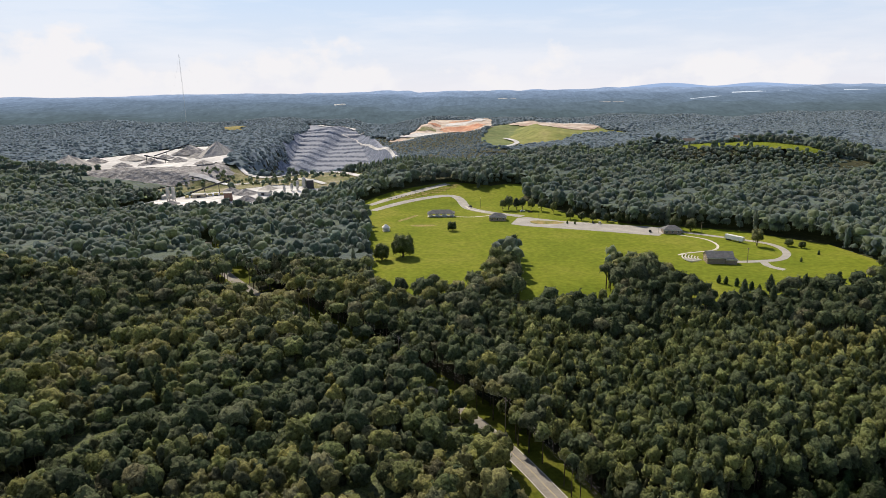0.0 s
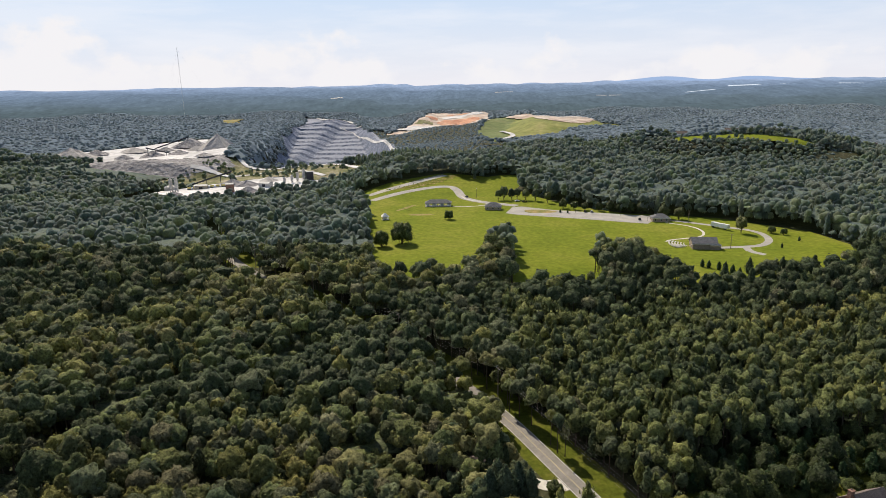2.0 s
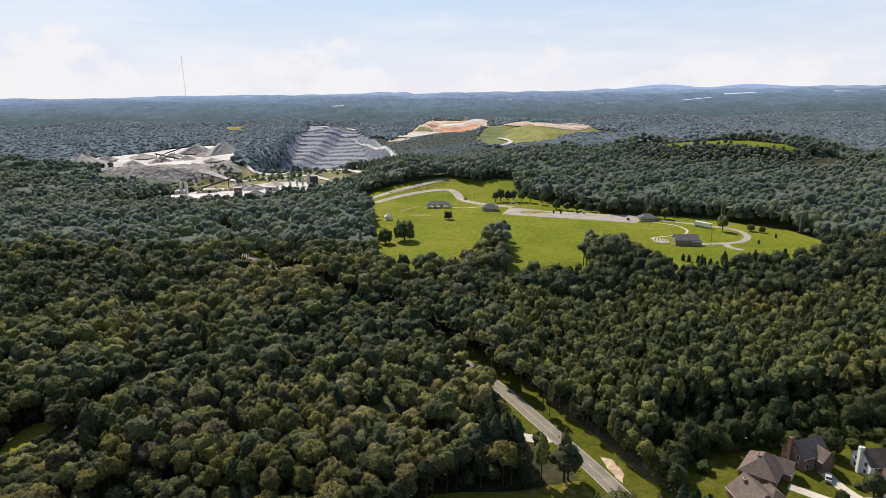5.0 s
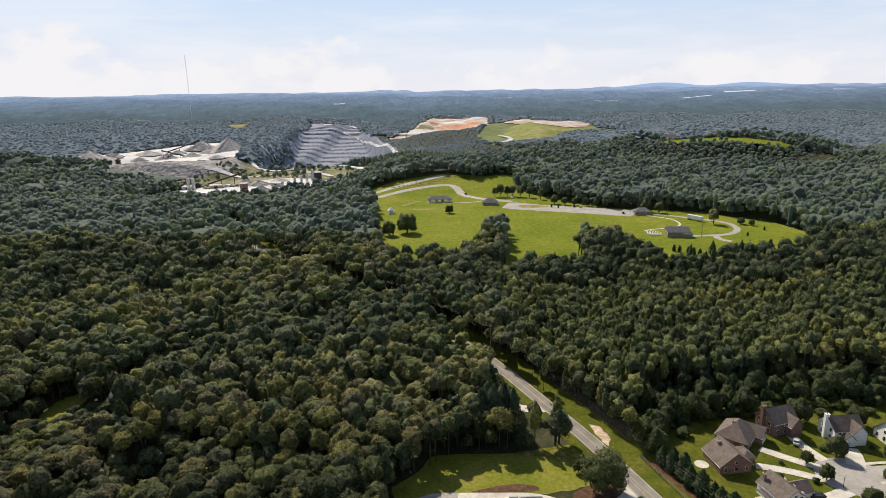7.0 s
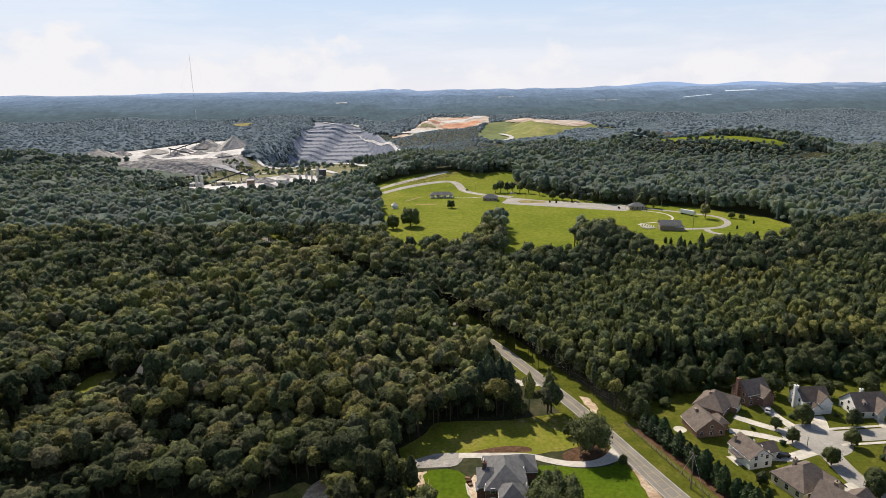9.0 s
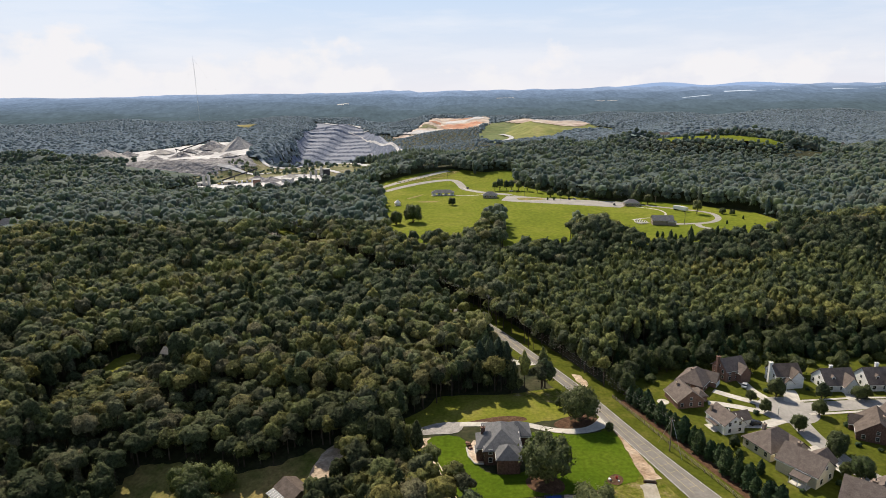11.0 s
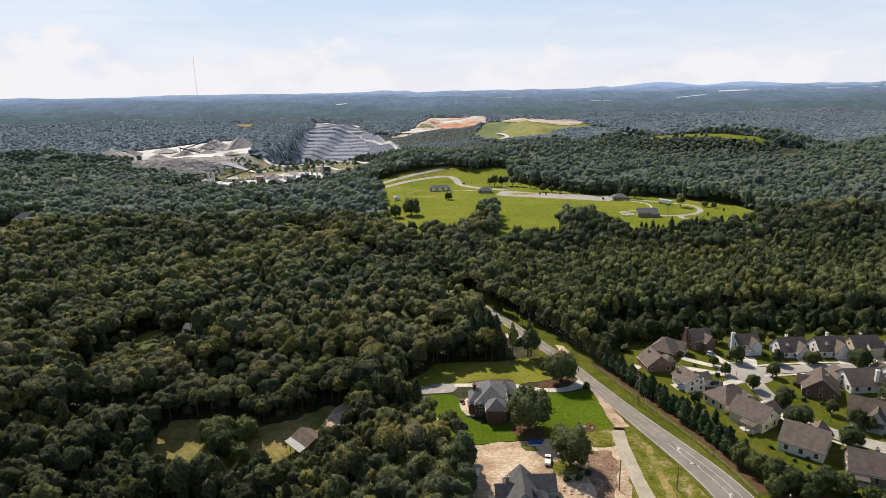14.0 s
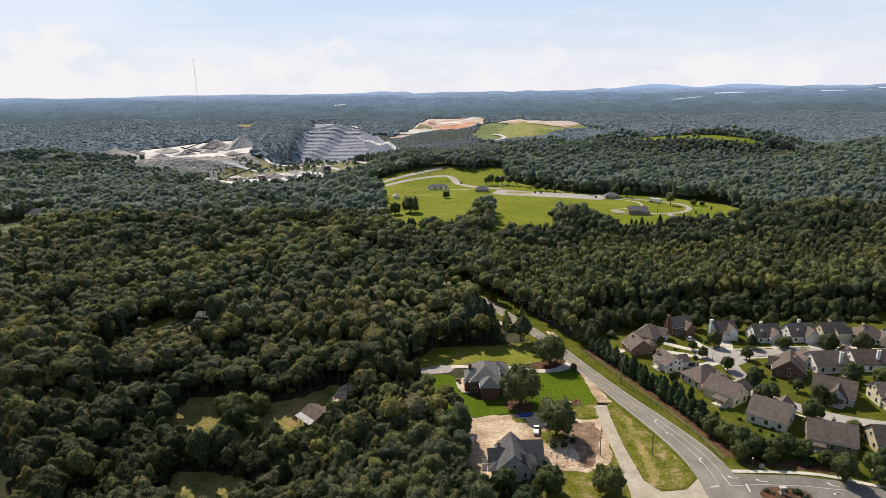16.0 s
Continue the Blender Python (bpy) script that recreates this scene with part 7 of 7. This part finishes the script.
house("stage_building", 153.4, 354.0, -7, [(0, 0, 0, 14.5, 9.0, 3.8, 6.6, "gable"), (6.0, -3.4, 0, 6.0, 4.0, 3.0, 3.9, "hip")], M["tan_brick"], M["shingle_grey"], "tan stage building with a broad grey roof", group="park buildings", z=PZ, skip=(270, 0))
e = tagged(new("amphitheatre"), "curved rows of pale stone seats on a grass slope", "seating")
for i in range(6):
    r = 6.5 + i * 1.75
    bm = bmesh.new()
    loops = []
    for a in range(140, 213, 8):
        c, sn = math.cos(radians(a)), math.sin(radians(a))
        loops.append([bm.verts.new((151 + (r + dr) * c, 361 + (r + dr) * sn, PZ + i * 0.12 + dz)) for dr, dz in ((-0.3, -0.2), (0.3, -0.2), (0.3, 0.45), (-0.3, 0.45))])
    for p, q in zip(loops, loops[1:]):
        for k in range(4):
            bm.faces.new((p[k], p[(k + 1) % 4], q[(k + 1) % 4], q[k]))
    bm.faces.new(loops[0][::-1])
    bm.faces.new(loops[-1])
    bmesh.ops.recalc_face_normals(bm, faces=bm.faces)
    part("curved_bench", bm, M["concrete"], e)
e = new("trailer")
e.matrix_world = pose(184.5, 404.0, PZ + 0.1, 0, 0, -58)
for n, args, mt in (("box_body", (0, 0, 1.1, 13.0, 2.6, 2.8), M["paint_white"]), ("chassis", (0.5, 0, 0.75, 11, 1.2, 0.35), M["darkmetal"]), ("landing_gear", (4.2, 0, 0, 0.3, 1.8, 0.8), M["darkmetal"])):
    bm = bmesh.new()
    box(bm, *args)
    part(n, bm, mt, e)
for sx in (-5.2, -4.0):
    for sy in (-1, 1):
        bm = bmesh.new()
        tube(bm, (sx, sy * 0.8, 0.5), (sx, sy * 1.2, 0.5), 0.5, 12)
        part("wheel", bm, M["rubber"], e)
tagged(e, "long white semi trailer parked on the grass", "trailer")
for x, y, tr, pt, lb in ((104.5, 466.0, 70, "black", "dark parked car in the parking lot"), (109.3, 464.5, 70, "silver", "silver parked car in the parking lot"), (138.0, 434.0, 75, "black", "black parked car in the parking lot"), (56.0, 516.0, 20, "white", "white parked car under the park trees"),
                         (62.0, 512.5, 20, "black", "dark parked car under the park trees"), (12.5, 540.0, 110, "black", "dark car standing on the park road")):
    car(x, y, tr, M["paint_" + pt], lb, PZ + 0.35)
for x, y in ((21.4, 537), (-8.7, 598), (143, 431), (128, 450), (96, 462), (66, 488)):
    street_lamp(x, y, 8.5, "tall slim lamp post in the park", group="park lamps")
utility_pole(169.8, 423.1, 9.5, 1.8, "wooden utility pole beside the loop road")
utility_pole(169.0, 351.0, 9.5, 1.8, "wooden utility pole near the stage building")
plant(SINGLE[:5], [(34.6, 372, 1.0), (30, 352, 0.9), (192.8, 390.0, 0.95), (40.0, 523, 0.78), (45.0, 525, 0.95), (52, 526, 0.75), (57, 527, 0.8), (64, 523, 0.85), (72, 518, 0.85), (81, 507, 0.75)], "park_tree", "tall leafy tree standing on the park lawn", "park trees")
plant(OAK, [(-46.0, 367, 0.9), (-33.5, 374, 1.25), (-3.2, 447, 0.60), (25, 338, 0.8), (32, 345, 0.8), (20, 330, 0.85), (24, 326, 0.8), (212.5, 389, 0.45), (218, 384, 0.38)], "park_tree", "round spreading tree on the park lawn", "park trees")
plant(EVER, [(137.5, 314, 0.75), (140.3, 312, 0.75), (144.4, 308.5, 0.8), (147.0, 306, 0.8), (149.0, 302, 0.9), (151.5, 299, 0.8), (84.9, 466.5, 0.5), (90.3, 464.0, 0.5), (219.5, 367.7, 0.5), (200.6, 352, 0.5)], "young_conifer", "small young conifer planted in the park lawn", "young conifers of the park")
plant(STREET, [(116.5, 471, 1.3), (124, 467, 1.5), (131, 464, 1.7), (139, 461, 1.7), (147.3, 457, 1.9), (106, 474, 1.2), (98, 478, 1.3), (90, 483, 1.4), (158, 441, 1.9), (167, 435, 1.7)], "park_edge_tree", "leafy tree at the edge of the parking lot", "trees behind the parking lot")
plant(BUSH, [(-60 + i * 4.2, 571 + i * 4.4 + (i % 3), 0.8) for i in range(11)], "park_shrub", "young shrub between the park roads", "shrubs between the park roads", "bush")


# ---- the quarry ----
def pile(x, y, r, h, material, label):
    """A cone of crushed stone with uneven flanks."""
    rn = random.Random(int(x))
    bm = bmesh.new()
    z = float(ground(x, y)) + 0.4
    rings, seg = 5, 22
    grid = []
    wob = [rn.uniform(0.86, 1.14) for _ in range(seg)]
    for i in range(rings):
        t = i / rings
        grid.append([bm.verts.new((x + r * (1 - t) * wob[j] * math.cos(2 * math.pi * j / seg), y + r * (1 - t) * wob[j] * math.sin(2 * math.pi * j / seg), z + h * t * rn.uniform(0.94, 1.05))) for j in range(seg)])
    top = bm.verts.new((x, y, z + h))
    for i in range(rings - 1):
        for j in range(seg):
            bm.faces.new((grid[i][j], grid[i][(j + 1) % seg], grid[i + 1][(j + 1) % seg], grid[i + 1][j]))
    for j in range(seg):
        bm.faces.new((grid[-1][j], grid[-1][(j + 1) % seg], top))
    me = bpy.data.meshes.new("gravel_cone")
    bm.to_mesh(me)
    bm.free()
    me.materials.append(material)
    tagged(new("gravel_cone", me), label, "gravel cone", "gravel cones of the quarry")


M["clay"] = surface("red_clay", [(0.34, 0.15, 0.09), (0.44, 0.23, 0.15), (0.52, 0.34, 0.24)], 30, fine=0.25, fine_scale=0.1)
M["crushed"] = surface("crushed_stone", [(0.26, 0.25, 0.25), (0.34, 0.33, 0.32), (0.44, 0.42, 0.40)], 12, fine=0.2, fine_scale=0.4)
for x, y, r, h, dark in ((-566, 905, 34, 17, 0), (-528, 880, 20, 9, 0), (-480, 890, 17, 9, 1), (-440, 895, 21, 11, 1), (-405, 905, 17, 7, 1), (-452, 1065, 30, 15, 1), (-372, 975, 32, 24, 0), (-350, 860, 14, 5, 1), (-560, 960, 18, 8, 1), (-505, 935, 14, 6, 1), (-400, 1000, 16, 8, 1), (-430, 1030, 14, 7, 0), (-478, 1020, 15, 7, 1), (-390, 880, 10, 4, 1), (-470, 960, 20, 7, 1), (-520, 1000, 22, 8, 0),
                         (-262, 715, 16, 7, 1), (-240, 700, 14, 6, 1), (-222, 728, 12, 5, 0), (-300, 640, 10, 4, 1), (-226, 660, 11, 6, 1)):
    pile(x, y, r, h, M["stone"] if dark else M["crushed"], "grey cone of crushed stone in the quarry yard")


def conveyor(x0, y0, z0, x1, y1, z1):
    e = new("conveyor")
    bm = bmesh.new()
    tube(bm, (x0, y0, z0), (x1, y1, z1), 0.9, 4)
    part("belt_frame", bm, M["darkmetal"], e)
    for t in (0.35, 0.7, 0.95):
        p = Vector((x0, y0, z0)).lerp(Vector((x1, y1, z1)), t)
        bm = bmesh.new()
        tube(bm, (p.x, p.y, float(ground(p.x, p.y))), p, 0.4, 4)
        part("trestle", bm, M["darkmetal"], e)
    tagged(e, "slanting dark conveyor over a stone pile", "conveyor", "conveyors of the quarry")


conveyor(-410, 1010, 13, -372, 976, 36)
conveyor(-420, 930, 12, -442, 882, 27)
conveyor(-500, 1030, 12, -454, 1064, 28)
conveyor(-300, 690, 2, -262, 716, 13)


def silo(x, y, r, h, material):
    e = new("silo")
    e.matrix_world = pose(x, y, float(ground(x, y)) + 0.2)
    bm = bmesh.new()
    tube(bm, (0, 0, 3), (0, 0, h), r, 14)
    part("tank", bm, material, e)
    bm = bmesh.new()
    tube(bm, (0, 0, h), (0, 0, h + r * 0.6), r, 14, r * 0.2)
    part("cone_top", bm, material, e)
    for a in range(4):
        bm = bmesh.new()
        tube(bm, (r * 0.8 * math.cos(a * 1.57), r * 0.8 * math.sin(a * 1.57), -0.3), (r * 0.8 * math.cos(a * 1.57), r * 0.8 * math.sin(a * 1.57), 3.1), 0.25, 5)
        part("leg", bm, M["darkmetal"], e)
    tagged(e, "tall pale cylindrical silo of the plant", "silo", "silos of the plant")


for x, y, r, h in ((-313, 664, 2.0, 15), (-307, 664, 2.0, 15), (-184, 716, 1.6, 11), (-190, 712, 1.5, 8.5), (-178, 722, 1.8, 14), (-196, 702, 1.5, 7.5)):
    silo(x, y, r, h, M["concrete"] if h > 10 else M["metal"])


def plant_shed(x, y, turn, L, W, h, material, label):
    e = new("plant_building")
    e.matrix_world = pose(x, y, float(ground(x, y)) + 0.2, 0, 0, turn)
    bm = bmesh.new()
    prism(bm, [(-W / 2, -0.5), (W / 2, -0.5), (W / 2, h), (0, h + W * 0.14), (-W / 2, h)], -L / 2, L / 2, Matrix.Identity(4))
    part("wall", bm, material, e)
    bm = bmesh.new()
    gable_roof(bm, L, W, h, h + W * 0.14, Matrix.Identity(4))
    part("roof", bm, M["tin"], e)
    bm = bmesh.new()
    box(bm, 0, -W / 2 - 0.03, 0, min(4.0, L * 0.4), 0.12, min(4.0, h * 0.75))
    part("door", bm, M["darkmetal"], e)
    tagged(e, label, "plant building", "buildings of the plant")


plant_shed(-244, 655, 10, 8, 6, 9, M["brick"], "tall rusty red hopper tower of the plant")
plant_shed(-290, 690, 12, 14, 7, 4, M["beige"], "low pale plant building with a tin roof")
plant_shed(-215, 690, -20, 14, 8, 4, M["metal"], "grey metal plant shed")
plant_shed(-330, 700, 25, 14, 8, 4, M["concrete"], "white plant office with a tin roof")
plant_shed(-172, 728, 15, 8, 6, 10, M["darkmetal"], "dark crusher tower of the plant")
plant_shed(-690, 1000, 10, 26, 14, 6, M["trim"], "white warehouse at the quarry's edge")
plant_shed(-655, 1010, 10, 20, 12, 5, M["trim"], "white warehouse at the quarry's edge")
for i in range(7):
    heap("mixer_truck", -303 + i * 6.2, 690 + i * 1.2, [("cab", 2.4, 0, 0.6, 1.8, 2.3, 2.0, 0, M["paint_white"]), ("drum", -0.8, 0, 1.2, 4.2, 2.2, 2.2, 8, M["paint_yellow"]), ("chassis", 0, 0, 0.3, 7.0, 1.6, 0.6, 0, M["darkmetal"])], "yellow mixer truck parked in a row", "truck")
band("haul_road", bend([(-97, 1040), (-113, 1130), (-153, 1300), (-197, 1454), (-247, 1600), (-272, 1648), (-298, 1656)], 4), 3.4, 2.0, M["sand"], "pale haul road down the quarry side")
band("haul_road", bend([(-298, 1660), (-262, 1672), (-226, 1664), (-206, 1690), (-226, 1750), (-300, 1800)], 4), 5.0, 2.4, M["sand"], "pale haul road winding up to the pit's rim")
band("haul_road", bend([(-345, 975), (-322, 905), (-302, 874), (-265, 840), (-238, 850), (-205, 858), (-165, 856), (-120, 790)], 2), 9, 1.2, M["sand"], "pale haul road past the pit")
band("haul_road", bend([(-238, 850), (-222, 868), (-208, 884), (-196, 905)], 2), 9, 1.6, M["sand"], "pale ramp into the pit")
band("haul_road", bend([(-345, 800), (-300, 790), (-248, 812), (-200, 800), (-160, 752)], 2), 8, 1.0, M["sand"], "pale track between the plant and the pit")
band("haul_road", bend([(-400, 1860), (-304, 1800), (-215, 1640), (-140, 1500), (-20, 1425), (70, 1470)], 2), 14, 3.2, M["sand"], "pale road along the pit's rim")
band("mound_road", bend([(100, 1272), (112, 1190), (114, 1128), (78, 1076)], 2), 9, 3.0, M["sand"], "pale track up the spoil mound")
band("mound_road", bend([(190, 1440), (250, 1420), (330, 1400), (390, 1420)], 2), 12, 2.5, M["sand"], "pale track over the spoil mound")
field("mound_top", rounded([(190, 1300), (180, 1420), (225, 1520), (300, 1500), (330, 1430), (300, 1330), (240, 1270)], 2), 8, 1.6, M["redearth"], "bare tan top of the spoil mound")
field("mound_bare", rounded([(130, 1560), (150, 1660), (240, 1690), (260, 1590), (200, 1540)], 2), 10, 2.5, M["redearth"], "bare tan earth behind the mound")
for poly, mt in (([(-128, 1470), (-110, 1560), (-20, 1540), (62, 1490), (40, 1440), (-40, 1430)], "sand"), ([(-30, 1580), (-40, 1700), (40, 1760), (86, 1700), (70, 1580)], "clay"), ([(-40, 1760), (-30, 1840), (90, 1860), (95, 1790), (30, 1780)], "sand"),
                 ([(-20, 1880), (0, 1950), (100, 1960), (104, 1900)], "clay"), ([(-96, 1590), (-88, 1650), (-50, 1655), (-46, 1600)], "scrubland"), ([(60, 1520), (66, 1560), (90, 1570), (84, 1530)], "scrubland"), ([(-120, 1452), (-90, 1470), (-20, 1440), (20, 1418), (-30, 1404)], "scrubland"), ([(-70, 1700), (-62, 1780), (-30, 1770), (-44, 1700)], "clay")):
    field("earth_streak", ragged(rounded(poly, 2), 14, 5), 8, 1.3, M[mt], "streak of bare earth in the stripped land")
field("far_patch", FARPATCH, 10, 2.5, M["drygrass"], "pale clearing in the far woods")

# woods around the quarry's ledges
qr = np.random.RandomState(8)
qx, qy = qr.uniform(-370, -110, 460), qr.uniform(735, 890, 460)
tracks = [[(-345, 975), (-322, 905), (-302, 874), (-265, 840), (-238, 850), (-205, 858), (-165, 856), (-120, 790)], [(-345, 800), (-300, 790), (-248, 812), (-200, 800), (-160, 752)]]
ok = inside(APRON, qx, qy) & (near_line(tracks[0], qx, qy) > 8) & (near_line(tracks[1], qx, qy) > 7) & ((np.sin(qx * 0.05) + np.cos(qy * 0.07)) > -0.6)
rows_q = plant_rows(qx[ok], qy[ok], 6, 0, 1.8, 3.6)
rows_q[:, 2] = ground(qx[ok], qy[ok]) - 1.0
woods("quarry_scrub", MID_T[:6], rows_q, M["leaf_mid_hazed"], qr, "low green scrub on the quarry's ledges")


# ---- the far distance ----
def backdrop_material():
    m = bpy.data.materials.new("glowing_haze_woods")
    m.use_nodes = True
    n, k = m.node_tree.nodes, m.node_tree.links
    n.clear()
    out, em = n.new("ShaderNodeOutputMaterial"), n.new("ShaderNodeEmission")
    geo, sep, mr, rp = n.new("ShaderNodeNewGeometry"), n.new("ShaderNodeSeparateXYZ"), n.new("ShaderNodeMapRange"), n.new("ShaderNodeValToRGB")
    # painted haze: the woods glow on their own and pale with distance
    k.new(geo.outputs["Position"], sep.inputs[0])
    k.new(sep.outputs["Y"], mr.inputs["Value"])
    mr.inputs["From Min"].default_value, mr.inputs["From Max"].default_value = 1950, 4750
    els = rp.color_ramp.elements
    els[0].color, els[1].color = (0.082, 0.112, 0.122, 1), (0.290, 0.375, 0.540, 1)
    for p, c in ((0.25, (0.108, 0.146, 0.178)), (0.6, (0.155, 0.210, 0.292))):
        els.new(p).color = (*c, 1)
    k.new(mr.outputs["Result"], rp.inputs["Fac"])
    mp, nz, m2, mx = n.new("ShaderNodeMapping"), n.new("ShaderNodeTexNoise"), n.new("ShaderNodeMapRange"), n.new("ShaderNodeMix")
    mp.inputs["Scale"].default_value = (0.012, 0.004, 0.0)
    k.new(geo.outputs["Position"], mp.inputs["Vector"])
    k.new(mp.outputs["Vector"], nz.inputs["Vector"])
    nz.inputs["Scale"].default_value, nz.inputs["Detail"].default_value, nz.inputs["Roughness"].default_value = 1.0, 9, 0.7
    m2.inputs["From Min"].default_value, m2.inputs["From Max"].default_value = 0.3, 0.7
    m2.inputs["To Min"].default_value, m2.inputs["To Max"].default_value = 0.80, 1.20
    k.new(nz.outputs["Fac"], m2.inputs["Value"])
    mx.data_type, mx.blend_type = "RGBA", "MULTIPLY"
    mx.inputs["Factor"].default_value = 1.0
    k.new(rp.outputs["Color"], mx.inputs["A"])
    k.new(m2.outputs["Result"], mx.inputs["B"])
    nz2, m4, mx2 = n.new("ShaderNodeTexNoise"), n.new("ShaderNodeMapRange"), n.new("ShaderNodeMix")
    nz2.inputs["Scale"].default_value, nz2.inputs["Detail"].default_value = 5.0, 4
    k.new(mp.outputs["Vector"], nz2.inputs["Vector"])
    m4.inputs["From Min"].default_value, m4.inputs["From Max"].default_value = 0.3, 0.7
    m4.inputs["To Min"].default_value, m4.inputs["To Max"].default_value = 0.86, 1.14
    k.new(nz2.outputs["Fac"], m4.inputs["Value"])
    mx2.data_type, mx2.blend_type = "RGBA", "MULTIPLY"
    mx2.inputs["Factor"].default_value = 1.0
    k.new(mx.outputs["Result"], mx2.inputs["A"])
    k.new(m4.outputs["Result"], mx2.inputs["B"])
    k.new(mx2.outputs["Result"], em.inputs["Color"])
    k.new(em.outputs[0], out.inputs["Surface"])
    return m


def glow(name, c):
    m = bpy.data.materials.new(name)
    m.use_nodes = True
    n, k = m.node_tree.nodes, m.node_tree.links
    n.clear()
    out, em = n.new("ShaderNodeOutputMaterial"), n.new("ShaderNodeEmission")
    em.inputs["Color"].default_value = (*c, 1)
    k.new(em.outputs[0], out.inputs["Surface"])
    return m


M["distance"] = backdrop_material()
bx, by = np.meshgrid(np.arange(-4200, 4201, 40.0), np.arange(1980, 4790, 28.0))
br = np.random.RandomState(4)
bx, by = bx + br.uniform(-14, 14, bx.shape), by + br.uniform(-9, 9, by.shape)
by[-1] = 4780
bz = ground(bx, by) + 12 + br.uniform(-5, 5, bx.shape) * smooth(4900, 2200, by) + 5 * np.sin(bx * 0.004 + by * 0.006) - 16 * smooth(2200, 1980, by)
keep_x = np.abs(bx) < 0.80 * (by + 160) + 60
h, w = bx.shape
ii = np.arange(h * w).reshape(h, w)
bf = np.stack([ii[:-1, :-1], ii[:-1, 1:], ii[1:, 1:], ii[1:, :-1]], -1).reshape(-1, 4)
tagged(quads_object("backdrop_woods", np.stack([bx, by, bz], -1).reshape(-1, 3), bf, M["distance"], shade=True), "glowing hazy blue-green woods reaching to the horizon", "backdrop", kind="structure")
rx = np.arange(-4200, 4201, 30.0)


def ridge(name, y, base, humps, material, label):
    """A far ridge with humps at x, height, width."""
    top = base + 3.0 * np.sin(rx * 0.0021 + y) + 2.0 * np.sin(rx * 0.0067)
    for hx, hh, hw in humps:
        top = top + hh * np.exp(-((rx - hx) / hw) ** 2)
    v = np.concatenate([np.stack([rx, np.full_like(rx, y), top], -1), np.stack([rx, np.full_like(rx, y - 60), np.full_like(rx, 40.0)], -1)])
    n = len(rx)
    f = [(n + i, n + i + 1, i + 1, i) for i in range(n - 1)]
    tagged(mesh_object(name, v, f, material), label, "backdrop", kind="structure")


# hills glow by themselves in the blue of distant haze
ridge("backdrop_ridge", 4800, 92, [(1560, 36, 190), (1750, 20, 160), (1330, 12, 200), (2190, 32, 260), (2480, 16, 260), (2900, 12, 300), (900, 5, 300), (-400, 4, 600)], glow("far_hills_haze_glow", (0.290, 0.395, 0.600)), "glowing pale blue hills on the horizon")
# lakes emit their own brightness in place of mirrored sky
M["water"] = glow("far_glowing_water", (0.62, 0.68, 0.76))
for x, y, w, d in ((1220, 3150, 160, 40), (1610, 3560, 190, 60), (1820, 3600, 120, 40), (2200, 3560, 150, 50), (2650, 3700, 220, 50), (2350, 3500, 80, 30)):
    sheet("backdrop_lake", [(x - w / 2, y - d / 2), (x + w / 2, y - d / 2 + 8), (x + w / 2 - 10, y + d / 2), (x - w / 3, y + d / 2)], 21, M["water"], "distant glowing lake among hazy woods", "backdrop")


def far_building(x, y, L, W, h, turn, label, top=None, rise=9):
    e = new("far_building")
    e.matrix_world = pose(x, y, float(ground(x, y)) + rise, 0, 0, turn)
    bm = bmesh.new()
    box(bm, 0, 0, -rise - 0.5, L, W, h + rise + 0.5)
    part("wall", bm, M["trim"], e)
    bm = bmesh.new()
    gable_roof(bm, L, W, h, h + W * (0.32 if top else 0.15), Matrix.Identity(4))
    part("roof", bm, top or M["tin"], e)
    tagged(e, label, "building", "distant buildings")


for x, y, L, W, h, tr in ((-532, 2900, 34, 20, 7, 5), (-505, 2890, 22, 16, 10, 5), (255, 3300, 60, 20, 10, 0), (300, 3320, 40, 20, 8, 0), (690, 2950, 50, 18, 8, 0), (760, 2960, 60, 18, 8, 0), (-640, 1450, 16, 8, 2, 20), (-600, 1440, 14, 8, 2, 20)):
    far_building(x, y, L, W, h, tr, "distant white building among hazy woods")
for x, y, L, rise in ((322, 872, 15, 0), (389, 866, 16, 0), (411, 864, 14, 0), (432, 862, 17, 0), (447, 860, 15, 0), (500, 862, 16, 5), (539, 868, 15, 7), (562, 872, 17, 7), (585, 866, 15, 7)):
    far_building(x, y, L, 10, 4.5, (x * 7) % 40 - 20, "distant pale house with a brown roof behind the hay field", M["shingle"], rise)
e = new("radio_mast")
mx_, my_ = -786.0, 1845.0
e.matrix_world = pose(mx_, my_, float(ground(mx_, my_)))
for a in range(3):
    bm = bmesh.new()
    px, py = 0.9 * math.cos(a * 2.094), 0.9 * math.sin(a * 2.094)
    tube(bm, (px, py, 0), (px, py, 206), 0.14, 5)
    part("mast_leg", bm, M["trim"], e)
for lev in range(20):
    bm = bmesh.new()
    for a in range(3):
        p, q = (0.9 * math.cos(a * 2.094), 0.9 * math.sin(a * 2.094), lev * 10), (0.9 * math.cos((a + 1) * 2.094), 0.9 * math.sin((a + 1) * 2.094), lev * 10 + 10)
        tube(bm, p, q, 0.04, 4)
    part("brace", bm, M["trim"], e)
for a in range(3):
    for hgt, out in ((66, 50), (132, 90), (200, 120)):
        bm = bmesh.new()
        tube(bm, (0, 0, hgt), (out * math.cos(a * 2.094 + 0.5), out * math.sin(a * 2.094 + 0.5), 0), 0.03, 4)
        part("guy_wire", bm, M["metal"], e)
tagged(e, "tall slender guyed radio mast above the woods", "mast")
